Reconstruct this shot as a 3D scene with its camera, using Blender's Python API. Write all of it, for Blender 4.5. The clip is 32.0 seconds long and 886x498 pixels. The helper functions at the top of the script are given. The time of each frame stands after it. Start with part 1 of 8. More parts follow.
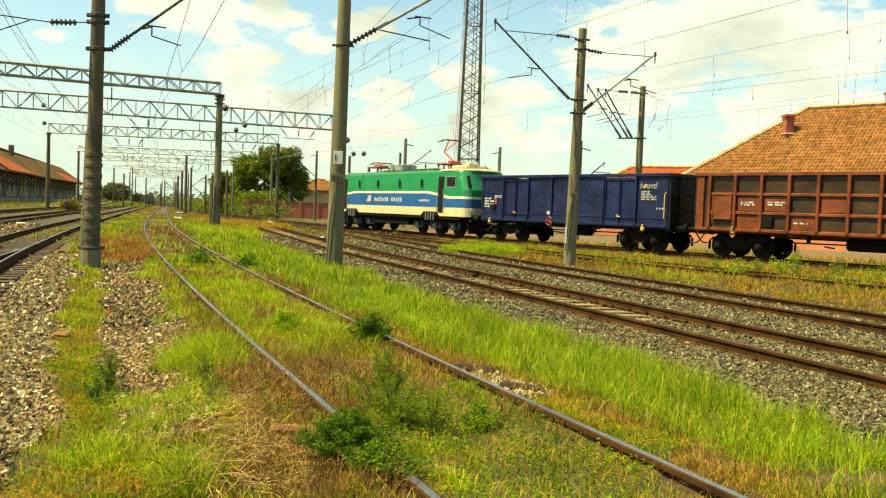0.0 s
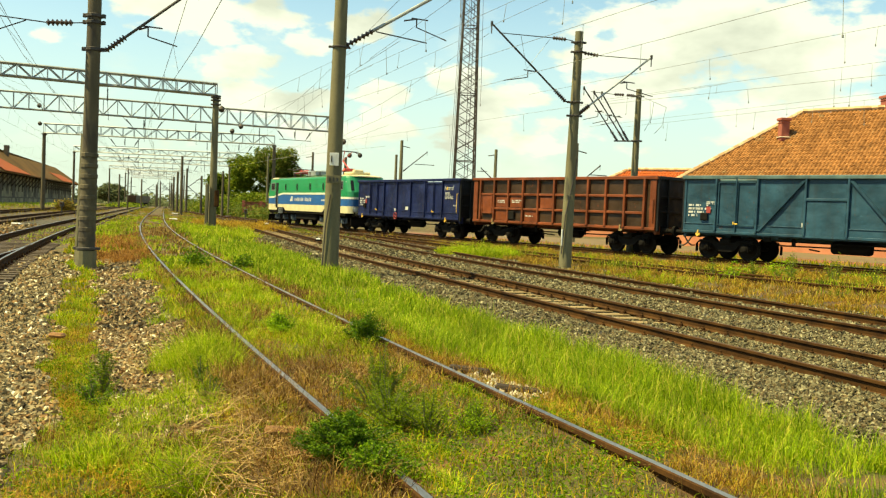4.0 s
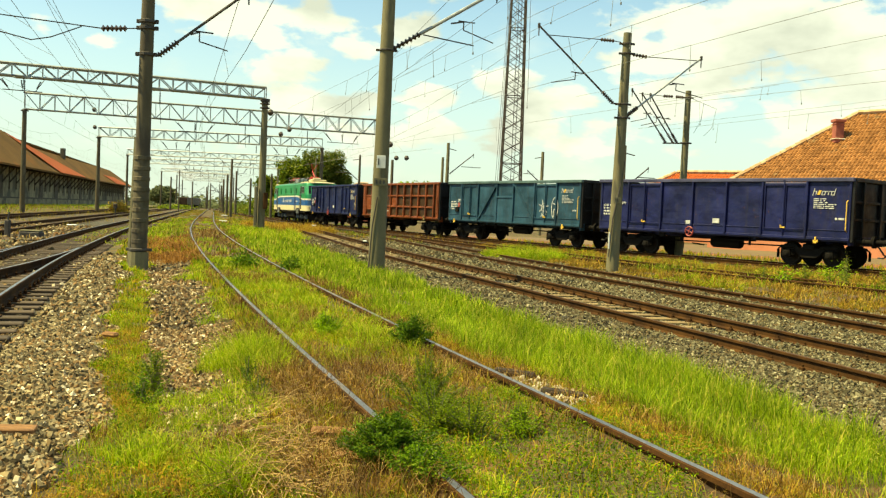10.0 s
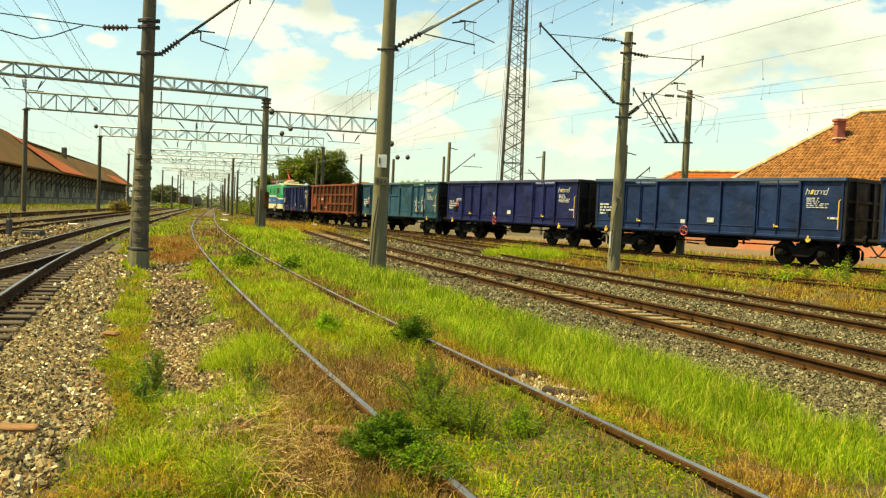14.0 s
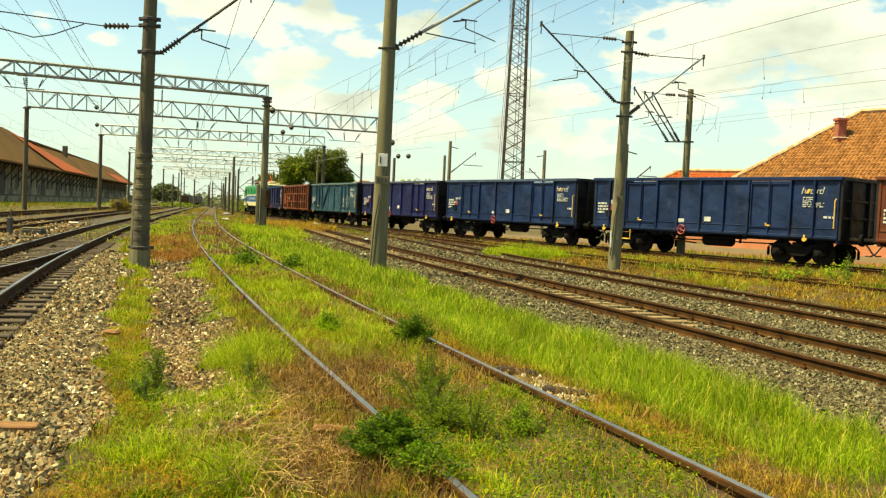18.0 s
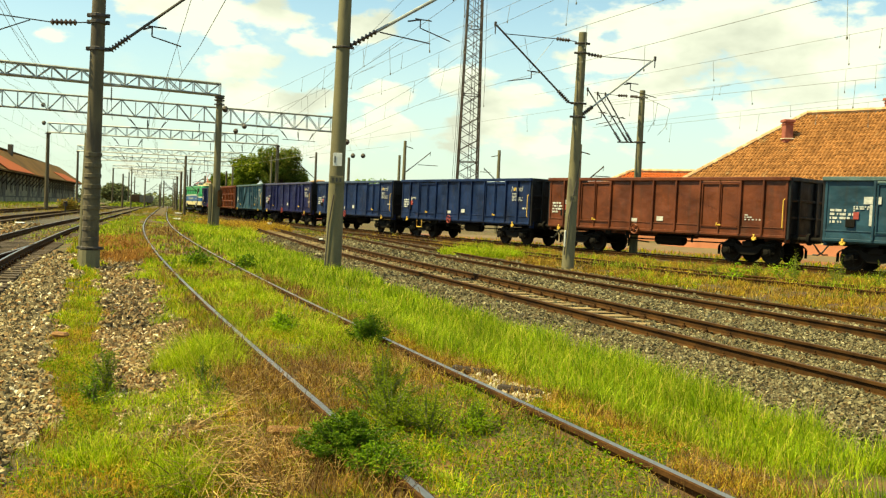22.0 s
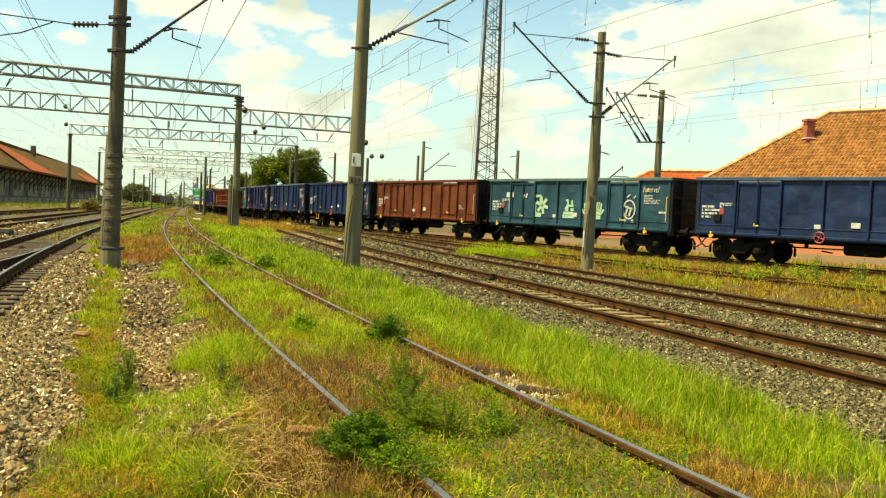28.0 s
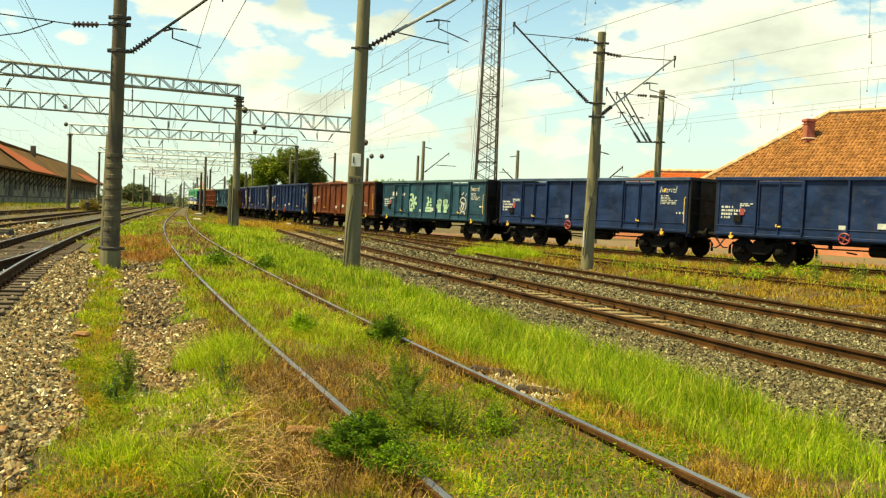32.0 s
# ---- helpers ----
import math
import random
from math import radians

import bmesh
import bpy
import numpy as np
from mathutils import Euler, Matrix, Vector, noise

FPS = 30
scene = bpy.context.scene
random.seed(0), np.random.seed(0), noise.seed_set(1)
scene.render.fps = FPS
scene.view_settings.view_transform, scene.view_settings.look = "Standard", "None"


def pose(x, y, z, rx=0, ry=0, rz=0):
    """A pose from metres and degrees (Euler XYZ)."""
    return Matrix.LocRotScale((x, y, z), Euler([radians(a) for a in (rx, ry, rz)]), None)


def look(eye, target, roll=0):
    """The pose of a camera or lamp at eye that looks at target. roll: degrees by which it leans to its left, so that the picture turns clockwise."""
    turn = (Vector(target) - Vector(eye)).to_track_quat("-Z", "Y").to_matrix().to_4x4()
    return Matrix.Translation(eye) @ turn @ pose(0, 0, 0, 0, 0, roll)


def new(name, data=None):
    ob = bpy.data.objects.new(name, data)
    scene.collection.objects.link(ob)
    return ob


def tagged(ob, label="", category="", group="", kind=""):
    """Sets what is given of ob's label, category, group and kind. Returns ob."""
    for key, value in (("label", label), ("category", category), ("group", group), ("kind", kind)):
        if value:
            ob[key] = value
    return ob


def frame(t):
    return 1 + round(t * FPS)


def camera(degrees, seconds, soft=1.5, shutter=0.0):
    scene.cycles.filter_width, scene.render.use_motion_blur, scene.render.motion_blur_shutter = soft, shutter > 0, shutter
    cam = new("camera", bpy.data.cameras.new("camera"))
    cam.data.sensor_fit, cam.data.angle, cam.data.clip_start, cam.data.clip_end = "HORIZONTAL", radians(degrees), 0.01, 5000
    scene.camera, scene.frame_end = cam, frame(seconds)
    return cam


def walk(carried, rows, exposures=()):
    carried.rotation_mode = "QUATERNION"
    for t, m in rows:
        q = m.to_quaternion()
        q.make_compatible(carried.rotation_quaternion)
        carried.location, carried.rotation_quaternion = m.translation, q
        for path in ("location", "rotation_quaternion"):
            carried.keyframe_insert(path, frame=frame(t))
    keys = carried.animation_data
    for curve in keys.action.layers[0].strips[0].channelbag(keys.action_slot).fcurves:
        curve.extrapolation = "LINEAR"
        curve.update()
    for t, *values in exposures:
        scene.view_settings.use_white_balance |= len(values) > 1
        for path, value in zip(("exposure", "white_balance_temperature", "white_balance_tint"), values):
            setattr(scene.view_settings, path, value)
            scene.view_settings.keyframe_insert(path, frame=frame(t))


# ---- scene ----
EYE = 1.382
cam = camera(53.01, 32.0, soft=1.25)
walk(cam, [(t, pose(0, 0, EYE, a, b, c)) for t, a, b, c in (
    (0.0, 87.584, -2.200, -3.247), (0.5, 87.578, -2.201, -2.454), (1.0, 87.595, -2.232, -2.024), (1.5, 87.602, -2.266, -1.553),
    (2.0, 87.654, -2.322, -2.004), (2.5, 87.709, -2.348, -3.036), (3.0, 87.721, -2.423, -3.304), (3.5, 87.725, -2.413, -3.423),
    (5.5, 87.720, -2.532, -3.804), (6.0, 87.727, -2.514, -3.975), (6.5, 87.709, -2.539, -3.241), (7.0, 87.688, -2.547, -2.410),
    (7.5, 87.697, -2.538, -1.651), (8.0, 87.700, -2.554, -0.729), (8.5, 87.689, -2.529, 0.087), (9.0, 87.731, -2.555, 0.101),
    (9.5, 87.754, -2.574, -0.237), (10.0, 87.758, -2.549, -0.530), (10.5, 87.752, -2.560, -0.495), (11.0, 87.738, -2.580, -0.603),
    (11.5, 87.729, -2.605, -0.676), (12.0, 87.724, -2.607, -0.663), (12.5, 87.718, -2.588, -0.614), (13.0, 87.719, -2.590, -0.567),
    (13.5, 87.715, -2.578, -0.523), (14.0, 87.712, -2.579, -0.458), (14.5, 87.711, -2.569, -0.420), (16.5, 87.705, -2.559, -0.251),
    (17.0, 87.647, -2.569, -0.227), (17.5, 87.639, -2.604, -0.254), (18.0, 87.638, -2.645, -0.411), (18.5, 87.643, -2.628, -0.669),
    (19.0, 87.646, -2.590, -1.180), (19.5, 87.630, -2.609, -1.548), (20.0, 87.659, -2.581, -2.112), (20.5, 87.690, -2.604, -2.786),
    (21.0, 87.730, -2.594, -3.273), (21.5, 87.761, -2.636, -3.534), (22.0, 87.754, -2.611, -3.314), (22.5, 87.750, -2.577, -2.994),
    (23.0, 87.741, -2.589, -2.761), (23.5, 87.737, -2.566, -2.627), (24.0, 87.735, -2.578, -2.546), (24.5, 87.731, -2.603, -2.475),
    (25.0, 87.727, -2.587, -2.398), (25.5, 87.729, -2.574, -2.328), (27.5, 87.720, -2.574, -2.152), (28.0, 87.724, -2.583, -2.116),
    (28.5, 87.723, -2.576, -2.110), (29.0, 87.718, -2.560, -2.110), (29.5, 87.718, -2.556, -2.106), (30.0, 87.723, -2.571, -2.108),
    (30.5, 87.723, -2.572, -2.106), (31.0, 87.723, -2.576, -2.110), (31.5, 87.721, -2.575, -2.118), (32.0, 87.724, -2.575, -2.120),
)], exposures=[(0.0, 1.055, 7500, -1), (32.0, 1.055, 7500, -1)])

# ---- light: high sun from the left, bright sky with cumulus ----
SUN_EL, SUN_AZ = radians(58), math.atan2(-0.985, -0.17)
world = bpy.data.worlds.new("world")
scene.world = world
world.use_nodes = True
wn, wl = world.node_tree.nodes, world.node_tree.links
wn.clear()
sky = wn.new("ShaderNodeTexSky")
sky.sky_type, sky.sun_disc = "NISHITA", False
sky.sun_elevation, sky.sun_rotation = SUN_EL, SUN_AZ
sky.air_density, sky.dust_density, sky.ozone_density = 1.0, 0.25, 1.0
wco = wn.new("ShaderNodeTexCoord")
wsep = wn.new("ShaderNodeSeparateXYZ")
wl.new(wco.outputs["Generated"], wsep.inputs[0])


def wmath(op, a, b=None, c=None):
    n = wn.new("ShaderNodeMath")
    n.operation = op
    for i, v in enumerate((a, b, c)):
        if v is None:
            continue
        if isinstance(v, (int, float)):
            n.inputs[i].default_value = v
        else:
            wl.new(v, n.inputs[i])
    return n.outputs[0]


# broad soft cumulus, flatter than wide
wcom = wn.new("ShaderNodeCombineXYZ")
wl.new(wsep.outputs["X"], wcom.inputs[0])
wl.new(wsep.outputs["Y"], wcom.inputs[1])
wl.new(wmath("MULTIPLY", wsep.outputs["Z"], 2.1), wcom.inputs[2])
cn1 = wn.new("ShaderNodeTexNoise")
cn1.inputs["Scale"].default_value, cn1.inputs["Detail"].default_value, cn1.inputs["Roughness"].default_value = 5.2, 7.0, 0.55
wl.new(wcom.outputs[0], cn1.inputs["Vector"])
# the larger cumulus heads: sideways and upward direction, and size of each
CLOUDS = ((-0.259, 0.205, 0.038), (-0.226, 0.204, 0.054), (-0.187, 0.21, 0.045), (-0.146, 0.209, 0.035), (-0.193, 0.185, 0.032),
          (-0.351, 0.162, 0.018), (-0.163, 0.149, 0.038), (-0.139, 0.154, 0.025), (-0.163, 0.122, 0.038), (-0.091, 0.175, 0.025),
          (-0.037, 0.202, 0.032), (-0.108, 0.111, 0.038), (0.234, 0.219, 0.051), (0.274, 0.207, 0.07), (0.327, 0.218, 0.076),
          (0.391, 0.199, 0.083), (0.441, 0.176, 0.076), (0.306, 0.173, 0.07), (0.238, 0.178, 0.045), (0.428, 0.132, 0.064),
          (0.068, 0.144, 0.035), (0.104, 0.121, 0.041), (0.134, 0.128, 0.035), (0.087, 0.093, 0.051), (0.168, 0.086, 0.045),
          (0.253, 0.14, 0.054), (-0.003, 0.129, 0.035), (-0.008, 0.092, 0.051), (0.392, 0.103, 0.051), (-0.083, 0.081, 0.051))
heads = None
for ux, uz, size in CLOUDS:
    vd = wn.new("ShaderNodeVectorMath")
    vd.operation = "DISTANCE"
    wl.new(wcom.outputs[0], vd.inputs[0])
    vd.inputs[1].default_value = (ux, math.sqrt(1 - ux * ux - uz * uz), uz * 2.1)
    hd = wn.new("ShaderNodeMapRange")
    hd.inputs["From Min"].default_value, hd.inputs["From Max"].default_value = 0.0, size * 1.7
    hd.inputs["To Min"].default_value, hd.inputs["To Max"].default_value = 0.8, 0.0
    wl.new(vd.outputs["Value"], hd.inputs["Value"])
    heads = hd.outputs[0] if heads is None else wmath("MAXIMUM", heads, hd.outputs[0])
# billowed edges of the heads
cn3 = wn.new("ShaderNodeTexNoise")
cn3.inputs["Scale"].default_value, cn3.inputs["Detail"].default_value, cn3.inputs["Roughness"].default_value = 17.0, 8.0, 0.55
wl.new(wcom.outputs[0], cn3.inputs["Vector"])
cr = wn.new("ShaderNodeMapRange")
cr.interpolation_type = "SMOOTHSTEP"
cr.inputs["From Min"].default_value, cr.inputs["From Max"].default_value = 0.22, 0.52
wl.new(wmath("ADD", wmath("MULTIPLY_ADD", cn3.outputs["Fac"], 1.9, -0.95), heads), cr.inputs["Value"])
# looser cloud elsewhere, thin towards the horizon
loose = wn.new("ShaderNodeMapRange")
loose.inputs["From Min"].default_value, loose.inputs["From Max"].default_value = 0.56, 0.78
wl.new(wmath("MULTIPLY_ADD", cn1.outputs["Fac"], 1.9, -0.42), loose.inputs["Value"])
high = wn.new("ShaderNodeMapRange")
for k, v in zip(("From Min", "From Max", "To Min", "To Max"), (0.22, 0.36, 0.35, 1.0)):
    high.inputs[k].default_value = v
wl.new(wsep.outputs["Z"], high.inputs["Value"])
cover_fac = wmath("MAXIMUM", cr.outputs[0], wmath("MULTIPLY", loose.outputs[0], high.outputs[0]))
cn2 = wn.new("ShaderNodeTexNoise")
cn2.inputs["Scale"].default_value, cn2.inputs["Detail"].default_value = 8.0, 6.0
wl.new(wcom.outputs[0], cn2.inputs["Vector"])
cshade = wn.new("ShaderNodeValToRGB")
cshade.color_ramp.elements[0].position, cshade.color_ramp.elements[1].position = 0.36, 0.56
cshade.color_ramp.elements[0].color = (6.281, 6.777, 6.116, 1)
cshade.color_ramp.elements[1].color = (9.091, 9.504, 8.595, 1)
wl.new(cn2.outputs["Fac"], cshade.inputs[0])
wmix = wn.new("ShaderNodeMix")
wmix.data_type = "RGBA"
wl.new(cover_fac, wmix.inputs["Factor"])
lift = wn.new("ShaderNodeMix")
lift.data_type, lift.blend_type = "RGBA", "MULTIPLY"
lift.inputs["Factor"].default_value = 1.0
lift.inputs["B"].default_value = (1.636, 1.769, 1.636, 1)
wl.new(sky.outputs[0], lift.inputs["A"])
low = wn.new("ShaderNodeMapRange")
low.interpolation_type = "SMOOTHSTEP"
for k, v in zip(("From Min", "From Max", "To Min", "To Max"), (0.0, 0.26, 0.85, 0.0)):
    low.inputs[k].default_value = v
wl.new(wsep.outputs["Z"], low.inputs["Value"])
hazy = wn.new("ShaderNodeMix")
hazy.data_type = "RGBA"
hazy.inputs["B"].default_value = (5.950, 7.273, 7.107, 1)
wl.new(low.outputs[0], hazy.inputs["Factor"])
wl.new(lift.outputs["Result"], hazy.inputs["A"])
wl.new(hazy.outputs["Result"], wmix.inputs["A"])
wl.new(cshade.outputs[0], wmix.inputs["B"])
wbg = wn.new("ShaderNodeBackground")
wbg.inputs["Strength"].default_value = 0.058
wout = wn.new("ShaderNodeOutputWorld")
wl.new(wmix.outputs["Result"], wbg.inputs[0])
wl.new(wbg.outputs[0], wout.inputs[0])

sun_data = bpy.data.lights.new("sun", "SUN")
sun_data.energy, sun_data.angle, sun_data.color = 5.0, radians(0.55), (1.0, 0.872, 0.53)
sun = new("sun", sun_data)
sun_from = Vector((math.sin(SUN_AZ) * math.cos(SUN_EL), math.cos(SUN_AZ) * math.cos(SUN_EL), math.sin(SUN_EL)))
sun.matrix_world = look(sun_from * 100, (0, 0, 0))

# ---- tools ----
class Geo:
    """Collects verts and faces of one mesh; faces carry a material slot."""

    def __init__(self):
        self.v, self.f, self.m, self.slot = [], [], [], 0

    def face(self, *idx):
        self.f.append(idx)
        self.m.append(self.slot)

    def add(self, verts, faces):
        o = len(self.v)
        self.v.extend(tuple(p) for p in verts)
        for fc in faces:
            self.face(*[o + i for i in fc])
        return self

    def box(self, c, s, bevel=0.0, rot=None):
        hx, hy, hz = s[0] / 2, s[1] / 2, s[2] / 2
        b = min(bevel, hx * 0.9, hy * 0.9, hz * 0.9)
        pts, fcs = [], []
        if b <= 0:
            for z in (-hz, hz):
                pts += [(-hx, -hy, z), (hx, -hy, z), (hx, hy, z), (-hx, hy, z)]
            fcs = [(3, 2, 1, 0), (4, 5, 6, 7), (0, 1, 5, 4), (1, 2, 6, 5), (2, 3, 7, 6), (3, 0, 4, 7)]
        else:
            rings = [(hx - b, hy - b, -hz), (hx, hy, -hz + b), (hx, hy, hz - b), (hx - b, hy - b, hz)]
            for ax, ay, z in rings:
                e = b if ax == hx else 0.0
                if e:
                    pts += [(-ax + b, -ay, z), (ax - b, -ay, z), (ax, -ay + b, z), (ax, ay - b, z), (ax - b, ay, z), (-ax + b, ay, z), (-ax, ay - b, z), (-ax, -ay + b, z)]
                else:
                    pts += [(-ax, -ay, z), (ax, -ay, z), (ax, -ay, z), (ax, ay, z), (ax, ay, z), (-ax, ay, z), (-ax, ay, z), (-ax, -ay, z)]
            for r in range(3):
                for i in range(8):
                    j = (i + 1) % 8
                    fcs.append((r * 8 + i, r * 8 + j, r * 8 + 8 + j, r * 8 + 8 + i))
            fcs += [tuple(range(7, -1, -1)), tuple(range(24, 32))]
        c = Vector(c)
        if rot is not None:
            pts = [rot @ Vector(p) for p in pts]
        return self.add([(p[0] + c[0], p[1] + c[1], p[2] + c[2]) for p in pts], fcs)

    def tube(self, path, r, n=6, caps=True, r_end=None):
        """A round bar along a path, tapering to r_end."""
        path = [Vector(p) for p in path]
        o = len(self.v)
        up = Vector((0, 0, 1))
        k = len(path)
        for i, p in enumerate(path):
            d = (path[min(i + 1, k - 1)] - path[max(i - 1, 0)]).normalized()
            a = d.cross(up if abs(d.z) < 0.95 else Vector((1, 0, 0))).normalized()
            b = d.cross(a)
            rr = r[i] if isinstance(r, (list, tuple)) else r if r_end is None else r + (r_end - r) * i / (k - 1)
            for j in range(n):
                w = 2 * math.pi * j / n
                self.v.append(tuple(p + a * (rr * math.cos(w)) + b * (rr * math.sin(w))))
        for i in range(k - 1):
            for j in range(n):
                q = (j + 1) % n
                self.face(o + i * n + j, o + i * n + q, o + i * n + n + q, o + i * n + n + j)
        if caps:
            self.face(*[o + j for j in range(n - 1, -1, -1)])
            self.face(*[o + (k - 1) * n + j for j in range(n)])
        return self

    def lathe(self, c, axis, prof, n=16):
        """prof: (along, radius) pairs round an axis 'x', 'y' or 'z' through c."""
        o = len(self.v)
        for t, r in prof:
            for j in range(n):
                w = 2 * math.pi * j / n
                a, b = r * math.cos(w), r * math.sin(w)
                p = {"x": (t, a, b), "y": (b, t, a), "z": (a, b, t)}[axis]
                self.v.append((c[0] + p[0], c[1] + p[1], c[2] + p[2]))
        for i in range(len(prof) - 1):
            for j in range(n):
                q = (j + 1) % n
                self.face(o + i * n + j, o + i * n + q, o + i * n + n + q, o + i * n + n + j)
        self.face(*[o + j for j in range(n - 1, -1, -1)])
        self.face(*[o + (len(prof) - 1) * n + j for j in range(n)])
        return self

    def prism(self, poly, a, b):
        """Extrude a polygon of 3D points from offset a to offset b."""
        n = len(poly)
        a, b = Vector(a), Vector(b)
        pts = [Vector(p) + a for p in poly] + [Vector(p) + b for p in poly]
        fcs = [tuple(range(n - 1, -1, -1)), tuple(range(n, 2 * n))] + [(i, (i + 1) % n, n + (i + 1) % n, n + i) for i in range(n)]
        return self.add(pts, fcs)

    def mesh(self, name, mats, smooth=False):
        me = bpy.data.meshes.new(name)
        me.from_pydata(self.v, [], self.f)
        for mt in mats if isinstance(mats, (list, tuple)) else [mats]:
            me.materials.append(mt)
        if len(set(self.m)) > 1:
            me.polygons.foreach_set("material_index", self.m)
        bm = bmesh.new()
        bm.from_mesh(me)
        bmesh.ops.recalc_face_normals(bm, faces=bm.faces)
        bm.to_mesh(me)
        bm.free()
        if smooth:
            me.polygons.foreach_set("use_smooth", [True] * len(me.polygons))
            me.set_sharp_from_angle(angle=radians(40))
        me.update()
        return me


def part(name, geo, material, parent=None, label="", smooth=False):
    me = geo if isinstance(geo, bpy.types.Mesh) else geo.mesh(name, material, smooth)
    ob = new(name, me)
    ob.parent = parent
    if label:
        ob["label"] = label
    return ob


def rods(name, mat, parent, r, *paths):
    """Round bars, each a part of its own."""
    return [part(name, Geo().tube(p, r, 5), mat, parent) for p in paths]


def thing(name, label, category, group="", kind="", at=None):
    ob = new(name)
    ob.empty_display_size = 0.3
    if at is not None:
        ob.matrix_basis = at
    return tagged(ob, label, category, group, kind)


def soup(name, verts, loops, starts, mats, mat_idx=None, smooth=False):
    """A mesh straight from arrays."""
    me = bpy.data.meshes.new(name)
    me.vertices.add(len(verts))
    me.vertices.foreach_set("co", np.asarray(verts, np.float32).ravel())
    me.loops.add(len(loops))
    me.loops.foreach_set("vertex_index", np.asarray(loops, np.int32))
    me.polygons.add(len(starts))
    me.polygons.foreach_set("loop_start", np.asarray(starts, np.int32))
    for mt in mats if isinstance(mats, (list, tuple)) else [mats]:
        me.materials.append(mt)
    if mat_idx is not None:
        me.polygons.foreach_set("material_index", np.asarray(mat_idx, np.int32))
    me.update(calc_edges=True)
    me.polygons.foreach_set("use_smooth", np.full(len(starts), bool(smooth)))
    me.validate()
    return me


# ---- materials ----
def material(name, c1, c2, rough=0.8, metal=0.0, scale=4.0, fine=40.0, bump=0.15, c3=None, patch=0.62, patch_scale=1.2, stretch=(1, 1, 1), island=0.0, obj_rand=0.0, coat=0.0, translucent=0.0, bump_dist=0.01, spec=0.5):
    """Two tones at a broad scale, fine grain, optional patches of a third tone, bump."""
    m = bpy.data.materials.new(name)
    m.use_nodes = True
    n, l = m.node_tree.nodes, m.node_tree.links
    b = n["Principled BSDF"]
    co = n.new("ShaderNodeTexCoord")
    mp = n.new("ShaderNodeMapping")
    mp.inputs["Scale"].default_value = stretch
    l.new(co.outputs["Object"], mp.inputs[0])
    t1 = n.new("ShaderNodeTexNoise")
    t1.inputs["Scale"].default_value, t1.inputs["Detail"].default_value = scale, 6.0
    l.new(mp.outputs[0], t1.inputs["Vector"])
    t2 = n.new("ShaderNodeTexNoise")
    t2.inputs["Scale"].default_value, t2.inputs["Detail"].default_value = fine, 4.0
    l.new(mp.outputs[0], t2.inputs["Vector"])
    add = n.new("ShaderNodeMath")
    add.operation = "MULTIPLY_ADD"
    add.inputs[1].default_value = 0.55
    l.new(t2.outputs["Fac"], add.inputs[0])
    l.new(t1.outputs["Fac"], add.inputs[2])
    ramp = n.new("ShaderNodeMapRange")
    ramp.inputs["From Min"].default_value, ramp.inputs["From Max"].default_value = 0.55, 1.0
    l.new(add.outputs[0], ramp.inputs["Value"])
    fac = ramp.outputs[0]
    if island or obj_rand:
        src = n.new("ShaderNodeNewGeometry").outputs["Random Per Island"] if island else n.new("ShaderNodeObjectInfo").outputs["Random"]
        mx = n.new("ShaderNodeMix")
        mx.inputs["Factor"].default_value = island or obj_rand
        l.new(fac, mx.inputs["A"])
        l.new(src, mx.inputs["B"])
        fac = mx.outputs["Result"]
    col = n.new("ShaderNodeMix")
    col.data_type = "RGBA"
    col.inputs["A"].default_value, col.inputs["B"].default_value = (*c1, 1), (*c2, 1)
    l.new(fac, col.inputs["Factor"])
    out = col.outputs["Result"]
    if c3:
        t3 = n.new("ShaderNodeTexNoise")
        t3.inputs["Scale"].default_value, t3.inputs["Detail"].default_value = patch_scale, 8.0
        l.new(mp.outputs[0], t3.inputs["Vector"])
        r3 = n.new("ShaderNodeMapRange")
        r3.inputs["From Min"].default_value, r3.inputs["From Max"].default_value = patch - 0.04, patch + 0.06
        l.new(t3.outputs["Fac"], r3.inputs["Value"])
        c = n.new("ShaderNodeMix")
        c.data_type = "RGBA"
        c.inputs["B"].default_value = (*c3, 1)
        l.new(r3.outputs[0], c.inputs["Factor"])
        l.new(out, c.inputs["A"])
        out = c.outputs["Result"]
    l.new(out, b.inputs["Base Color"])
    rr = n.new("ShaderNodeMapRange")
    rr.inputs["To Min"].default_value, rr.inputs["To Max"].default_value = max(rough - 0.12, 0.05), min(rough + 0.12, 1)
    l.new(t1.outputs["Fac"], rr.inputs["Value"])
    l.new(rr.outputs[0], b.inputs["Roughness"])
    b.inputs["Metallic"].default_value = metal
    b.inputs["Coat Weight"].default_value = coat
    b.inputs["Specular IOR Level"].default_value = spec
    if bump:
        bp = n.new("ShaderNodeBump")
        bp.inputs["Strength"].default_value, bp.inputs["Distance"].default_value = bump, bump_dist
        l.new(add.outputs[0], bp.inputs["Height"])
        l.new(bp.outputs[0], b.inputs["Normal"])
    if translucent:
        tr = n.new("ShaderNodeBsdfTranslucent")
        l.new(out, tr.inputs[0])
        ms = n.new("ShaderNodeMixShader")
        ms.inputs[0].default_value = translucent
        l.new(b.outputs[0], ms.inputs[1])
        l.new(tr.outputs[0], ms.inputs[2])
        l.new(ms.outputs[0], n["Material Output"].inputs["Surface"])
    return m


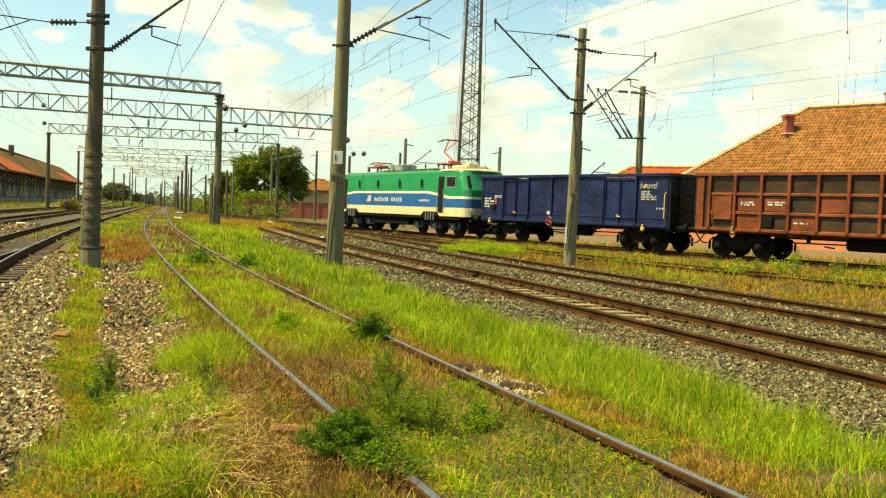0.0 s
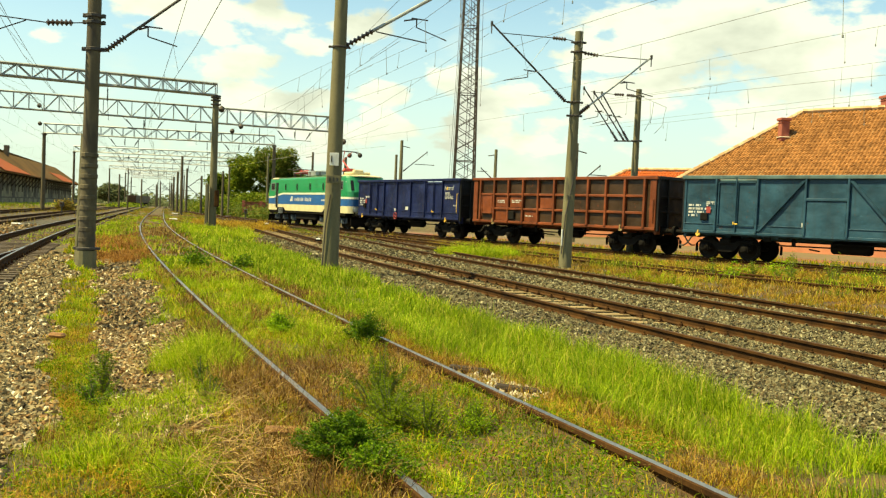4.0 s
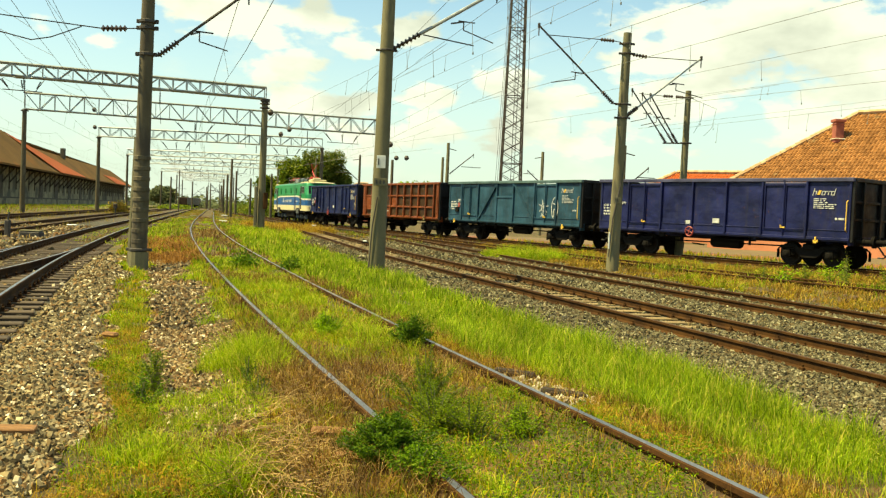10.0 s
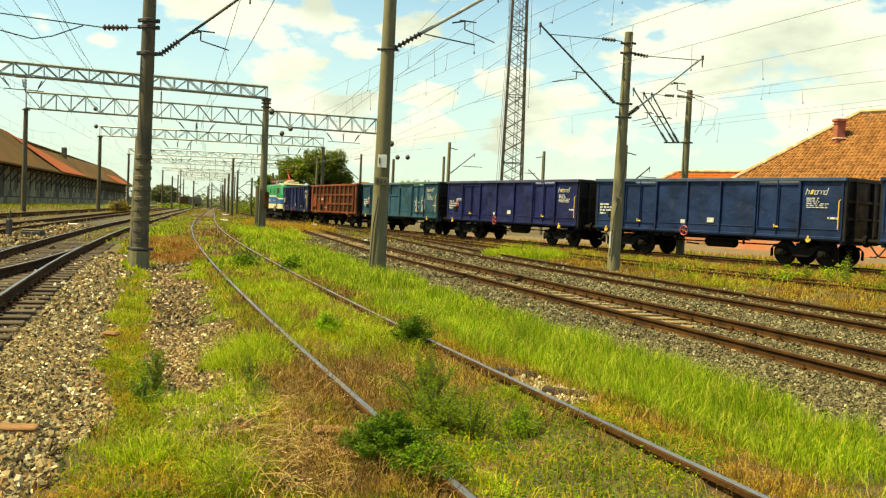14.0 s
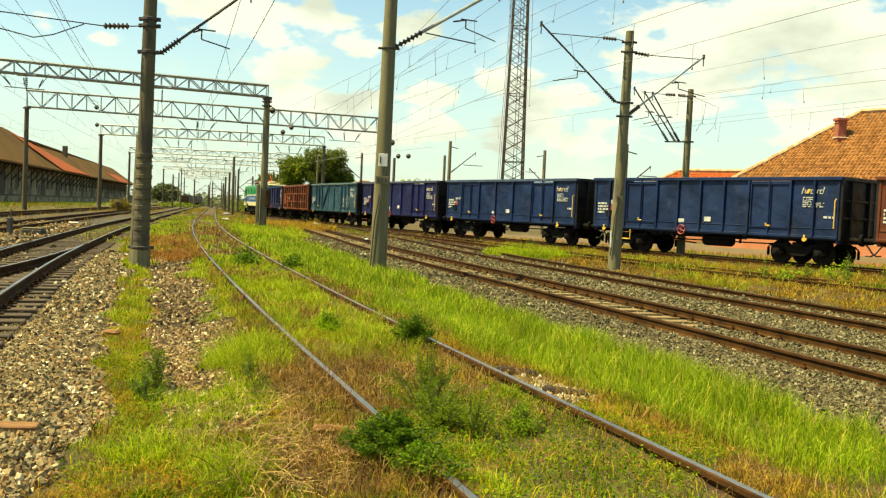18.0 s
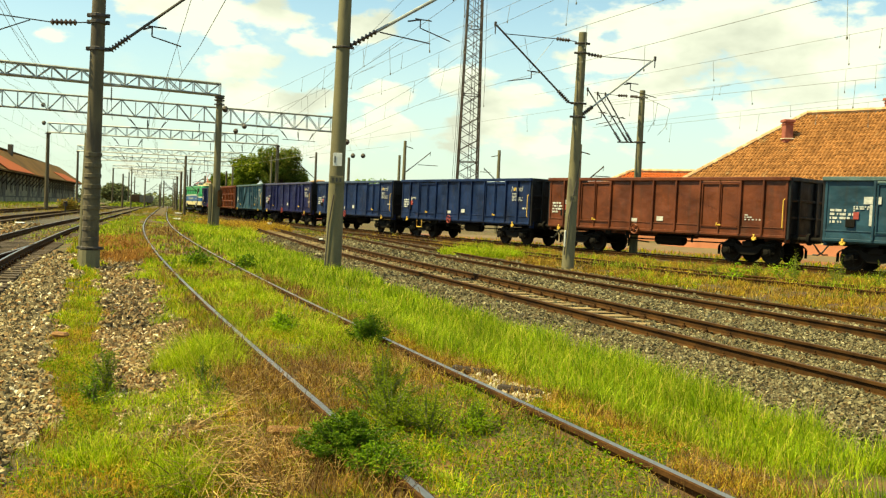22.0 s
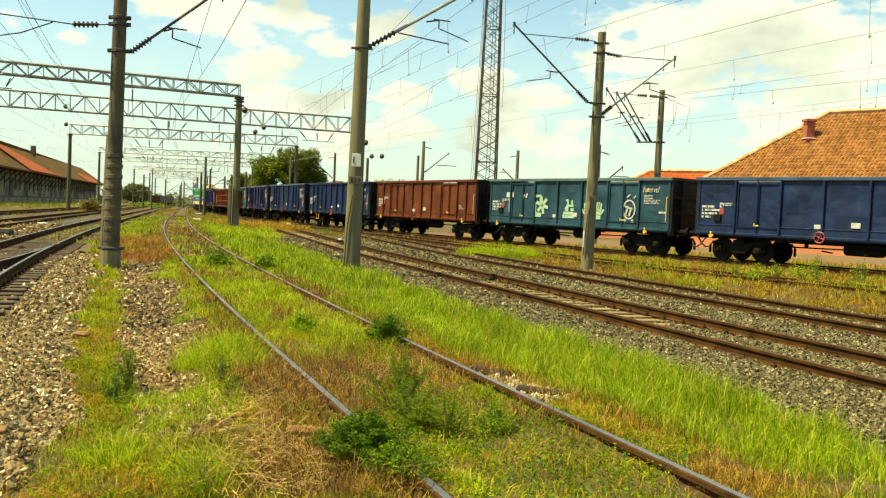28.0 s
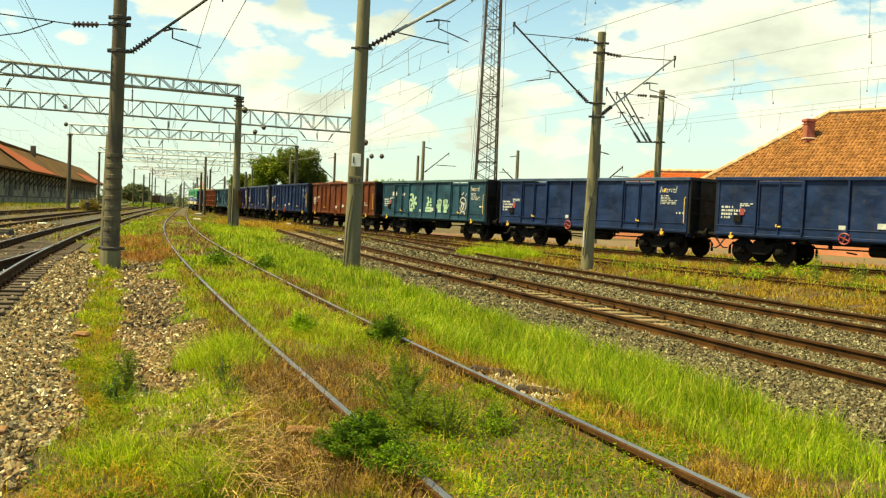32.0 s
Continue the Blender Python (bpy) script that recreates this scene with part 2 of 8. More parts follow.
def wagon_paint(name, base, dirt=(0.03, 0.025, 0.016), rust=(0.10, 0.04, 0.014), fade=0.25):
    """Weathered enamel: faded cloudy colour, vertical dirt runs, rust specks, dented sheet."""
    m = bpy.data.materials.new(name)
    m.use_nodes = True
    n, l = m.node_tree.nodes, m.node_tree.links
    b = n["Principled BSDF"]
    co = n.new("ShaderNodeTexCoord")

    def tex(scale, detail, stretch=(1, 1, 1), rough=0.55):
        mp = n.new("ShaderNodeMapping")
        mp.inputs["Scale"].default_value = stretch
        l.new(co.outputs["Object"], mp.inputs[0])
        t = n.new("ShaderNodeTexNoise")
        t.inputs["Scale"].default_value, t.inputs["Detail"].default_value, t.inputs["Roughness"].default_value = scale, detail, rough
        l.new(mp.outputs[0], t.inputs["Vector"])
        return t.outputs["Fac"]

    def rng(v, a, c, lo=0.0, hi=1.0):
        r = n.new("ShaderNodeMapRange")
        for k, x in zip(("From Min", "From Max", "To Min", "To Max"), (a, c, lo, hi)):
            r.inputs[k].default_value = x
        l.new(v, r.inputs["Value"])
        return r.outputs[0]

    def mix(f, a, c):
        x = n.new("ShaderNodeMix")
        x.data_type = "RGBA"
        l.new(f, x.inputs["Factor"])
        for k, v in (("A", a), ("B", c)):
            if isinstance(v, tuple):
                x.inputs[k].default_value = (*v, 1)
            else:
                l.new(v, x.inputs[k])
        return x.outputs["Result"]

    light = tuple(min(1, c * (1 + fade) + 0.008 * fade) for c in base)
    dark = tuple(c * 0.62 for c in base)
    c = mix(rng(tex(0.9, 5), 0.35, 0.68), dark, light)
    c = mix(rng(tex(1.7, 7, (1, 1, 1.5), 0.65), 0.55, 0.74, 0, 0.5), c, tuple(min(1, x * 1.8 + 0.003) for x in base))
    c = mix(rng(tex(3.4, 7, (1, 1, 2.2), 0.7), 0.62, 0.72, 0, 0.35), c, tuple(min(1, x * 2.6 + 0.016) for x in base))
    c = mix(rng(tex(2.2, 6, (1.6, 1.6, 0.18)), 0.56, 0.82, 0, 0.55), c, dirt)
    c = mix(rng(tex(7, 8, (1, 1, 0.6), 0.7), 0.64, 0.70, 0, 0.85), c, rust)
    l.new(c, b.inputs["Base Color"])
    l.new(rng(tex(3, 4), 0.3, 0.7, 0.34, 0.6), b.inputs["Roughness"])
    b.inputs["Specular IOR Level"].default_value = 0.3
    bp = n.new("ShaderNodeBump")
    bp.inputs["Strength"].default_value, bp.inputs["Distance"].default_value = 0.8, 0.06
    l.new(tex(1.9, 3, (1, 1, 1), 0.4), bp.inputs["Height"])
    l.new(bp.outputs[0], b.inputs["Normal"])
    return m


M = {}
M["rust_rail"] = material("rust_rail", (0.022, 0.009, 0.002), (0.075, 0.033, 0.008), 0.9, 0.0, 3, 60, 0.3, spec=0.15)
M["rail_head"] = material("rail_head", (0.13, 0.13, 0.13), (0.30, 0.30, 0.30), 0.36, 0.75, 2, 50, 0.1, c3=(0.12, 0.07, 0.04), patch=0.64, patch_scale=3, stretch=(1, 0.25, 1))
M["rail_head_dull"] = material("rail_head_dull", (0.035, 0.017, 0.006), (0.085, 0.045, 0.018), 0.65, 0.0, 2, 50, 0.1, spec=0.25)
M["sleeper_wood"] = material("sleeper_wood", (0.03, 0.02, 0.011), (0.095, 0.062, 0.034), 0.9, 0, 3, 50, 0.5, stretch=(0.4, 4, 4), obj_rand=0.5)
M["sleeper_pale"] = material("sleeper_pale", (0.11, 0.072, 0.030), (0.29, 0.20, 0.085), 0.9, 0, 3, 50, 0.5, stretch=(0.4, 4, 4), obj_rand=0.6)
M["concrete"] = material("concrete", (0.10, 0.088, 0.045), (0.19, 0.168, 0.09), 0.9, 0, 1.2, 45, 0.3, c3=(0.09, 0.08, 0.05), patch=0.62, stretch=(2, 2, 0.5))
M["concrete_dark"] = material("concrete_dark", (0.060, 0.048, 0.026), (0.135, 0.110, 0.062), 0.9, 0, 1.2, 45, 0.4, c3=(0.06, 0.048, 0.032), patch=0.58, stretch=(2, 2, 0.7))
M["galv"] = material("galv", (0.25, 0.27, 0.26), (0.40, 0.42, 0.40), 0.5, 0.5, 3, 40, 0.1)
M["steel_dark"] = material("steel_dark", (0.035, 0.03, 0.026), (0.085, 0.07, 0.058), 0.7, 0.2, 4, 50, 0.2)
M["mast_rust"] = material("mast_rust", (0.015, 0.011, 0.008), (0.045, 0.030, 0.020), 0.8, 0.1, 2, 30, 0.2)
M["wire"] = material("wire", (0.16, 0.16, 0.14), (0.26, 0.26, 0.23), 0.6, 0.3, 2, 20, 0)
M["insulator"] = material("insulator", (0.035, 0.022, 0.017), (0.07, 0.045, 0.032), 0.3, 0, 5, 30, 0, coat=0.5)
M["white_enamel"] = material("white_enamel", (0.55, 0.55, 0.5), (0.72, 0.71, 0.66), 0.5, 0, 6, 60, 0.05)
M["black_bar"] = material("black_bar", (0.02, 0.02, 0.02), (0.05, 0.05, 0.045), 0.7, 0, 6, 60, 0)
M["bogie"] = material("bogie", (0.004, 0.0035, 0.003), (0.010, 0.008, 0.006), 0.85, 0.0, 4, 40, 0.3, spec=0.15)
M["wheel"] = material("wheel", (0.005, 0.004, 0.003), (0.014, 0.010, 0.007), 0.75, 0.1, 4, 40, 0.2, spec=0.2)
M["yellow"] = material("yellow", (0.55, 0.33, 0.04), (0.72, 0.47, 0.09), 0.55, 0, 6, 60, 0.1)
M["red_wheel"] = material("red_wheel", (0.18, 0.022, 0.02), (0.34, 0.05, 0.04), 0.55, 0, 6, 60, 0.1)
M["marking"] = material("marking", (0.28, 0.29, 0.28), (0.55, 0.55, 0.52), 0.75, 0, 9, 60, 0)
M["graffiti"] = material("graffiti", (0.22, 0.36, 0.25), (0.36, 0.52, 0.38), 0.7, 0, 4, 40, 0)
M["blue"] = wagon_paint("blue", (0.0045, 0.0165, 0.066))
M["purple"] = wagon_paint("purple", (0.0062, 0.0090, 0.062))
M["dusty_violet"] = wagon_paint("dusty_violet", (0.060, 0.060, 0.115))
M["teal"] = wagon_paint("teal", (0.018, 0.058, 0.092))
M["navy"] = wagon_paint("navy", (0.006, 0.012, 0.062))
M["dusty_blue"] = wagon_paint("dusty_blue", (0.045, 0.070, 0.125))
M["dusty_teal"] = wagon_paint("dusty_teal", (0.075, 0.125, 0.125))
# end walls face away from the sun: their shade is put into this colour
M["shaded_end"] = wagon_paint("shaded_end", (0.010, 0.009, 0.009), dirt=(0.012, 0.010, 0.008), rust=(0.035, 0.016, 0.008))
M["rotten_wood"] = material("rotten_wood", (0.012, 0.007, 0.003), (0.05, 0.03, 0.014), 0.95, 0, 5, 60, 0.8, stretch=(0.6, 5, 5))
M["teal_dark"] = wagon_paint("teal_dark", (0.014, 0.050, 0.080))
M["brown"] = wagon_paint("brown", (0.110, 0.027, 0.008), rust=(0.10, 0.04, 0.025))
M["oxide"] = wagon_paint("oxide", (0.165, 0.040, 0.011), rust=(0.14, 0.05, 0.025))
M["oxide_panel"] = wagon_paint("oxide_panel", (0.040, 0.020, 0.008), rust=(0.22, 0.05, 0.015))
M["interior"] = material("interior", (0.06, 0.04, 0.03), (0.13, 0.085, 0.06), 0.85, 0, 2, 30, 0.3)

# ---- the plan of the tracks: x of each centre line over y ----
def spline(ys, xs):
    ys, xs = np.array(ys, float), np.array(xs, float)
    d = np.gradient(xs, ys)

    def f(y):
        y = np.asarray(y, float)
        i = np.clip(np.searchsorted(ys, y) - 1, 0, len(ys) - 2)
        hh = ys[i + 1] - ys[i]
        t = (y - ys[i]) / hh
        c = np.clip(t, 0, 1)
        r = (2 * c**3 - 3 * c**2 + 1) * xs[i] + (c**3 - 2 * c**2 + c) * hh * d[i] + (3 * c**2 - 2 * c**3) * xs[i + 1] + (c**3 - c**2) * hh * d[i + 1]
        return r + np.where(t > 1, (t - 1) * hh * d[-1], 0) + np.where(t < 0, t * hh * d[0], 0)

    return f


KY = (-30, 0, 10, 20, 30, 45, 65, 90, 130, 200, 400)
track_a = spline(KY, (13.5, 2.53, -0.91, -4.14, -7.2, -11.5, -16.8, -23.1, -33, -50.3, -99.7))
track_b = spline((-30, 0, 11.3, 22.6, 33.9, 50.9, 73.5, 101.7, 147, 226, 452), (17.8, 8.7, 5.33, 1.95, -1.38, -5.65, -11.2, -18.2, -29.9, -50.3, -107))
track_b2 = spline((-30, 0, 11.3, 22.6, 33.9, 50.9, 73.5, 88, 98), (22.5, 13.1, 9.62, 6.1, 2.8, -1.3, -6.3, -9.9, -13.5))
# the double line lies a little lower than the siding
B_LOW = -0.18
# lines of the overhead wires above the double line
wire_b = spline(KY, (17, 7.7, 4.6, 1.5, -1.3, -5.0, -9.9, -16.1, -26.5, -44.5, -95))
wire_b2 = spline((-30, 0, 10, 20, 30, 45, 65, 78, 87), (21.2, 11.9, 8.85, 5.75, 2.75, -1.0, -5.4, -8.6, -11.8))
track_l1 = spline(KY, (7.5, -2.7, -6.0, -9.2, -12.1, -16.2, -21.3, -27.6, -37.6, -55.1, -104.5))
track_l2 = spline(KY, (-1.0, -8.6, -11.2, -13.8, -16.4, -20.3, -25.5, -31.8, -41.8, -59.3, -108.7))
track_l3 = spline(KY, (-8.0, -14.5, -16.8, -19.2, -21.5, -25.2, -30.3, -36.5, -46.5, -64, -113.4))
track_l1x = spline((-10, 0, 8, 14, 18, 22, 27), (-7.6, -7.0, -7.85, -8.42, -9.06, -9.95, -11.2))
track_e = spline((2, 12, 20, 24, 28, 33, 40, 48, 56), (30.0, 21.4, 15.0, 12.3, 9.9, 7.5, 4.6, 1.9, -1.0))

# the train's line: a curve by its curvature, on the near side of the bodies
CURV_S = (-20, 10, 30, 50, 75, 100, 140)
CURV_K = (0.004839, 0.006964, 0.002433, 0.005745, -0.001695, 0.000744, 0.001232)
arc = np.arange(-150.0, 260.0, 0.5)
kap = np.where(arc < -25, 0.0, np.interp(arc, CURV_S, CURV_K))
head = np.cumsum(kap) * 0.5
i0 = int(np.argmin(abs(arc)))
head += -0.618743 - head[i0]
cx, cy = np.cumsum(np.sin(head)) * 0.5, np.cumsum(np.cos(head)) * 0.5
cx += 11.478617 - cx[i0]
cy += 37.710056 - cy[i0]
HALF = 1.43
line_x, line_y = cx + HALF * np.cos(head), cy - HALF * np.sin(head)


def on_line(s):
    return Vector((np.interp(s, arc, line_x), np.interp(s, arc, line_y), 0.0))


def line_x_at(y):
    return np.interp(y, line_y, line_x)


# ---- ground: one sheet; its surface kinds follow the tracks ----
def fbm(x, y, scale, seed=0.0):
    """Cheap smooth noise in -1..1 for arrays."""
    x, y = np.asarray(x, float) / scale + seed * 7.31, np.asarray(y, float) / scale - seed * 3.77
    v = 0.0
    for k, (a, b, p) in enumerate(((1.0, 0.37, 0.3), (-0.61, 1.13, 1.9), (1.71, -1.29, 4.1), (-2.3, -2.1, 0.7), (3.9, 2.7, 2.2), (-5.3, 4.4, 5.5))):
        v = v + np.sin(a * x + b * y + p + 1.3 * np.sin(0.7 * b * x - 0.9 * a * y + k)) / (1.0 + 0.45 * k)
    return v / 2.6


def offs(f, x, y):
    return (x - f(y)) * 0.957


SOIL, GRAVEL, GREEN, DRY, PAVE, SAND = 0, 1, 2, 3, 4, 5


def surface(x, y):
    """Which kind of surface lies at x, y (arrays)."""
    x, y = np.asarray(x, float), np.asarray(y, float)
    j = fbm(x, y, 0.9) * 0.28 + fbm(x, y, 0.3, 3) * 0.1
    a, b, b2, l1 = offs(track_a, x, y), offs(track_b, x, y), offs(track_b2, x, y), offs(track_l1, x, y)
    l3 = offs(track_l3, x, y)
    c = (x - line_x_at(y)) * 0.8
    k = np.full(x.shape, GREEN)
    near = y < np.where(a < -1.35, 6.3, 7.6) + 0.9 * fbm(x, y, 1.0, 2)
    # left ballast and its grass strips
    k = np.where(a + j < -1.15, GRAVEL, k)
    k = np.where((abs(a + 2.36 + 0.7 * j) < 0.20 + 0.12 * fbm(x, y, 1.1, 14)) & (y < 34), GREEN, k)
    k = np.where(near & (a + j > -2.75), np.where(fbm(x, y, 0.8, 12) > -0.05, DRY, GREEN), k)
    k = np.where((l1 + 2.5 * j < -1.75) & (y > 20), np.where(fbm(x, y, 2.5, 5) > 0.05, DRY, GRAVEL), k)
    k = np.where((l3 + 3 * j < -2.3), GREEN, k)
    k = np.where((a + j < -1.15) & (a + j > -3.6) & (y > 25), np.where(fbm(x, y, 3.5, 8) > -0.2, GREEN, DRY), k)
    # inside the siding: straw and patches
    dry = fbm(x, y, 1.1, 9)
    k = np.where((abs(a) < 1.05), np.where(dry > np.where(y > 30, -0.35, -0.02), DRY, GREEN), k)
    k = np.where((abs(a + 0.95) < 0.5 + 0.2 * j) & (y < 9.2), DRY, k)
    k = np.where((abs(a) < 0.8) & (y > 6.0) & (y < 9.2 + 2 * j) & (dry > -0.15), DRY, k)
    k = np.where((abs(a) < 0.8) & (y < 5.9 + 2 * j), GREEN, k)
    k = np.where((a > 0.6) & (a < 1.4 + 0.6 * j) & (dry > -0.35), DRY, k)
    # ballast of the double line
    k = np.where((b + j > -2.75) & (b2 + j < 1.9), GRAVEL, k)
    # strip to the train's line, yard beyond it
    k = np.where((b2 + j >= 1.9), np.where(fbm(x, y, 1.6, 4) > -0.25, DRY, np.where(fbm(x, y, 0.9, 16) > 0.3, SOIL, GREEN)), k)
    k = np.where((abs(c + j) < 1.9), np.where(fbm(x, y, 1.3, 6) > 0.3, GREEN, SOIL), k)
    k = np.where((c + j > 1.9), np.where(fbm(x, y, 2.2, 7) > -0.3, GREEN, DRY), k)
    pave = (x - 13.6) * 0.751 + (y - 52.0) * 0.661
    k = np.where((pave > 0) & (pave < 60) & (y < 75) & (x > 1.5) & (c > 2.2), np.where(pave > 3.6, SAND, PAVE), k)
    far = y > 90
    k = np.where((y > 52) & (b > -3) & (b < 9), np.where(fbm(x, y, 3.2, 1) > 0.25, GRAVEL, np.where(fbm(x, y, 2.4, 15) > 0.1, GREEN, DRY)), k)
    k = np.where(far & (a < 2) & (l3 > -2), np.where(fbm(x, y, 4, 1) > -0.2, DRY, GREEN), k)
    return k


def ground_z(x, y):
    """Height of the ground; rail heads are at 0."""
    x, y = np.asarray(x, float), np.asarray(y, float)
    a, b, b2, l1 = offs(track_a, x, y), offs(track_b, x, y), offs(track_b2, x, y), offs(track_l1, x, y)
    z = np.full(x.shape, -0.24)
    lift = lambda d, w, s: np.clip((w - abs(d)) / s, 0, 1)
    z = np.maximum(z, -0.24 + 0.165 * lift(a, 1.9, 0.9))
    z = np.maximum(z, -0.24 + 0.055 * np.clip((-1.8 - a) / 1.2, 0, 1))
    z = np.where(abs(l1) < 1.35, np.minimum(z, -0.225), z)
    c = (x - line_x_at(y)) * 0.8
    z = np.maximum(z, -0.24 + 0.05 * lift(c, 2.4, 0.8))
    l3 = offs(track_l3, x, y)
    z = np.maximum(z, -0.24 + 0.30 * np.clip((-l3 - 2.0) / 2.5, 0, 1))
    bed = np.clip((b + 3.4) / 1.6, 0, 1) * np.clip((2.8 - b2) / 1.2, 0, 1)
    gauge = ((abs(b) < 0.72) & (y > 14.5)).astype(float)
    z = z + (-0.150 - 0.012 * np.clip((y - 11) / 6, 0, 1) - 0.045 * gauge + B_LOW - z) * bed
    return z + 0.022 * fbm(x, y, 0.55, 1) + 0.012 * fbm(x, y, 0.21, 2)


def stepped(lo, hi, step, far_lo, far_hi, grow=1.22):
    g = list(np.arange(lo, hi, step))
    s, v = step, lo
    while v > far_lo:
        s *= grow
        v -= s
        g.insert(0, v)
    s, v = step, g[-1]
    while v < far_hi:
        s *= grow
        v += s
        g.append(v)
    return np.array(g)


gx = stepped(-9, 9, 0.085, -3500, 3500, 1.06)
gy = stepped(3, 20, 0.085, -600, 4500, 1.035)
GX, GY = np.meshgrid(gx, gy)
wob = np.random.default_rng(12)
GX = GX + wob.uniform(-0.38, 0.38, GX.shape) * np.gradient(gx)[None, :]
GY = GY + wob.uniform(-0.38, 0.38, GY.shape) * np.gradient(gy)[:, None]
GZ = ground_z(GX, GY)
far_fade = np.clip((np.hypot(GX, GY) - 150) / 200, 0, 1)
GZ = GZ * (1 - far_fade) - 0.24 * far_fade
nx, ny = len(gx), len(gy)
gid = np.arange(nx * ny).reshape(ny, nx)
quads = np.stack([gid[:-1, :-1], gid[:-1, 1:], gid[1:, 1:], gid[1:, :-1]], -1).reshape(-1, 4)
mid_x, mid_y = (GX[:-1, :-1] + GX[1:, 1:]) / 2, (GY[:-1, :-1] + GY[1:, 1:]) / 2
kinds = surface(mid_x, mid_y).ravel()

M["soil"] = material("soil", (0.035, 0.021, 0.009), (0.10, 0.064, 0.026), 0.95, 0, 1.5, 22, 0.6, c3=(0.08, 0.095, 0.02), patch=0.6, patch_scale=0.8, bump_dist=0.03)
M["gravel"] = material("gravel", (0.020, 0.017, 0.010), (0.088, 0.075, 0.045), 0.95, 0, 8, 26, 1.0, c3=(0.075, 0.052, 0.024), patch=0.57, patch_scale=0.9, bump_dist=0.06)
M["grass_soil"] = material("grass_soil", (0.030, 0.028, 0.006), (0.105, 0.082, 0.016), 0.95, 0, 2.5, 26, 0.9, c3=(0.13, 0.068, 0.018), patch=0.54, patch_scale=1.6, bump_dist=0.05)
M["dry_soil"] = material("dry_soil", (0.026, 0.014, 0.005), (0.115, 0.060, 0.018), 0.95, 0, 2.0, 26, 0.9, c3=(0.075, 0.085, 0.012), patch=0.57, patch_scale=1.2, bump_dist=0.05)
M["paving"] = material("paving", (0.15, 0.042, 0.013), (0.22, 0.064, 0.019), 0.9, 0, 0.5, 18, 0.3, c3=(0.11, 0.042, 0.017), patch=0.55, patch_scale=0.35)
M["sand"] = material("sand", (0.095, 0.062, 0.026), (0.165, 0.112, 0.05), 0.9, 0, 0.8, 18, 0.3, c3=(0.17, 0.08, 0.03), patch=0.6, patch_scale=0.4)
ground = new("ground", soup("ground", np.stack([GX, GY, GZ], -1).reshape(-1, 3), quads.ravel(), np.arange(len(quads)) * 4,
             [M["soil"], M["gravel"], M["grass_soil"], M["dry_soil"], M["paving"], M["sand"]], kinds, smooth=True))
tagged(ground, "weedy railway yard ground with grass, ballast and dry straw", "ground", kind="structure")


# ---- tracks ----
RAIL = ((-0.036, -0.006), (-0.023, 0.0), (0.023, 0.0), (0.036, -0.006), (0.036, -0.035), (0.010, -0.05), (0.010, -0.125), (0.07, -0.148), (0.07, -0.158), (-0.07, -0.158), (-0.07, -0.148), (-0.010, -0.125), (-0.010, -0.05), (-0.036, -0.035))


def rail_mesh(path, side, head_mat):
    """Sweep the rail section along a path of (x, y), side metres to its right."""
    p = np.asarray(path, float)
    d = np.gradient(p, axis=0)
    d /= np.linalg.norm(d, axis=1)[:, None]
    nrm = np.stack([d[:, 1], -d[:, 0]], 1)
    c = p + nrm * side
    k, w = len(RAIL), len(p)
    v = np.zeros((w, k, 3))
    for j, (o, z) in enumerate(RAIL):
        v[:, j, :2] = c + nrm * o
        v[:, j, 2] = z
    q, mi = [], []
    for i in range(w - 1):
        for j in range(k):
            j2 = (j + 1) % k
            q.append((i * k + j, i * k + j2, i * k + k + j2, i * k + k + j))
            mi.append(1 if j == 1 else 0)
    q = np.array(q)
    return soup("rail", v.reshape(-1, 3), q.ravel(), np.arange(len(q)) * 4, [M["rust_rail"], head_mat], mi)


def sleeper_mesh(name, mat, size=(2.5, 0.24, 0.13)):
    g = Geo()
    g.box((0, 0, -size[2] / 2 - 0.165), size, 0.012)
    g.slot = 1
    for s in (-0.7525, 0.7525):
        g.box((s, 0, -0.158), (0.34, 0.16, 0.02))
        for e in (-1, 1):
            g.box((s + e * 0.105, 0, -0.128), (0.05, 0.07, 0.05), 0.01)
            g.tube([(s + e * 0.105, 0, -0.11), (s + e * 0.105, 0, -0.075)], 0.016, 5)
    return g.mesh(name, [mat, M["rust_rail"]])


def samples(lo, hi):
    ys = [lo]
    while ys[-1] < hi:
        ys.append(ys[-1] + (0.5 if abs(ys[-1]) < 40 else 2.5))
    return np.array(ys)


def railway(label, path, head_mat, sleeper, near=0, far=0, step=0.6, group="yard tracks", low=0.0, sunk=0.0):
    t = thing("railway_track", label, "railway track", group, "structure", pose(0, 0, low))
    for s in (-0.7525, 0.7525):
        part("rail", rail_mesh(path, s, head_mat), None, t)
    if sleeper is not None:
        p = np.asarray(path, float)
        seg = np.r_[0, np.cumsum(np.hypot(*np.diff(p, axis=0).T))]
        rng = random.Random(len(label))
        n = 0
        for q in np.arange(0, seg[-1], step):
            x, y = np.interp(q, seg, p[:, 0]), np.interp(q, seg, p[:, 1])
            if not near < y < far or n >= 290:
                continue
            x2, y2 = np.interp(q + 0.3, seg, p[:, 0]), np.interp(q + 0.3, seg, p[:, 1])
            ob = new("sleeper", sleeper)
            ob.parent = t
            ob.matrix_basis = pose(x, y, -sunk - 0.012 * rng.random(), 0, 0, math.degrees(math.atan2(y2 - y, x2 - x)) - 90 + rng.uniform(-1.5, 1.5))
            n += 1
    return t


def along(f, lo, hi):
    ys = samples(lo, hi)
    return np.stack([f(ys), ys], 1)

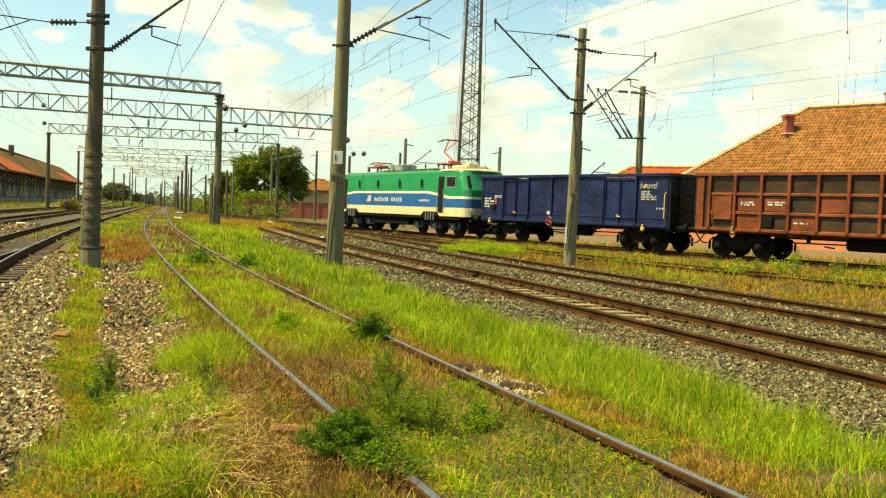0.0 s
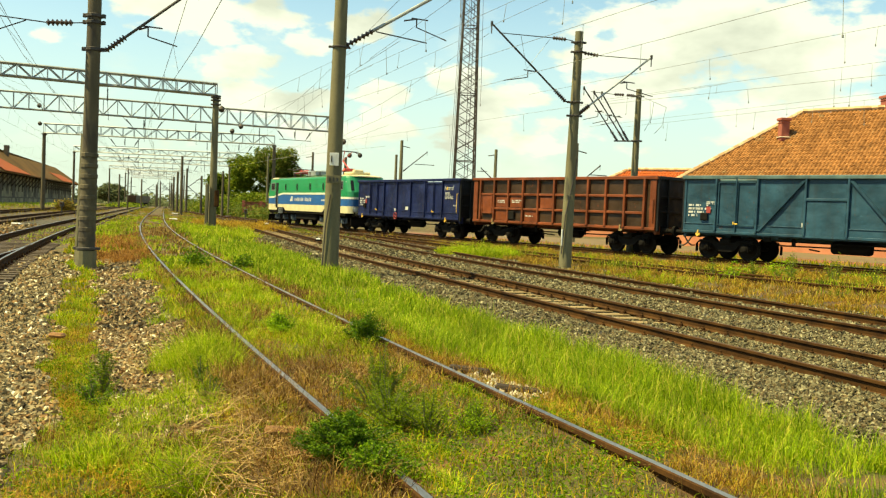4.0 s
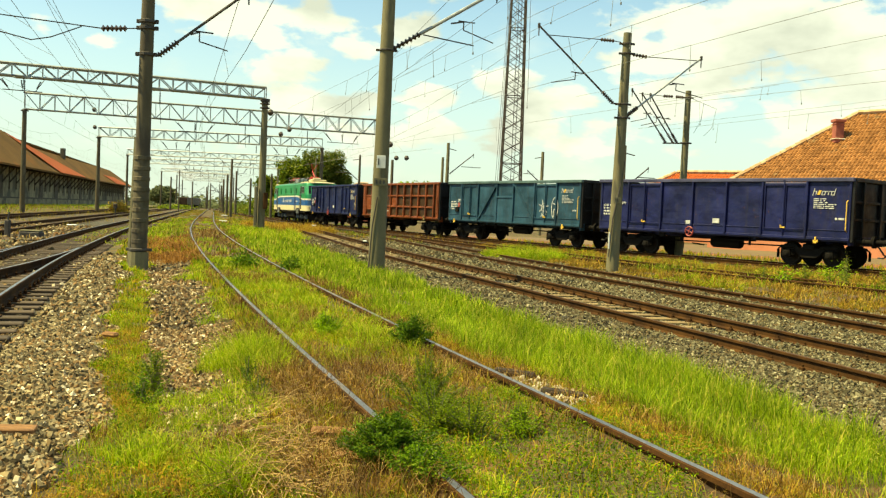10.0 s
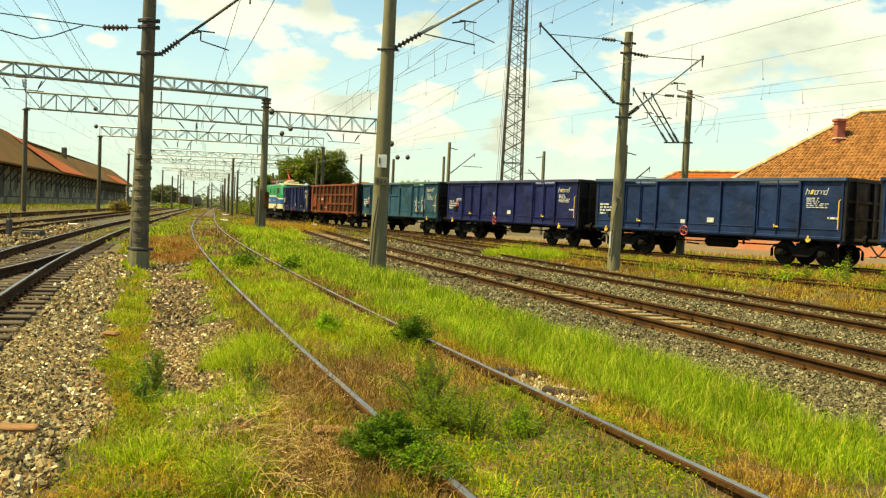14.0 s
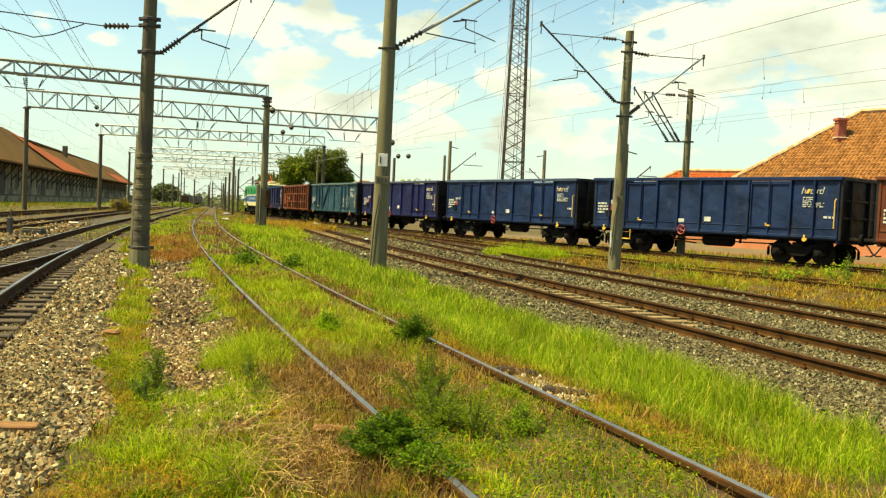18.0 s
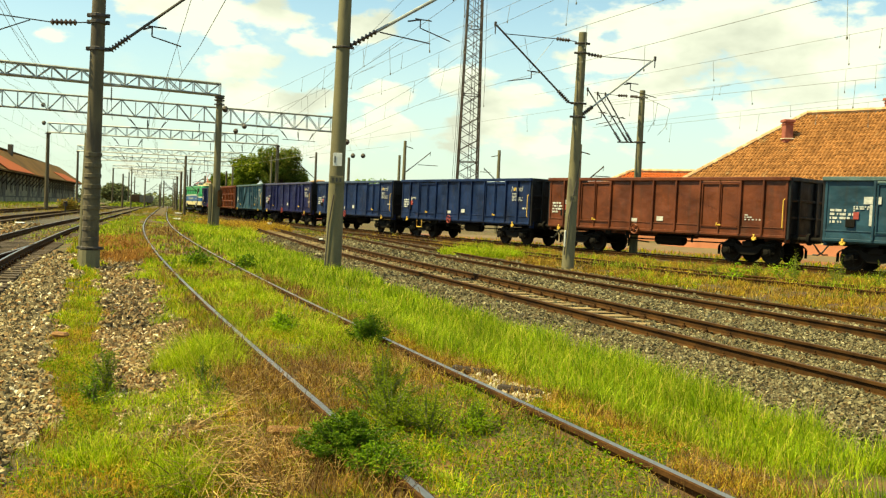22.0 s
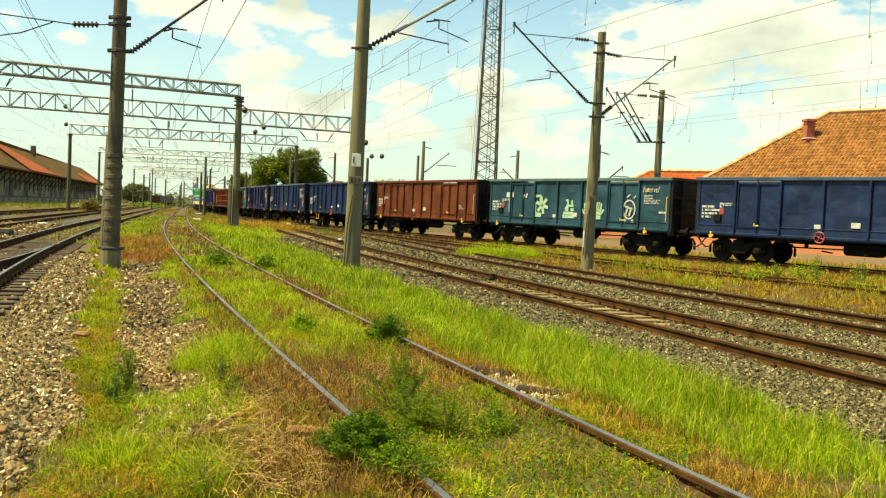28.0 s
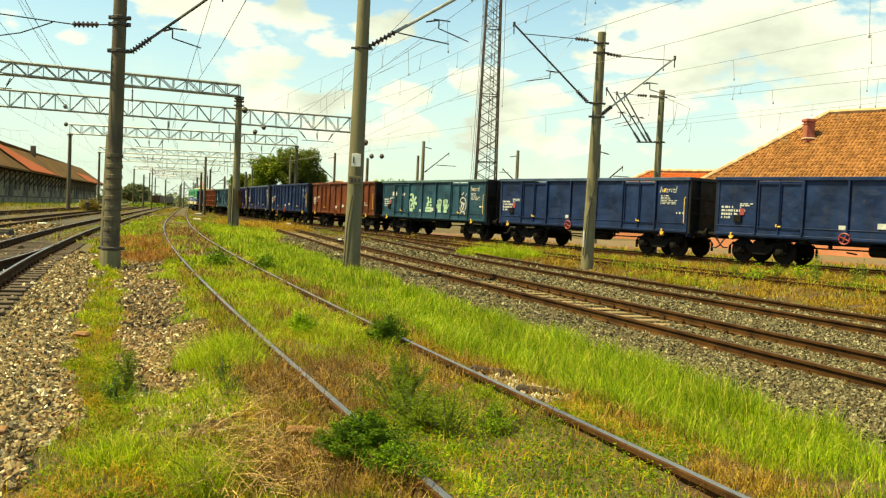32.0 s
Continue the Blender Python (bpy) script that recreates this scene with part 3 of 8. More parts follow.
# ---- laying the tracks ----
wood_sleeper = sleeper_mesh("sleeper", M["sleeper_wood"])
pale_sleeper = sleeper_mesh("sleeper", M["sleeper_pale"])
siding = railway("grass-grown siding with a worn shiny rail head", along(track_a, -12, 330), M["rail_head"], None)
railway("rusty main track on grey ballast with weathered sleepers", along(track_b, -20, 330), M["rail_head_dull"], pale_sleeper, 2, 90, 0.6, low=B_LOW)
railway("rusty track on grey ballast beside the main track", along(track_b2, -20, 98), M["rail_head_dull"], pale_sleeper, 4, 80, 0.6, low=B_LOW, sunk=0.03)
railway("track on dark wooden sleepers in deep stone ballast", along(track_l1, -14, 330), M["rail_head"], wood_sleeper, 2, 100, 0.6)
railway("diverging turnout rails beside the ballasted track", along(track_l1x, -10, 26.5), M["rail_head"], wood_sleeper, 6, 18, 0.62)
railway("dark rusty yard track in yellow weeds", along(track_l2, 0, 330), M["rail_head_dull"], wood_sleeper, 20, 90, 0.65)
railway("distant yard track beside the warehouse", along(track_l3, 8, 330), M["rail_head_dull"], wood_sleeper, 30, 90, 0.65)
railway("track of the goods train in dark oily soil", np.stack([line_x, line_y], 1)[::3], M["rail_head"], wood_sleeper, 10, 110, 0.62)
railway("disused track half buried in dry grass", along(track_e, 4, 56), M["rail_head_dull"], wood_sleeper, 14, 50, 0.65, low=-0.09)

# ---- overhead line: poles, brackets, gantries, wires ----
ACROSS = Vector((0.96, 0.28, 0)).normalized()


def insulator(parent, a, b, n=6, r=0.075):
    """Ribbed insulator rod from a to b."""
    a, b = Vector(a), Vector(b)
    path, rad = [a], [r * 0.42]
    for i in range(n):
        for k, q in ((0.15, 0.45), (0.38, 1.0), (0.62, 1.0), (0.85, 0.45)):
            path.append(a.lerp(b, (i + k) / n))
            rad.append(r * q)
    g = Geo().tube(path + [b], rad + [r * 0.42], 8)
    return part("insulator", g, M["insulator"], parent, "dark ribbed insulator")


def pole_shaft(parent, base, top, r0, r1, mat, lean=0.0, n=14):
    g = Geo()
    b = Vector(base)
    t = Vector((base[0] + lean, base[1], top))
    path = [b.lerp(t, i / 8) for i in range(9)]
    g.tube(path, r0, n, True, r1)
    return part("shaft", g, mat, parent, smooth=True)


def at_height(base, top, lean, z):
    k = (z - base[2]) / (top - base[2])
    return Vector((base[0] + lean * k, base[1], z))


def collar(parent, c, r, hgt=0.09):
    g = Geo()
    g.lathe(c, "z", [(-hgt / 2, r), (-hgt / 2 + 0.015, r + 0.035), (hgt / 2 - 0.015, r + 0.035), (hgt / 2, r)], 12)
    for s in (-1, 1):
        g.box((c[0] + s * (r + 0.06), c[1], c[2]), (0.08, 0.06, hgt), 0.01)
    return part("clamp", g, M["steel_dark"], parent)


def bracket(parent, root, tip, stay=None, steady=None, mat=None, r=0.032, ins=0.55):
    """Inclined tube on an insulator, with an upper stay rod and a steady arm."""
    mat = mat or M["galv"]
    root, tip = Vector(root), Vector(tip)
    d = (tip - root).normalized()
    insulator(parent, root, root + d * ins, 7)
    part("bracket_tube", Geo().tube([root + d * ins, tip], r, 8), mat, parent)
    part("tip_clamp", Geo().box(tip, (0.08, 0.08, 0.16), 0.015).tube([tip, tip + Vector((0, 0, -0.32))], 0.02, 5), M["steel_dark"], parent)
    if stay:
        p, i1, i2, e = [Vector(v) for v in stay]
        insulator(parent, i1, i2, 5, 0.065)
        rods("stay_rod", M["steel_dark"], parent, 0.015, [p, i1], [i2, e])
    if steady:
        s0, s1, s2 = [Vector(v) for v in steady]
        part("steady_arm", Geo().tube([s0, s1], 0.022, 5).tube([s1, s1 + Vector((0, 0, -0.22))], 0.018, 5).tube([s1 + Vector((0, 0, -0.22)), s2], 0.016, 5).tube([s1 + Vector((-0.14, 0, 0.02)), s1 + Vector((0.3, 0.1, 0.0))], 0.018, 5), M["steel_dark"], parent)


def plate(parent, c, w, hgt, mat, label, bars=0):
    g = Geo().box(c, (w, 0.012, hgt), 0.004)
    p = part("number_plate", g, mat, parent, label)
    for i in range(bars):
        part("plate_bar", Geo().box((c[0] - w * 0.28 + i * w * 0.28, c[1] - 0.01, c[2]), (w * 0.13, 0.006, hgt * 0.5)), M["black_bar"], p)
    return p


def P3(base, off, z):
    v = Vector(base) + ACROSS * off
    return Vector((v.x, v.y, z))


# dark banded pole beside the siding
A0, AT, AL = (-6.83, 20.67, -0.3), 7.6, 0.06
pa = thing("catenary_pole", "dark weathered concrete pole with bracket and insulators", "catenary pole", "overhead line poles")
pole_shaft(pa, A0, AT, 0.185, 0.135, M["concrete_dark"], AL)
for i in range(9):
    z = 0.45 + i * 0.24
    c = at_height(A0, AT, AL, z)
    part("band", Geo().lathe(c, "z", [(-0.05, 0.172), (-0.04, 0.192), (0.04, 0.192), (0.05, 0.172)], 14), M["concrete_dark"], pa)
part("footing", Geo().tube([(-6.83, 20.67, -0.35), (-6.83, 20.67, 0.2)], 0.225, 14), M["concrete"], pa)
collar(pa, (-6.82, 20.67, 0.25), 0.2, 0.07)
for z in (4.75, 5.35, 5.5):
    collar(pa, at_height(A0, AT, AL, z), 0.152)
bracket(pa, P3(A0, 0.3, 4.75), P3(A0, 2.3, 6.45), None, (P3(A0, 1.0, 5.30), P3(A0, 1.2, 5.38), P3(A0, 1.85, 5.0)), M["steel_dark"])
part("bracket_foot", Geo().tube([P3(A0, 0.1, 4.75), P3(A0, 0.32, 4.75)], 0.03, 6), M["steel_dark"], pa)
insulator(pa, P3(A0, -0.95, 5.25), P3(A0, -0.4, 5.3), 6)
rods("stay_rod", M["steel_dark"], pa, 0.014, [P3(A0, -0.15, 5.33), P3(A0, -0.4, 5.3)], [P3(A0, -0.95, 5.25), P3(A0, -3.2, 5.35)], [P3(A0, -1.36, 5.25), P3(A0, -2.0, 4.95), P3(A0, -2.4, 4.85), P3(A0, -3.2, 5.0)])
gstay = Geo().tube([P3(A0, 0.05, 7.5), P3(A0, 1.9, 6.6)], 0.012, 5)
part("upper_stay", gstay, M["steel_dark"], pa)
# slim post close behind it
ps = thing("steel_post", "slim pale concrete post behind the dark pole", "post")
part("shaft", Geo().tube([(-7.28, 21.4, -0.3), (-7.2, 21.4, 2.9)], 0.075, 8, True, 0.06), M["concrete"], ps, smooth=True)

# tall pale pole between siding and main line
B0, BT, BL = (-1.47, 23.2, -0.3), 8.0, 0.06
pb = thing("catenary_pole", "tall pale concrete pole with number plates", "catenary pole", "overhead line poles")
pole_shaft(pb, B0, BT, 0.225, 0.155, M["concrete"], BL)
collar(pb, at_height(B0, BT, BL, 5.55), 0.178, 0.06)
bracket(pb, P3(B0, 0.2, 5.6), P3(B0, 3.0, 7.42), None, (P3(B0, 1.75, 6.42), P3(B0, 2.1, 6.5), P3(B0, 2.95, 6.02)), M["galv"], 0.045, 0.85)
part("lower_rod", Geo().tube([P3(B0, 1.0, 6.05), P3(B0, 2.4, 5.9)], 0.018, 5), M["steel_dark"], pb)
plate(pb, (-1.44, 22.975, 2.66), 0.23, 0.33, M["white_enamel"], "white enamel warning plate", 1)
plate(pb, (-1.44, 22.97, 2.14), 0.34, 0.2, M["concrete"], "stencilled number field", 3)
part("cable", Geo().tube([(-1.66, 23.0, -0.2), (-1.6, 22.98, 1.0), (-1.5, 22.97, 1.75)], 0.018, 5), M["steel_dark"], pb)

# pole between double line and the goods line
C0, CT, CL = (6.02, 29.7, -0.3), 7.66, 0.12
pc = thing("catenary_pole", "pale concrete pole with two brackets and insulators", "catenary pole", "overhead line poles")
pole_shaft(pc, C0, CT, 0.21, 0.135, M["concrete"], CL)
for z in (5.3, 4.85, 7.3, 6.98):
    collar(pc, at_height(C0, CT, CL, z), 0.158 if z > 6 else 0.17, 0.07)
bracket(pc, P3(C0, -0.28, 5.31), P3(C0, -3.05, 7.59), (P3(C0, -0.1, 7.34), P3(C0, -0.35, 7.36), P3(C0, -0.85, 7.36), P3(C0, -2.78, 7.32)), (P3(C0, -1.5, 6.2), P3(C0, -1.7, 6.2), P3(C0, -2.54, 5.81)), M["steel_dark"])
bracket(pc, P3(C0, 0.2, 4.9), P3(C0, 2.97, 7.09), (P3(C0, 0.2, 7.0), P3(C0, 0.35, 6.98), P3(C0, 0.9, 6.95), P3(C0, 2.9, 7.0)), (P3(C0, 1.8, 6.1), P3(C0, 2.05, 6.15), P3(C0, 3.1, 5.75)), M["galv"])
rods("bracket_foot", M["steel_dark"], pc, 0.03, [P3(C0, -0.1, 5.31), P3(C0, -0.3, 5.31)], [P3(C0, 0.1, 4.86), P3(C0, 0.24, 4.92)])
part("drop_wire", Geo().tube([P3(C0, -2.0, 7.3), P3(C0, -1.75, 6.25), P3(C0, -0.95, 7.3)], 0.008, 4), M["wire"], pc)
plate(pc, (6.05, 29.5, 2.1), 0.22, 0.2, M["concrete"], "faded number field", 2)
part("cable", Geo().tube([(6.24, 29.62, 3.4), (6.1, 29.52, 2.5), (5.92, 29.5, 1.5), (5.84, 29.52, 0.2)], 0.022, 5), M["steel_dark"], pc)
part("conduit", Geo().box((5.83, 29.47, 0.75), (0.05, 0.05, 0.55), 0.01), M["white_enamel"], pc, "white painted conduit")

# pole in front of the house, three brackets to one side
D0, DT = (11.5, 41.5, -0.3), 7.62
pd = thing("catenary_pole", "concrete pole carrying three parallel brackets", "catenary pole", "overhead line poles")
pole_shaft(pd, D0, DT, 0.2, 0.13, M["concrete"], 0.05)
for z in (5.2, 7.3):
    collar(pd, at_height(D0, DT, 0.05, z), 0.16, 0.07)
for dx, dy, dz in ((-2.86, 0, 7.43), (-2.2, 0.5, 7.36), (-2.05, -0.5, 7.2)):
    tip = P3(D0, dx, dz) + Vector((0, dy, 0))
    bracket(pd, P3(D0, -0.5 - (0.5 if dx < -2.5 else 0.1 * dy), 5.15) + Vector((0, dy * 0.3, 0)), tip, None, (tip + Vector((0.9, 0, -1.0)), tip + Vector((0.7, 0, -1.05)), tip + Vector((0.0, 0, -1.45))), M["steel_dark"])
part("cross_arm", Geo().tube([P3(D0, -1.15, 5.12), P3(D0, 0.35, 5.2)], 0.035, 6), M["steel_dark"], pd)
insulator(pd, P3(D0, -0.6, 7.3), P3(D0, -0.2, 7.3), 4)
insulator(pd, P3(D0, -1.25, 7.28), P3(D0, -0.75, 7.3), 4)
rods("stay_rod", M["steel_dark"], pd, 0.015, [P3(D0, 0.2, 7.3), P3(D0, -0.2, 7.3)], [P3(D0, -1.25, 7.28), P3(D0, -2.5, 7.3)])
rods("loop_wire", M["wire"], pd, 0.012, [P3(D0, 0.2, 7.3), P3(D0, 0.9, 7.1), P3(D0, 0.8, 6.3), P3(D0, 0.45, 5.7)], [P3(D0, 0.9, 7.1), P3(D0, 1.6, 6.9), P3(D0, 1.4, 6.0), P3(D0, 1.0, 5.6)])


def gantry(a, b, bot, hgt, post_a=True, post_b=True, panel=1.55, mat_post="concrete_dark", hang=(), post_r=0.24, label="lattice steel gantry spanning several tracks"):
    """Lattice beam from a to b (x, y) with posts."""
    t = thing("gantry", label, "gantry", "overhead line gantries")
    a, b = Vector((*a, 0)), Vector((*b, 0))
    u = (b - a).normalized()
    w = Vector((-u.y, u.x, 0)) * 0.28
    n = max(2, round((b - a).length / panel))
    for s in (-1, 1):
        for z in (bot, bot + hgt):
            part("chord", Geo().tube([a + w * s + Vector((0, 0, z)), b + w * s + Vector((0, 0, z))], 0.065, 4), M["galv"], t)
    g = Geo()
    for s in (-1, 1):
        for i in range(n + 1):
            p = a.lerp(b, i / n) + w * s
            g.tube([p + Vector((0, 0, bot)), p + Vector((0, 0, bot + hgt))], 0.034, 4)
            if i < n:
                q = a.lerp(b, (i + 1) / n) + w * s
                lo, hi = (bot, bot + hgt) if i % 2 else (bot + hgt, bot)
                g.tube([p + Vector((0, 0, lo)), q + Vector((0, 0, hi))], 0.034, 4)
    for i in range(n + 1):
        p = a.lerp(b, i / n)
        g.tube([p - w + Vector((0, 0, bot)), p + w + Vector((0, 0, bot))], 0.03, 4)
    tagged(part("lattice", g, M["galv"], t), kind="stuff")
    for on, e in ((post_a, a), (post_b, b)):
        if on:
            part("post", Geo().tube([e + Vector((0, 0, -0.3)), e + Vector((0, 0, bot))], post_r, 12, True, post_r * 0.76), M[mat_post], t, smooth=True)
            part("post_head", Geo().box(e + Vector((0, 0, bot - 0.15)), (post_r * 2.1, post_r * 2.1, 0.12), 0.02), M["steel_dark"], t)
    for k in hang:
        p = a.lerp(b, k)
        h = Vector((p.x, p.y, bot))
        part("hanger_clamp", Geo().box(h + Vector((0, 0, -0.06)), (1.3, 0.6, 0.05), 0.01), M["galv"], t)
        insulator(t, h + Vector((0, 0, -0.2)), h + Vector((0, 0, -1.0)), 7, 0.06)
        rods("hanger_rod", M["steel_dark"], t, 0.016, [h, h + Vector((0, 0, -0.2))], [h + Vector((0, 0, -0.95)), h + Vector((0.1, 0, -2.2))])
    return t


def cradle(t, p, u, w=2.2, drop=0.85):
    """Two slanting insulators that carry a cross bar below a beam."""
    p, u = Vector(p), Vector(u)
    for s in (-1, 0, 1):
        a = p + u * (s * w * 0.55)
        b = p + u * (s * w * 0.32 + 0.12) + Vector((0, 0, -drop))
        insulator(t, a.lerp(b, 0.25), a.lerp(b, 0.8), 6, 0.058)
        part("cradle_rod", Geo().tube([a, a.lerp(b, 0.12) + u * (0.14 * (s or 1)), b], 0.022, 4), M["steel_dark"], t)
    part("cradle_bar", Geo().tube([p - u * w * 0.45 + Vector((0, 0, -drop)), p + u * w * 0.55 + Vector((0, 0, -drop))], 0.03, 5), M["steel_dark"], t)


g1 = gantry((-46.5, 45.9), (-11.75, 60.3), 8.6, 0.75, False, True, 0.85, "concrete", hang=(0.55, 0.61, 0.82), post_r=0.265)
G1U = Vector((0.92, 0.39, 0))
cradle(g1, (-25.5, 54.6, 8.6), G1U)
# a second slim steel face on the post of the first gantry
part("post_casing", Geo().box((-12.06, 59.95, 1.25), (0.2, 0.3, 2.9), 0.03), M["concrete"], g1, "slim concrete stub beside the post")
part("relay_box", Geo().box((-11.42, 59.95, 1.75), (0.26, 0.3, 1.1), 0.03), M["rust_rail"], g1, "rust-brown box on the post")
for k, z in enumerate((0.15, 0.3, 0.5)):
    part("collar", Geo().lathe((-11.75, 60.3, 8.55 - 0.28 * k), "z", [(-0.06, 0.2), (-0.04, 0.34), (0.04, 0.34), (0.06, 0.2)], 10), M["steel_dark"], g1)
g2 = gantry((-36.95, 80.0), (-5.2, 90.1), 9.1, 1.45, True, True, 1.25, hang=(0.3, 0.44, 0.58, 0.76))
G2U = Vector((0.953, 0.303, 0))
cradle(g2, (-23.0, 84.5, 9.1), G2U, 3.2, 1.0)
cradle(g2, (-9.6, 88.7, 9.1), G2U, 3.2, 1.1)
g3 = gantry((-39.1, 103.3), (-13.65, 105.65), 8.6, 1.05, True, True, 1.2, hang=(0.4, 0.7))
cradle(g3, (-30.5, 104.1, 8.6), (1, 0.09, 0), 3.0, 1.1)
cradle(g3, (-17.8, 105.3, 8.6), (1, 0.09, 0), 3.0, 1.1)
for i, (xl, xr, ya, z, hh) in enumerate(((-47.75, -23.5, 138, 8.45, 0.8), (-50.85, -27.2, 158, 8.08, 0.8), (-63.05, -46.9, 205, 8.4, 0.7), (-68.5, -53.5, 236, 8.5, 0.8), (-79.5, -64.5, 280, 8.5, 0.8))):
    gt = gantry((xl, ya), (xr, ya), z, hh, True, i > 1, 1.3, hang=(0.3, 0.55, 0.78), post_r=0.2)
    if i < 3:
        cradle(gt, (xl + (xr - xl) * 0.33, ya, z), (1, 0, 0), 3.0, 1.1)
        cradle(gt, (xl + (xr - xl) * 0.66, ya, z), (1, 0, 0), 3.0, 1.1)

# tension weights hanging near the gantries
for (x, y, z), hold in (((-32.3, 84, 9.72), (-32.3, 81.6, 10.4)), ((-35.27, 92, 8.72), (-38.9, 103.2, 9.4)), ((-11.49, 61, 7.78), (-11.75, 60.4, 8.7)), ((-13.73, 78, 7.73), (-14.5, 87.1, 9.1)),
                        ((-13.0, 78, 8.16), (-13.6, 87.4, 9.2)), ((-3.52, 66, 6.36), (-5.1, 89.9, 9.1)), ((-3.66, 80, 6.23), (-5.2, 90.0, 9.0)), ((-2.75, 80, 6.27), (-5.1, 90.1, 9.3))):
    wb = thing("tension_weight", "dark round weight hanging from the overhead wires", "tension weight", "tension weights")
    part("ball", Geo().lathe((x, y, z), "z", [(-0.22, 0.04), (-0.16, 0.15), (0, 0.22), (0.16, 0.15), (0.22, 0.04)], 10), M["steel_dark"], wb, smooth=True)
    part("hanger", Geo().tube([(x, y, z + 0.18), hold], 0.010, 4), M["wire"], wb)


def far_pole(x, y, top, r=0.17, mat="concrete_dark", arm=0.0, lean=0.0, az=None):
    t = thing("catenary_pole", "distant concrete pole of the overhead line", "catenary pole", "distant poles")
    pole_shaft(t, (x, y, -0.3), top, r, r * 0.7, M[mat], lean, 8)
    if arm:
        s = 1 if arm > 0 else -1
        u = ACROSS * s
        a = Vector((x, y, top - 2.9)) + u * 0.2
        bracket(t, a, a + u * abs(arm) * 0.9 + Vector((0, 0, abs(arm) * 0.75)), None, None, M["steel_dark"], 0.045)
        part("steady_arm", Geo().tube([a + u * abs(arm) * 0.45 + Vector((0, 0, 0.75)), a + u * abs(arm) * 1.2 + Vector((0, 0, 0.75))], 0.03, 4), M["steel_dark"], t)
        part("stay_stub", Geo().tube([Vector((x, y, top - 0.5)), Vector((x, y, top - 0.65)) + u * 0.8], 0.04, 4), M["steel_dark"], t)
    return t


# poles beyond the train
far_pole(1.0, 84.0, 8.1, 0.2, "concrete", 2.6)
far_pole(0.55, 86.5, 6.9, 0.17, "concrete")
far_pole(10.0, 84.5, 7.7, 0.2, "concrete", -1.4)
far_pole(-4.3, 86.0, 6.4, 0.18)
far_pole(13.03, 62.0, 6.72, 0.17, "concrete", 1.9)
# rows towards the vanishing point
for x, y, top, r, mt, arm in ((-27.05, 118, 7.45, 0.21, "concrete_dark", 0), (-31.32, 140, 6.7, 0.2, "concrete_dark", 2.2), (-32.71, 140, 6.1, 0.22, "concrete_dark", 0),
                              (-39.25, 165, 6.05, 0.24, "concrete_dark", -2.4), (-51.64, 215, 5.95, 0.26, "concrete_dark", 2.4), (-25.95, 125, 5.2, 0.18, "concrete_dark", -2.0),
                              (-20.66, 112, 5.5, 0.17, "concrete_dark", 0), (-50.43, 170, 6.2, 0.2, "concrete_dark", 2.2), (-43.11, 150, 6.8, 0.12, "concrete_dark", 0),
                              (-51.78, 190, 6.0, 0.2, "concrete_dark", 2.4), (-61.57, 240, 5.9, 0.22, "concrete_dark", -2.4), (-57.5, 228, 6.6, 0.2, "concrete_dark", 2.4),
                              (-74.0, 290, 7.6, 0.2, "concrete_dark", 2.8), (-69.0, 285, 7.8, 0.2, "concrete_dark", -2.8)):
    far_pole(x, y, top, r, mt, arm)
far_pole(-16.0, 118, 8.0, 0.16, "concrete")
far_pole(-8.9, 103, 7.8, 0.17, "concrete_dark", -2.2)
far_pole(-21.5, 121, 6.5, 0.16, "concrete")


# ---- overhead wires ----
def line_wires(label, f, supports, zc=5.75, zm=7.1, near_z=None, dx=0.0, dxm=None, near_m=None):
    dxm = dx if dxm is None else dxm
    t = thing("overhead_wire", label, "overhead wire", "overhead wires")
    gm, gc, gd = Geo(), Geo(), Geo()
    pm, pc_ = [], []
    for i in range(len(supports) - 1):
        y0, y1 = supports[i], supports[i + 1]
        for j in range(9):
            k = j / 8
            y = y0 + (y1 - y0) * k
            if j == 8 and i < len(supports) - 2:
                continue
            dz = 0.0 if near_z is None else near_z * math.exp(-((y - 21) / 26) ** 2)
            zig = (0.22 if i % 2 else -0.22) * (1 - 2 * k)
            x = float(f(y))
            dm = dz if near_m is None else near_m * math.exp(-((y - 21) / 26) ** 2)
            pm.append((x + dxm, y, zm + dm - 0.8 * 4 * k * (1 - k)))
            pc_.append((x + dx + zig, y, zc + dz))
            if 0 < j < 8:
                gd.tube([pm[-1], pc_[-1]], 0.006, 3, False)
    part("messenger_wire", gm.tube(pm, 0.0075, 4), M["wire"], t)
    part("contact_wire", gc.tube(pc_, 0.0075, 4), M["wire"], t)
    tagged(part("dropper_set", gd, M["wire"], t), kind="stuff")


line_wires("contact and messenger wire over the siding", track_a, (-26, 21, 57.5, 87, 104.5, 138, 158, 196, 232, 275), near_z=-0.75, dx=-0.35, dxm=-0.35, near_m=-1.0)
line_wires("contact and messenger wire over the main track", wire_b, (24, 62, 89, 105.5, 138, 158, 196, 232), zc=5.95, zm=7.35)
line_wires("contact and messenger wire over the second track", wire_b2, (29, 66, 87), zc=5.8, zm=7.3)
line_wires("contact and messenger wire over the ballasted track", track_l1, (-30, 19, 54.5, 83, 104, 138, 158, 196, 232), dx=0.3, dxm=-0.28)
line_wires("contact and messenger wire over the turnout", track_l1, (-30, 19, 54.5), dx=-0.65, dxm=-2.2)
line_wires("contact and messenger wire over the yard track", track_l2, (-10, 20, 52, 81, 104, 138, 158, 196, 232), zc=5.8)
line_wires("contact and messenger wire over the far yard track", track_l3, (0, 22, 50, 80, 103, 138, 158, 196), zc=5.8)
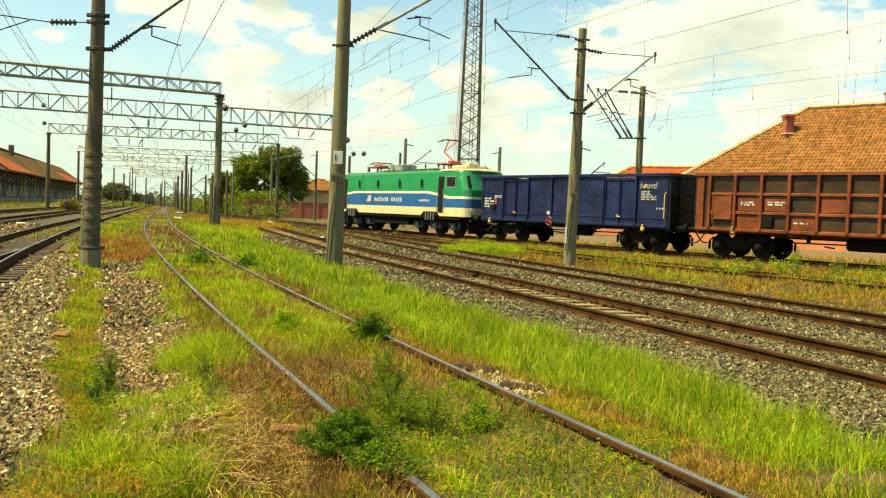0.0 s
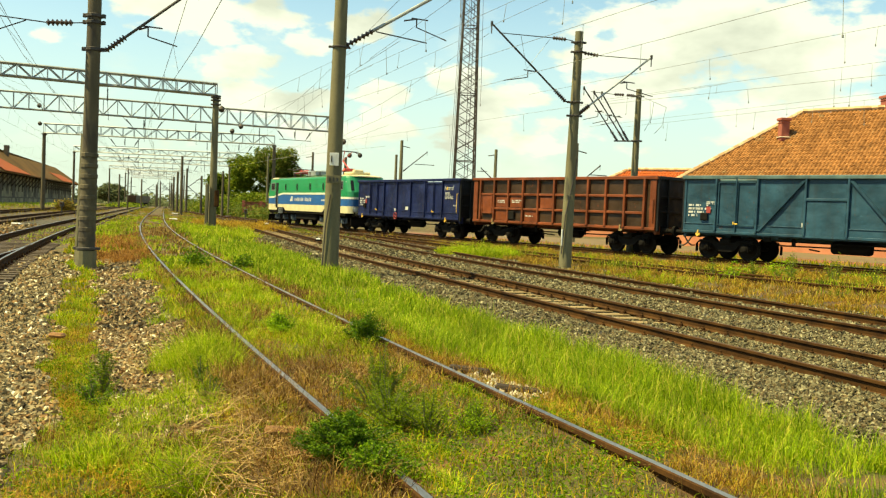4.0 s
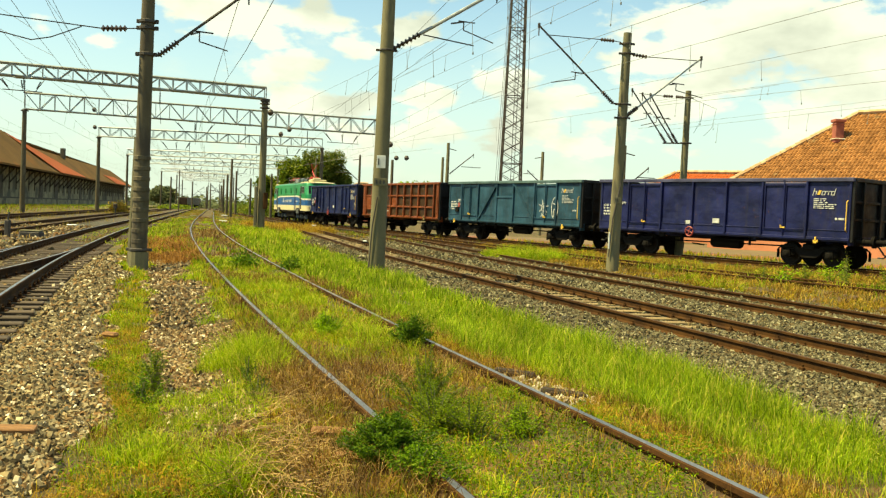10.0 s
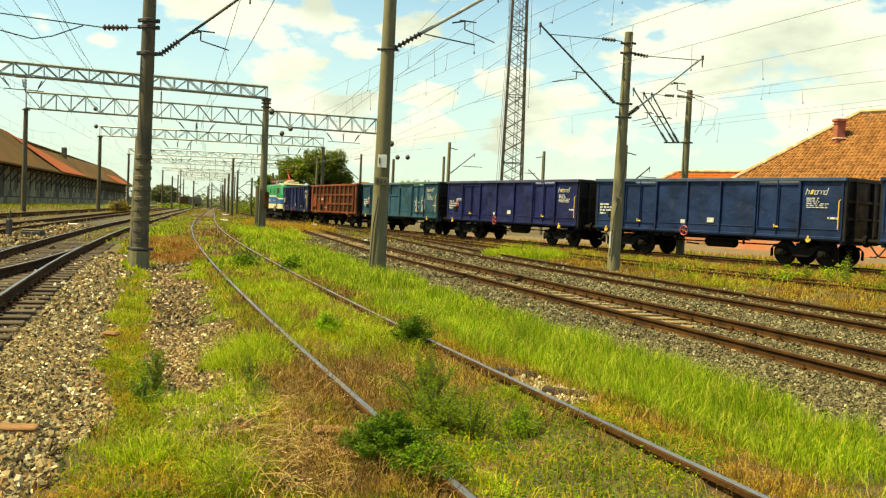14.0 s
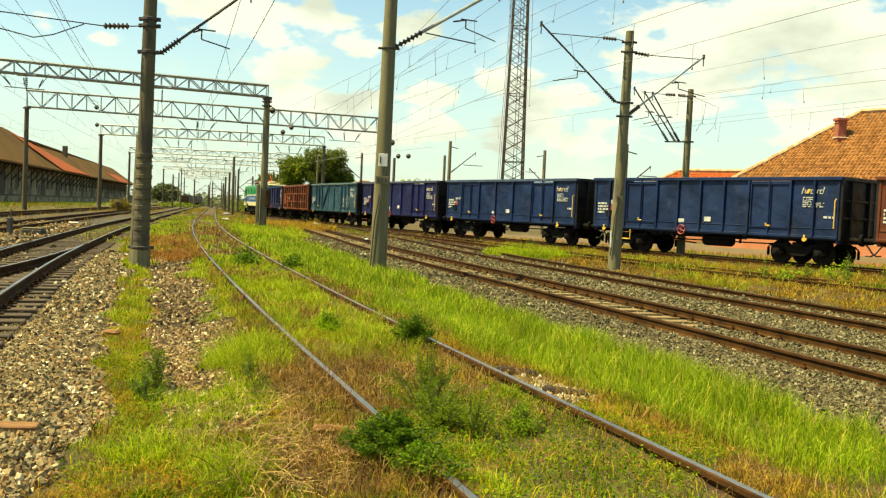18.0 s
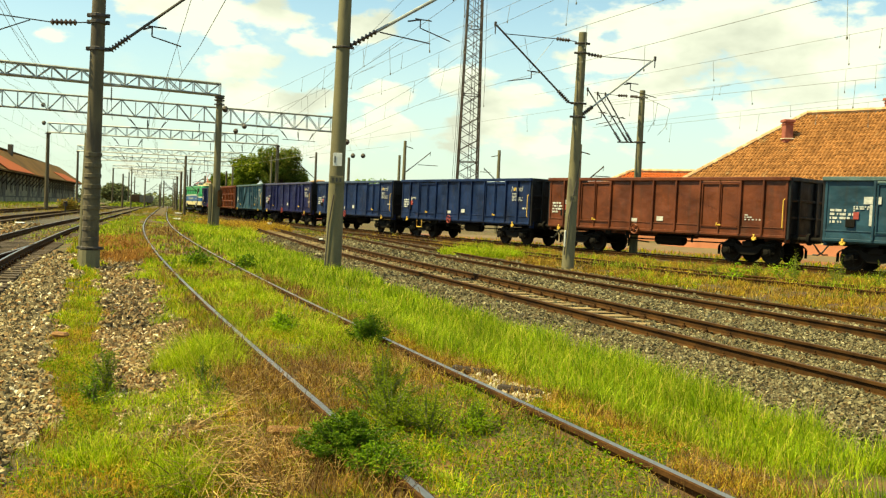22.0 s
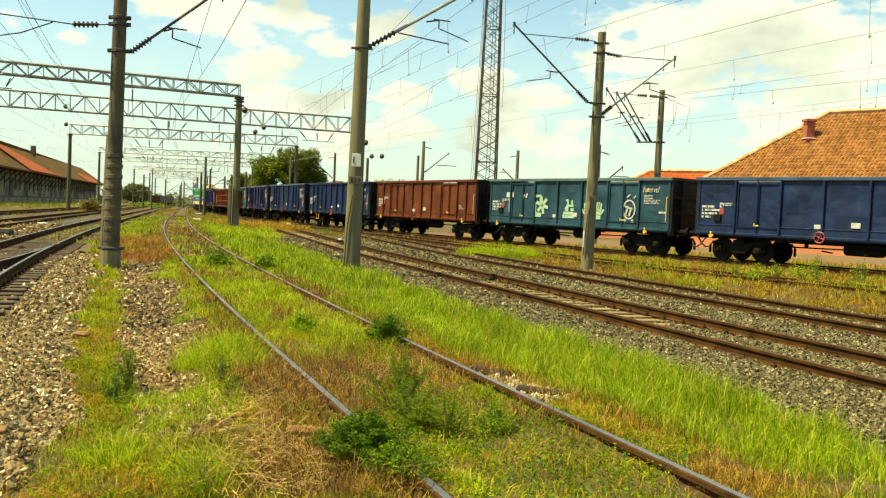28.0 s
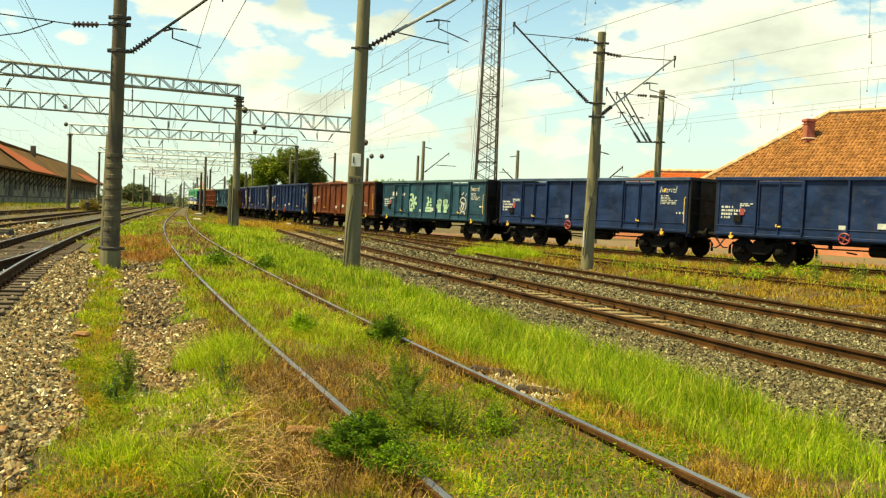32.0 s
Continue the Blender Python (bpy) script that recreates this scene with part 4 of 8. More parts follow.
line_wires("contact and messenger wire over the goods train", line_x_at, (60, 84, 106, 138, 158, 196), zc=5.75, zm=7.2)
# feeder lines that cross high above the yard
fw = thing("feeder_wire", "long contact and feeder wires over the outer tracks", "overhead wire", "overhead wires")
for p, q in (((-2.0, 45.5, 7.5), (6.6, 17.2, 7.5)),
             ((-1.6, 38.5, 7.3), (5.1, 18.9, 7.3)),
             ((-0.8, 27.8, 6.05), (2.0, 16.2, 6.05)),
             ((-2.5, 43.4, 6.5), (9.1, 11.8, 6.5)),
             ((1.3, 36.1, 5.9), (10.6, 10.5, 5.9)),
             ((6.2, 40.6, 7.0), (14.7, 20.1, 7.0)),
             ((9.8, 43.2, 7.2), (17.6, 27.7, 7.2)),
             ((8.3, 34.2, 5.9), (14.7, 23.9, 5.9)),
             ((12.3, 55.1, 7.2), (21.6, 33.2, 7.2)),
             ((11.0, 44.0, 6.0), (17.6, 28.1, 6.0)),
             ((-3.2, 66.2, 6.5), (12.0, 31.6, 6.5)),
             ((-8.6, 50.9, 7.0), (-0.2, 28.6, 7.0)),
             ((-7.2, 47.4, 6.0), (-0.7, 28.6, 6.0))):
    p, q = Vector(p), Vector(q)
    part("feeder", Geo().tube([p, p.lerp(q, 0.5), q], 0.006, 4), M["wire"], fw)
    for k in (0.22, 0.47, 0.71, 0.9):
        h = p.lerp(q, k + 0.08 * math.sin(9 * p.x + 20 * k))
        e = h + Vector((0.06 * math.sin(50 * k + p.y), 0, -0.35 - 0.5 * abs(math.sin(7 * p.y + 5 * k))))
        part("dropper", Geo().tube([h, e], 0.006, 4).box(e, (0.035, 0.035, 0.06), 0.008), M["wire"], fw)


# ---- radio mast: square lattice tower ----
mast = thing("lattice_mast", "tall rusty steel lattice radio mast", "radio mast")
MX, MY = 7.65, 92.0
lvl = [1.15 * i for i in range(42)]
half = lambda z: 1.12 - 0.0165 * z
for sx in (-1, 1):
    for sy in (-1, 1):
        part("leg", Geo().tube([(MX + sx * half(z), MY + sy * half(z), z - 0.3) for z in (0, 48)], 0.085, 4), M["mast_rust"], mast)
for (ax, ay), (bx, by) in (((-1, -1), (1, -1)), ((1, -1), (1, 1)), ((1, 1), (-1, 1)), ((-1, 1), (-1, -1))):
    g = Geo()
    p = lambda s, q, z: (MX + s * half(z), MY + q * half(z), z)
    for i in range(len(lvl) - 1):
        z0, z1 = lvl[i], lvl[i + 1]
        g.tube([p(ax, ay, z0), p(bx, by, z1)], 0.034, 4)
        if ay == by == -1 or i % 2:
            g.tube([p(bx, by, z0), p(ax, ay, z1)], 0.034, 4)
        if i % 6 == 0:
            g.tube([p(ax, ay, z0), p(bx, by, z0)], 0.045, 4)
    tagged(part("face_bracing", g, M["mast_rust"], mast), kind="stuff")
g = Geo()
for dx in (-0.16, 0.16):
    g.tube([(MX + 0.15 + dx, MY - 0.4, 0), (MX + 0.15 + dx, MY - 0.4, 48)], 0.03, 4)
for i in range(120):
    g.tube([(MX - 0.01, MY - 0.4, 0.4 * i), (MX + 0.31, MY - 0.4, 0.4 * i)], 0.016, 3, False)
part("cable_ladder", g, M["mast_rust"], mast)
rods("guy_cable", M["steel_dark"], mast, 0.02, [(MX - 1.75, MY - 0.9, 0), (MX - 0.85, MY - 0.5, 30)], [(MX - 1.5, MY - 0.7, 0), (MX - 0.7, MY - 0.4, 34)], [(MX + 1.3, MY - 0.9, 14), (MX + 0.95, MY - 0.8, 34)])

# ---- goods train. Wagon space: x ahead, y to the left (towards the yard), z up from the rail head ----
R_WHEEL = 0.46
WAGON_PITCH = 14.04


def wheelset_mesh(r=R_WHEEL):
    g = Geo()
    for s in (-1, 1):
        y = s * 0.75
        g.lathe((0, y, 0), "y", [(-0.07 * s - 0.0, r * 0.3), (-0.07 * s, r + 0.028), (-0.045 * s, r + 0.028), (-0.035 * s, r), (0.065 * s, r - 0.006), (0.065 * s, r * 0.86), (0.03 * s, r * 0.8), (0.03 * s, r * 0.35), (0.085 * s, r * 0.32), (0.085 * s, 0.02)], 28)
        for k in range(6):
            w = k * math.pi / 3
            g.lathe((r * 0.58 * math.cos(w), y + 0.03 * s, r * 0.58 * math.sin(w)), "y", [(-0.012, 0.045), (0.012, 0.045)], 6)
    g.tube([(0, -1.02, 0), (0, 1.02, 0)], 0.075, 10)
    return g.mesh("wheelset", M["wheel"], True)


WHEELSET = wheelset_mesh()


def bogie_side_mesh():
    """Cast side frame with axle boxes, springs and brake hangers, for the side y > 0."""
    g = Geo()
    top = [(-1.22, 0.66), (-1.2, 0.78), (-0.55, 0.80), (-0.42, 0.70), (0.42, 0.70), (0.55, 0.80), (1.2, 0.78), (1.22, 0.66), (0.62, 0.62), (0.45, 0.42), (0.26, 0.33), (-0.26, 0.33), (-0.45, 0.42), (-0.62, 0.62)]
    g.prism([(x, 0, z) for x, z in top], (0, 0.92, 0), (0, 1.04, 0))
    for s in (-1, 1):
        x = s * 0.9
        g.box((x, 1.04, 0.47), (0.34, 0.22, 0.30), 0.03)
        g.lathe((x, 1.15, 0.46), "y", [(0, 0.125), (0.05, 0.12), (0.07, 0.08), (0.075, 0.02)], 12)
        for e in (-0.22, 0.22):
            for k in range(5):
                g.lathe((x + e, 1.02, 0.42 + 0.05 * k), "z", [(-0.02, 0.055), (0, 0.085), (0.02, 0.055)], 8)
        g.box((x, 1.0, 0.72), (0.62, 0.16, 0.07), 0.015)
        g.box((s * 1.42, 0.86, 0.44), (0.07, 0.12, 0.34), 0.015)
        g.tube([(s * 1.42, 0.86, 0.62), (s * 1.25, 0.9, 0.74)], 0.03, 5)
    for k in range(4):
        g.lathe((-0.15 + 0.1 * k, 1.0, 0.52), "z", [(-0.14, 0.04), (0.14, 0.04)], 6)
    return g.mesh("side_frame", M["bogie"])


SIDE_FRAME = bogie_side_mesh()
BOLSTER = Geo().box((0, 0, 0.74), (0.5, 2.2, 0.24), 0.04).box((0, 0, 0.9), (0.5, 0.5, 0.2), 0.03).tube([(-1.3, 0, 0.5), (1.3, 0, 0.5)], 0.05, 6).mesh("bolster", M["bogie"])
WHEELS = []


def bogie(parent, x):
    """Two-axle bogie with its middle at x; the wheelsets turn."""
    b = part("bogie", BOLSTER, None, parent, "black cast-steel two-axle bogie")
    b.matrix_basis = pose(x, 0, 0)
    part("side_frame", SIDE_FRAME, None, b)
    f = part("side_frame", SIDE_FRAME, None, b)
    f.matrix_basis = pose(0, 0, 0, 0, 0, 180)
    for s in (-0.9, 0.9):
        w = part("wheelset", WHEELSET, None, b)
        w.matrix_basis = pose(s, 0, R_WHEEL)
        WHEELS.append((w, s, R_WHEEL, x + s))
    return b


def buffer_mesh():
    g = Geo()
    g.box((-0.02, 0, 0), (0.06, 0.36, 0.36), 0.02)
    g.lathe((0, 0, 0), "x", [(0.0, 0.12), (0.3, 0.11), (0.32, 0.085), (0.58, 0.085), (0.6, 0.1), (0.615, 0.225), (0.66, 0.215), (0.675, 0.12), (0.68, 0.02)], 16)
    return g.mesh("buffer", M["bogie"], True)


BUFFER = buffer_mesh()


def coupling_mesh():
    g = Geo()
    g.box((0.1, 0, 0), (0.3, 0.12, 0.16), 0.02)
    g.tube([(0.2, 0, 0.02), (0.38, 0, 0.05), (0.42, 0, -0.05), (0.32, 0, -0.08)], 0.045, 6)
    g.tube([(0.4, 0.09, 0.0), (0.66, 0.08, -0.06)], 0.026, 5)
    g.tube([(0.4, -0.09, 0.0), (0.66, -0.08, -0.06)], 0.026, 5)
    return g.mesh("coupling", M["bogie"])


COUPLING = coupling_mesh()
HOSE = Geo().tube([(0.0, 0.36, 1.0), (0.18, 0.4, 0.82), (0.35, 0.42, 0.58), (0.52, 0.42, 0.47), (0.72, 0.4, 0.48)], 0.032, 6).box((0.0, 0.36, 1.02), (0.1, 0.08, 0.1), 0.01).mesh("brake_hose", M["black_bar"], True)


def ends(w, half):
    for s in (-1, 1):
        for y in (-0.875, 0.875):
            b = part("buffer", BUFFER, None, w, "black round buffer")
            b.matrix_basis = pose(s * half, y, 1.05, 0, 0, 0 if s > 0 else 180)
        c = part("coupling", COUPLING, None, w)
        c.matrix_basis = pose(s * half, 0, 1.02, 0, 0, 0 if s > 0 else 180)
        h = part("brake_hose", HOSE, None, w, "black rubber brake hose")
        h.matrix_basis = pose(s * half, 0, 0, 0, 0, 0 if s > 0 else 180)


def bars(w, x0, z0, rows, h=0.085, gap=0.05, seed=0, y=1.378, mat=None, name="stencil_marking", label="white stencilled marking rows"):
    """Lettering too small to read: rows of short bars. rows: widths in metres."""
    rng = random.Random(seed)
    g = Geo()
    for i, wid in enumerate(rows):
        x = x0
        z = z0 - i * (h + gap)
        while x > x0 - wid:
            l = rng.choice((0.05, 0.09, 0.16, 0.22))
            l = min(l, x - (x0 - wid) + 0.02)
            g.box((x - l / 2, y, z), (l, 0.006, h))
            x -= l + rng.choice((0.03, 0.05, 0.09))
    return tagged(part(name, g, mat or M["marking"], w, label), kind="stuff")


def logo(w, x, z, y=1.378):
    """Company mark, drawn as slanting plain shapes."""
    g = Geo()
    def stroke(dx, dz, ex, ez, wd=0.028):
        a, b = Vector((x - dx - dz * 0.3, y, z + dz)), Vector((x - ex - ez * 0.3, y, z + ez))
        d = (b - a).normalized()
        n = Vector((-d.z, 0, d.x)) * wd / 2
        g.prism([a - n, a + n, b + n, b - n], (0, 0, 0), (0, 0.006, 0))
    for dx in (0.0, 0.86):
        stroke(dx, -0.02, dx, 0.24)
    for dx in (0.12, 0.36, 0.48, 0.62, 0.74):
        stroke(dx, 0.0, dx, 0.14)
    for a, b in ((0.0, 0.12), (0.36, 0.46), (0.48, 0.58), (0.62, 0.72), (0.74, 0.86)):
        stroke(a, 0.135, b, 0.135, 0.022)
    for a, b in ((0.36, 0.46), (0.74, 0.84)):
        stroke(a, 0.0, b, 0.0, 0.022)
    tagged(part("logo_shape", g, M["marking"], w, "pale slanting company mark"), kind="stuff")
    part("logo_accent", Geo().prism([(x - 0.17, y, z), (x - 0.28, y, z), (x - 0.36, y, z + 0.17), (x - 0.25, y, z + 0.17)], (0, 0.002, 0), (0, 0.009, 0)), M["yellow"], w, "orange mark")


LEN, Z0, Z1, YS = 12.6, 1.12, 3.28, 1.36
HL = LEN / 2
LATCH = Geo().box((0, 0, 0), (0.14, 0.05, 0.06), 0.01).box((0.1, 0.02, 0.03), (0.05, 0.06, 0.12), 0.01).mesh("latch", M["yellow"])
HOOK = Geo().box((0, 0, 0.02), (0.2, 0.06, 0.1), 0.015).box((0, 0.02, 0.12), (0.07, 0.05, 0.14), 0.012).tube([(-0.05, 0.03, -0.04), (0.05, 0.03, -0.04)], 0.03, 5).mesh("lashing_hook", M["yellow"])
RUSTY_HOOK = Geo().box((0, 0, 0.02), (0.2, 0.06, 0.1), 0.015).box((0.03, 0.02, 0.16), (0.09, 0.05, 0.2), 0.012).mesh("lashing_hook", M["sleeper_pale"])


def handwheel_mesh():
    g = Geo()
    n = 20
    ring = [(0.2 * math.cos(2 * math.pi * i / n), 0, 0.2 * math.sin(2 * math.pi * i / n)) for i in range(n + 1)]
    g.tube(ring, 0.03, 6, False)
    for k in range(4):
        w = k * math.pi / 2 + 0.4
        g.tube([(0, 0, 0), (0.2 * math.cos(w), 0, 0.2 * math.sin(w))], 0.02, 5)
    g.lathe((0, 0, 0), "y", [(-0.12, 0.04), (0.03, 0.05), (0.04, 0.02)], 8)
    return g


HANDWHEEL = handwheel_mesh().mesh("handwheel", M["red_wheel"], True)
HANDWHEEL_RUSTY = handwheel_mesh().mesh("handwheel", M["oxide"], True)


def sheet_mesh(mat, x0, x1, y, z0, z1, seed, dent=0.018, th=0.05):
    """Side sheet with dents from loading."""
    nx, nz = max(2, round((x1 - x0) / 0.3)), 8
    g = Geo()
    for i in range(nx + 1):
        for k in range(nz + 1):
            x, z = x0 + (x1 - x0) * i / nx, z0 + (z1 - z0) * k / nz
            e = min(i, nx - i, 2) / 2 * min(k, nz - k, 2) / 2
            g.v.append((x, y + dent * e * (noise.noise((x * 1.1 + seed * 9, z * 1.3, seed)) * 1.4), z))
    for i in range(nx):
        for k in range(nz):
            a = i * (nz + 1) + k
            g.face(a, a + nz + 1, a + nz + 2, a + 1)
    g.box(((x0 + x1) / 2, y - (th + 0.02) * (1 if y > 0 else -1), (z0 + z1) / 2), (x1 - x0, th, z1 - z0))
    return g


def wagon_shell(w, mat, z1=Z1, rail_mat=None, frame_mat=None):
    """Frame, floor, ends, top rail, running gear, brake gear."""
    rail_mat, frame_mat = rail_mat or mat, frame_mat or mat
    part("underframe", Geo().box((0, 1.28, Z0 - 0.02), (LEN, 0.12, 0.2), 0.015).box((0, -1.28, Z0 - 0.02), (LEN, 0.12, 0.2), 0.015)
         .box((0, 0, 0.98), (LEN - 0.3, 0.5, 0.22), 0.02).box((HL - 0.06, 0, 1.05), (0.12, 2.6, 0.36), 0.02).box((-HL + 0.06, 0, 1.05), (0.12, 2.6, 0.36), 0.02)
         .box((2.2, 0, 1.02), (0.14, 2.5, 0.16)).box((-2.2, 0, 1.02), (0.14, 2.5, 0.16)), frame_mat, w)
    part("floor_plate", Geo().box((0, 0, 1.2), (LEN - 0.02, 2.62, 0.05)), M["interior"], w)
    for s in (-1, 1):
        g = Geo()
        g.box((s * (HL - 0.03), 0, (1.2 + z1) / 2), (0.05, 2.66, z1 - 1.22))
        # near-black paint here stands for the shade on the wagon ends
        e = part("end_wall", g, M["shaded_end"], w, "weathered end wall, its shade put into the dark paint")
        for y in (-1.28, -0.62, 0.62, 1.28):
            part("end_post", Geo().box((s * (HL + 0.05), y, (1.0 + z1) / 2), (0.12, 0.14, z1 - 1.0), 0.015), M["shaded_end"], e)
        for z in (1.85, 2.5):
            part("end_rib", Geo().box((s * (HL + 0.03), 0, z), (0.09, 2.5, 0.1), 0.015), M["shaded_end"], e)
    g = Geo()
    for s in (-1, 1):
        g.box((0, s * 1.40, z1 + 0.04), (LEN + 0.2, 0.14, 0.15), 0.02)
        part("end_rail", Geo().box((s * (HL + 0.06), 0, z1 + 0.04), (0.14, 2.64, 0.15), 0.02), M["shaded_end"], w)
    part("top_rail", g, rail_mat, w)
    ends(w, HL + 0.04)
    bogie(w, 4.5)
    bogie(w, -4.5)
    part("air_tank", Geo().lathe((-0.4, 0.55, 0.72), "x", [(-0.75, 0.05), (-0.72, 0.2), (-0.65, 0.24), (0.65, 0.24), (0.72, 0.2), (0.75, 0.05)], 14), M["bogie"], w, "black air reservoir", True)
    part("brake_rigging", Geo().tube([(-3.0, 0.3, 0.72), (2.9, 0.3, 0.68)], 0.03, 5).tube([(-2.2, 1.1, 0.86), (2.4, 1.1, 0.86)], 0.025, 5)
         .box((1.6, 1.05, 0.86), (0.12, 0.12, 0.3), 0.01).box((-1.9, 1.1, 0.84), (0.06, 0.1, 0.34), 0.01).box((2.6, 1.2, 0.92), (0.3, 0.1, 0.2), 0.02).tube([(0.9, 0.4, 0.55), (0.9, 1.2, 0.62)], 0.03, 5), M["bogie"], w)


def side_parts(w, mat, post_mat, layout, z1=Z1, seed=1, diagonals=False):
    """layout: (kind, length) from the front to the rear; kinds panel, door, hatch."""
    for s in (1, -1):
        x = HL
        y = s * YS
        first = True
        for i, (kind, ln) in enumerate(layout):
            x0, x1 = x - ln, x
            if kind == "door":
                m = (x0 + x1) / 2
                for a, b in ((x0 + 0.06, m - 0.01), (m + 0.01, x1 - 0.06)):
                    d = part("door", sheet_mesh(mat, a, b, y - s * 0.015, Z0 + 0.2, z1 - 0.12, seed + i + a, 0.012), mat, w, "double loading door leaf")
                    g = Geo()
                    for zz in (Z0 + 0.22, z1 - 0.15):
                        g.box(((a + b) / 2, y + s * 0.02, zz), (b - a, 0.05, 0.07), 0.01)
                    for xx in (a + 0.03, b - 0.03):
                        g.box((xx, y + s * 0.02, (Z0 + z1) / 2 + 0.03), (0.055, 0.05, z1 - Z0 - 0.3), 0.01)
                    part("door_frame", g, post_mat, d)
                part("lock_bar", Geo().tube([(m, y + s * 0.07, Z0 + 0.05), (m, y + s * 0.07, z1)], 0.03, 6).box((m, y + s * 0.06, z1 + 0.02), (0.14, 0.1, 0.1), 0.02), post_mat, w)
                part("door_rail", Geo().tube([(x0 + 0.1, y + s * 0.08, Z0 + 0.3), (x1 - 0.1, y + s * 0.08, Z0 + 0.3)], 0.022, 5), post_mat, w)
                part("bottom_plate", Geo().box((m, y + s * 0.005, Z0 + 0.1), (ln, 0.05, 0.2), 0.01), mat, w)
                lt = part("latch", LATCH, None, w, "yellow door latch")
                lt.matrix_basis = pose(m - 0.05, y + s * 0.09, Z0 + 0.34, 0, 0, 0 if s > 0 else 180)
            elif kind == "hatch":
                part("side_sheet", sheet_mesh(mat, x0, x1, y, Z0, z1, seed + i + s, 0.012), mat, w)
                part("flap", Geo().box(((x0 + x1) / 2, y + s * 0.03, Z0 + 0.66), (ln - 0.12, 0.05, 1.3), 0.015), mat, w)
                part("flap_rail", Geo().box(((x0 + x1) / 2, y + s * 0.05, Z0 + 1.36), (ln, 0.09, 0.1), 0.015), post_mat, w)
            else:
                part("side_sheet", sheet_mesh(mat, x0, x1, y, Z0, z1, seed + i + s, 0.028), mat, w)
                part("bottom_plate", Geo().box(((x0 + x1) / 2, y + s * 0.012, Z0 + 0.15), (ln - 0.08, 0.03, 0.3), 0.008), mat, w)
                part("ledge", Geo().box(((x0 + x1) / 2, y + s * 0.035, Z0 + 0.31), (ln - 0.08, 0.035, 0.03), 0.006), post_mat, w)
                if diagonals and kind in ("up", "down"):
                    za, zb = (Z0 + 0.1, z1 - 0.1) if kind == "up" else (z1 - 0.1, Z0 + 0.1)
                    part("diagonal", Geo().prism([(x1 - 0.02, y, za), (x1 - 0.16, y, za), (x0 + 0.02, y, zb), (x0 + 0.16, y, zb)], (0, 0, 0), (0, s * 0.09, 0)), post_mat, w)
            if not first:
                part("post", Geo().box((x, y + s * 0.05, (Z0 + z1) / 2), (0.085, 0.11, z1 - Z0), 0.015), post_mat, w)
            first = False
            x = x0
        for e in (-1, 1):
            part("corner_post", Geo().box((e * (HL - 0.05), y + s * 0.015, (Z0 + z1) / 2), (0.1, 0.05, z1 - Z0), 0.012), mat, w)
            part("bottom_rail", Geo().box((e * HL * 0.5, y + s * 0.03, Z0 - 0.02), (HL, 0.05, 0.1), 0.01), post_mat, w)


def fittings(w, seed, rail=True, hook=None, wheel_x=0.9, wheel=None, yellow_rail=True):
    for x in (HL - 0.75, -HL + 1.3):
        h = part("lashing_hook", hook or HOOK, None, w, "" if hook else "yellow lashing hook")
        h.matrix_basis = pose(x, 1.43, 0.97)
    if rail:
        part("handrail", Geo().tube([(-HL + 0.12, 1.38, 2.55), (-HL + 0.12, 1.46, 2.5), (-HL + 0.12, 1.46, 1.45), (-HL + 0.12, 1.38, 1.4)], 0.022, 6), M["yellow"], w, "yellow handrail at the wagon end")
    if wheel is not None:
        k = part("handwheel", wheel, None, w, "red brake handwheel")
        k.matrix_basis = pose(wheel_x, 1.47, 1.12)
    part("data_box", Geo().box((HL - 0.98, 1.41, 1.72), (0.34, 0.06, 0.3), 0.02), M["bogie"], w, "black document frame")
    part("red_panel", Geo().box((HL - 1.16, 1.39, 2.0), (0.2, 0.01, 0.26), 0.003), M["red_wheel"], w, "faded red revision panel")
    for x, zz in ((1.0, 1.5), (-0.4, 1.62)):
        part("placard", Geo().box((x, 1.39 + 0.004, zz), (0.34, 0.008, 0.2)), M["marking"], w, "pale inspection placard")


STD = (("panel", 1.78), ("door", 1.95), ("panel", 1.72), ("panel", 1.72), ("panel", 1.72), ("door", 1.95), ("panel", 1.76))
DIAG = (("panel", 1.5), ("door", 1.8), ("up", 1.95), ("hatch", 1.6), ("down", 1.95), ("door", 1.9), ("panel", 1.9))
BRN = (("panel", 1.0), ("panel", 1.0), ("door", 1.9), ("panel", 1.2), ("panel", 1.2), ("panel", 1.2), ("panel", 1.2), ("door", 1.9), ("panel", 1.0), ("panel", 1.0))
TRAIN = []


def open_wagon(label, paint, layout, seed, post=None, top=None, hook=None, wheel=None, diagonals=False, brand=True):
    w = thing("goods_wagon", label, "goods wagon", "wagons of the goods train")
    m, pm = M[paint], M[post or paint]
    wagon_shell(w, m, Z1, M[top or paint], pm)
    side_parts(w, m, pm, layout, Z1, seed, diagonals)
    fittings(w, seed, True, hook, 0.9, wheel)
    bars(w, HL - 0.22, 2.18, (0.55, 1.05, 0.7, 0.4), 0.085, 0.055, seed)
    bars(w, HL - 1.05, 2.32, (0.55, 0.5, 0.1), 0.05, 0.02, seed + 50, name="stencil_block", label="white stencilled data block")
    bars(w, 1.6, 1.22, (0.8,), 0.06, 0.02, seed + 90)
    if brand:
        logo(w, -HL + 1.55, 2.75)
        bars(w, -HL + 1.5, 2.6, (0.5, 0.45, 0.55, 0.9, 0.8, 0.85), 0.035, 0.035, seed + 7)
        bars(w, -HL + 0.6, 1.86, (0.4,), 0.08, 0.03, seed + 8)
    TRAIN.append(w)
    return w


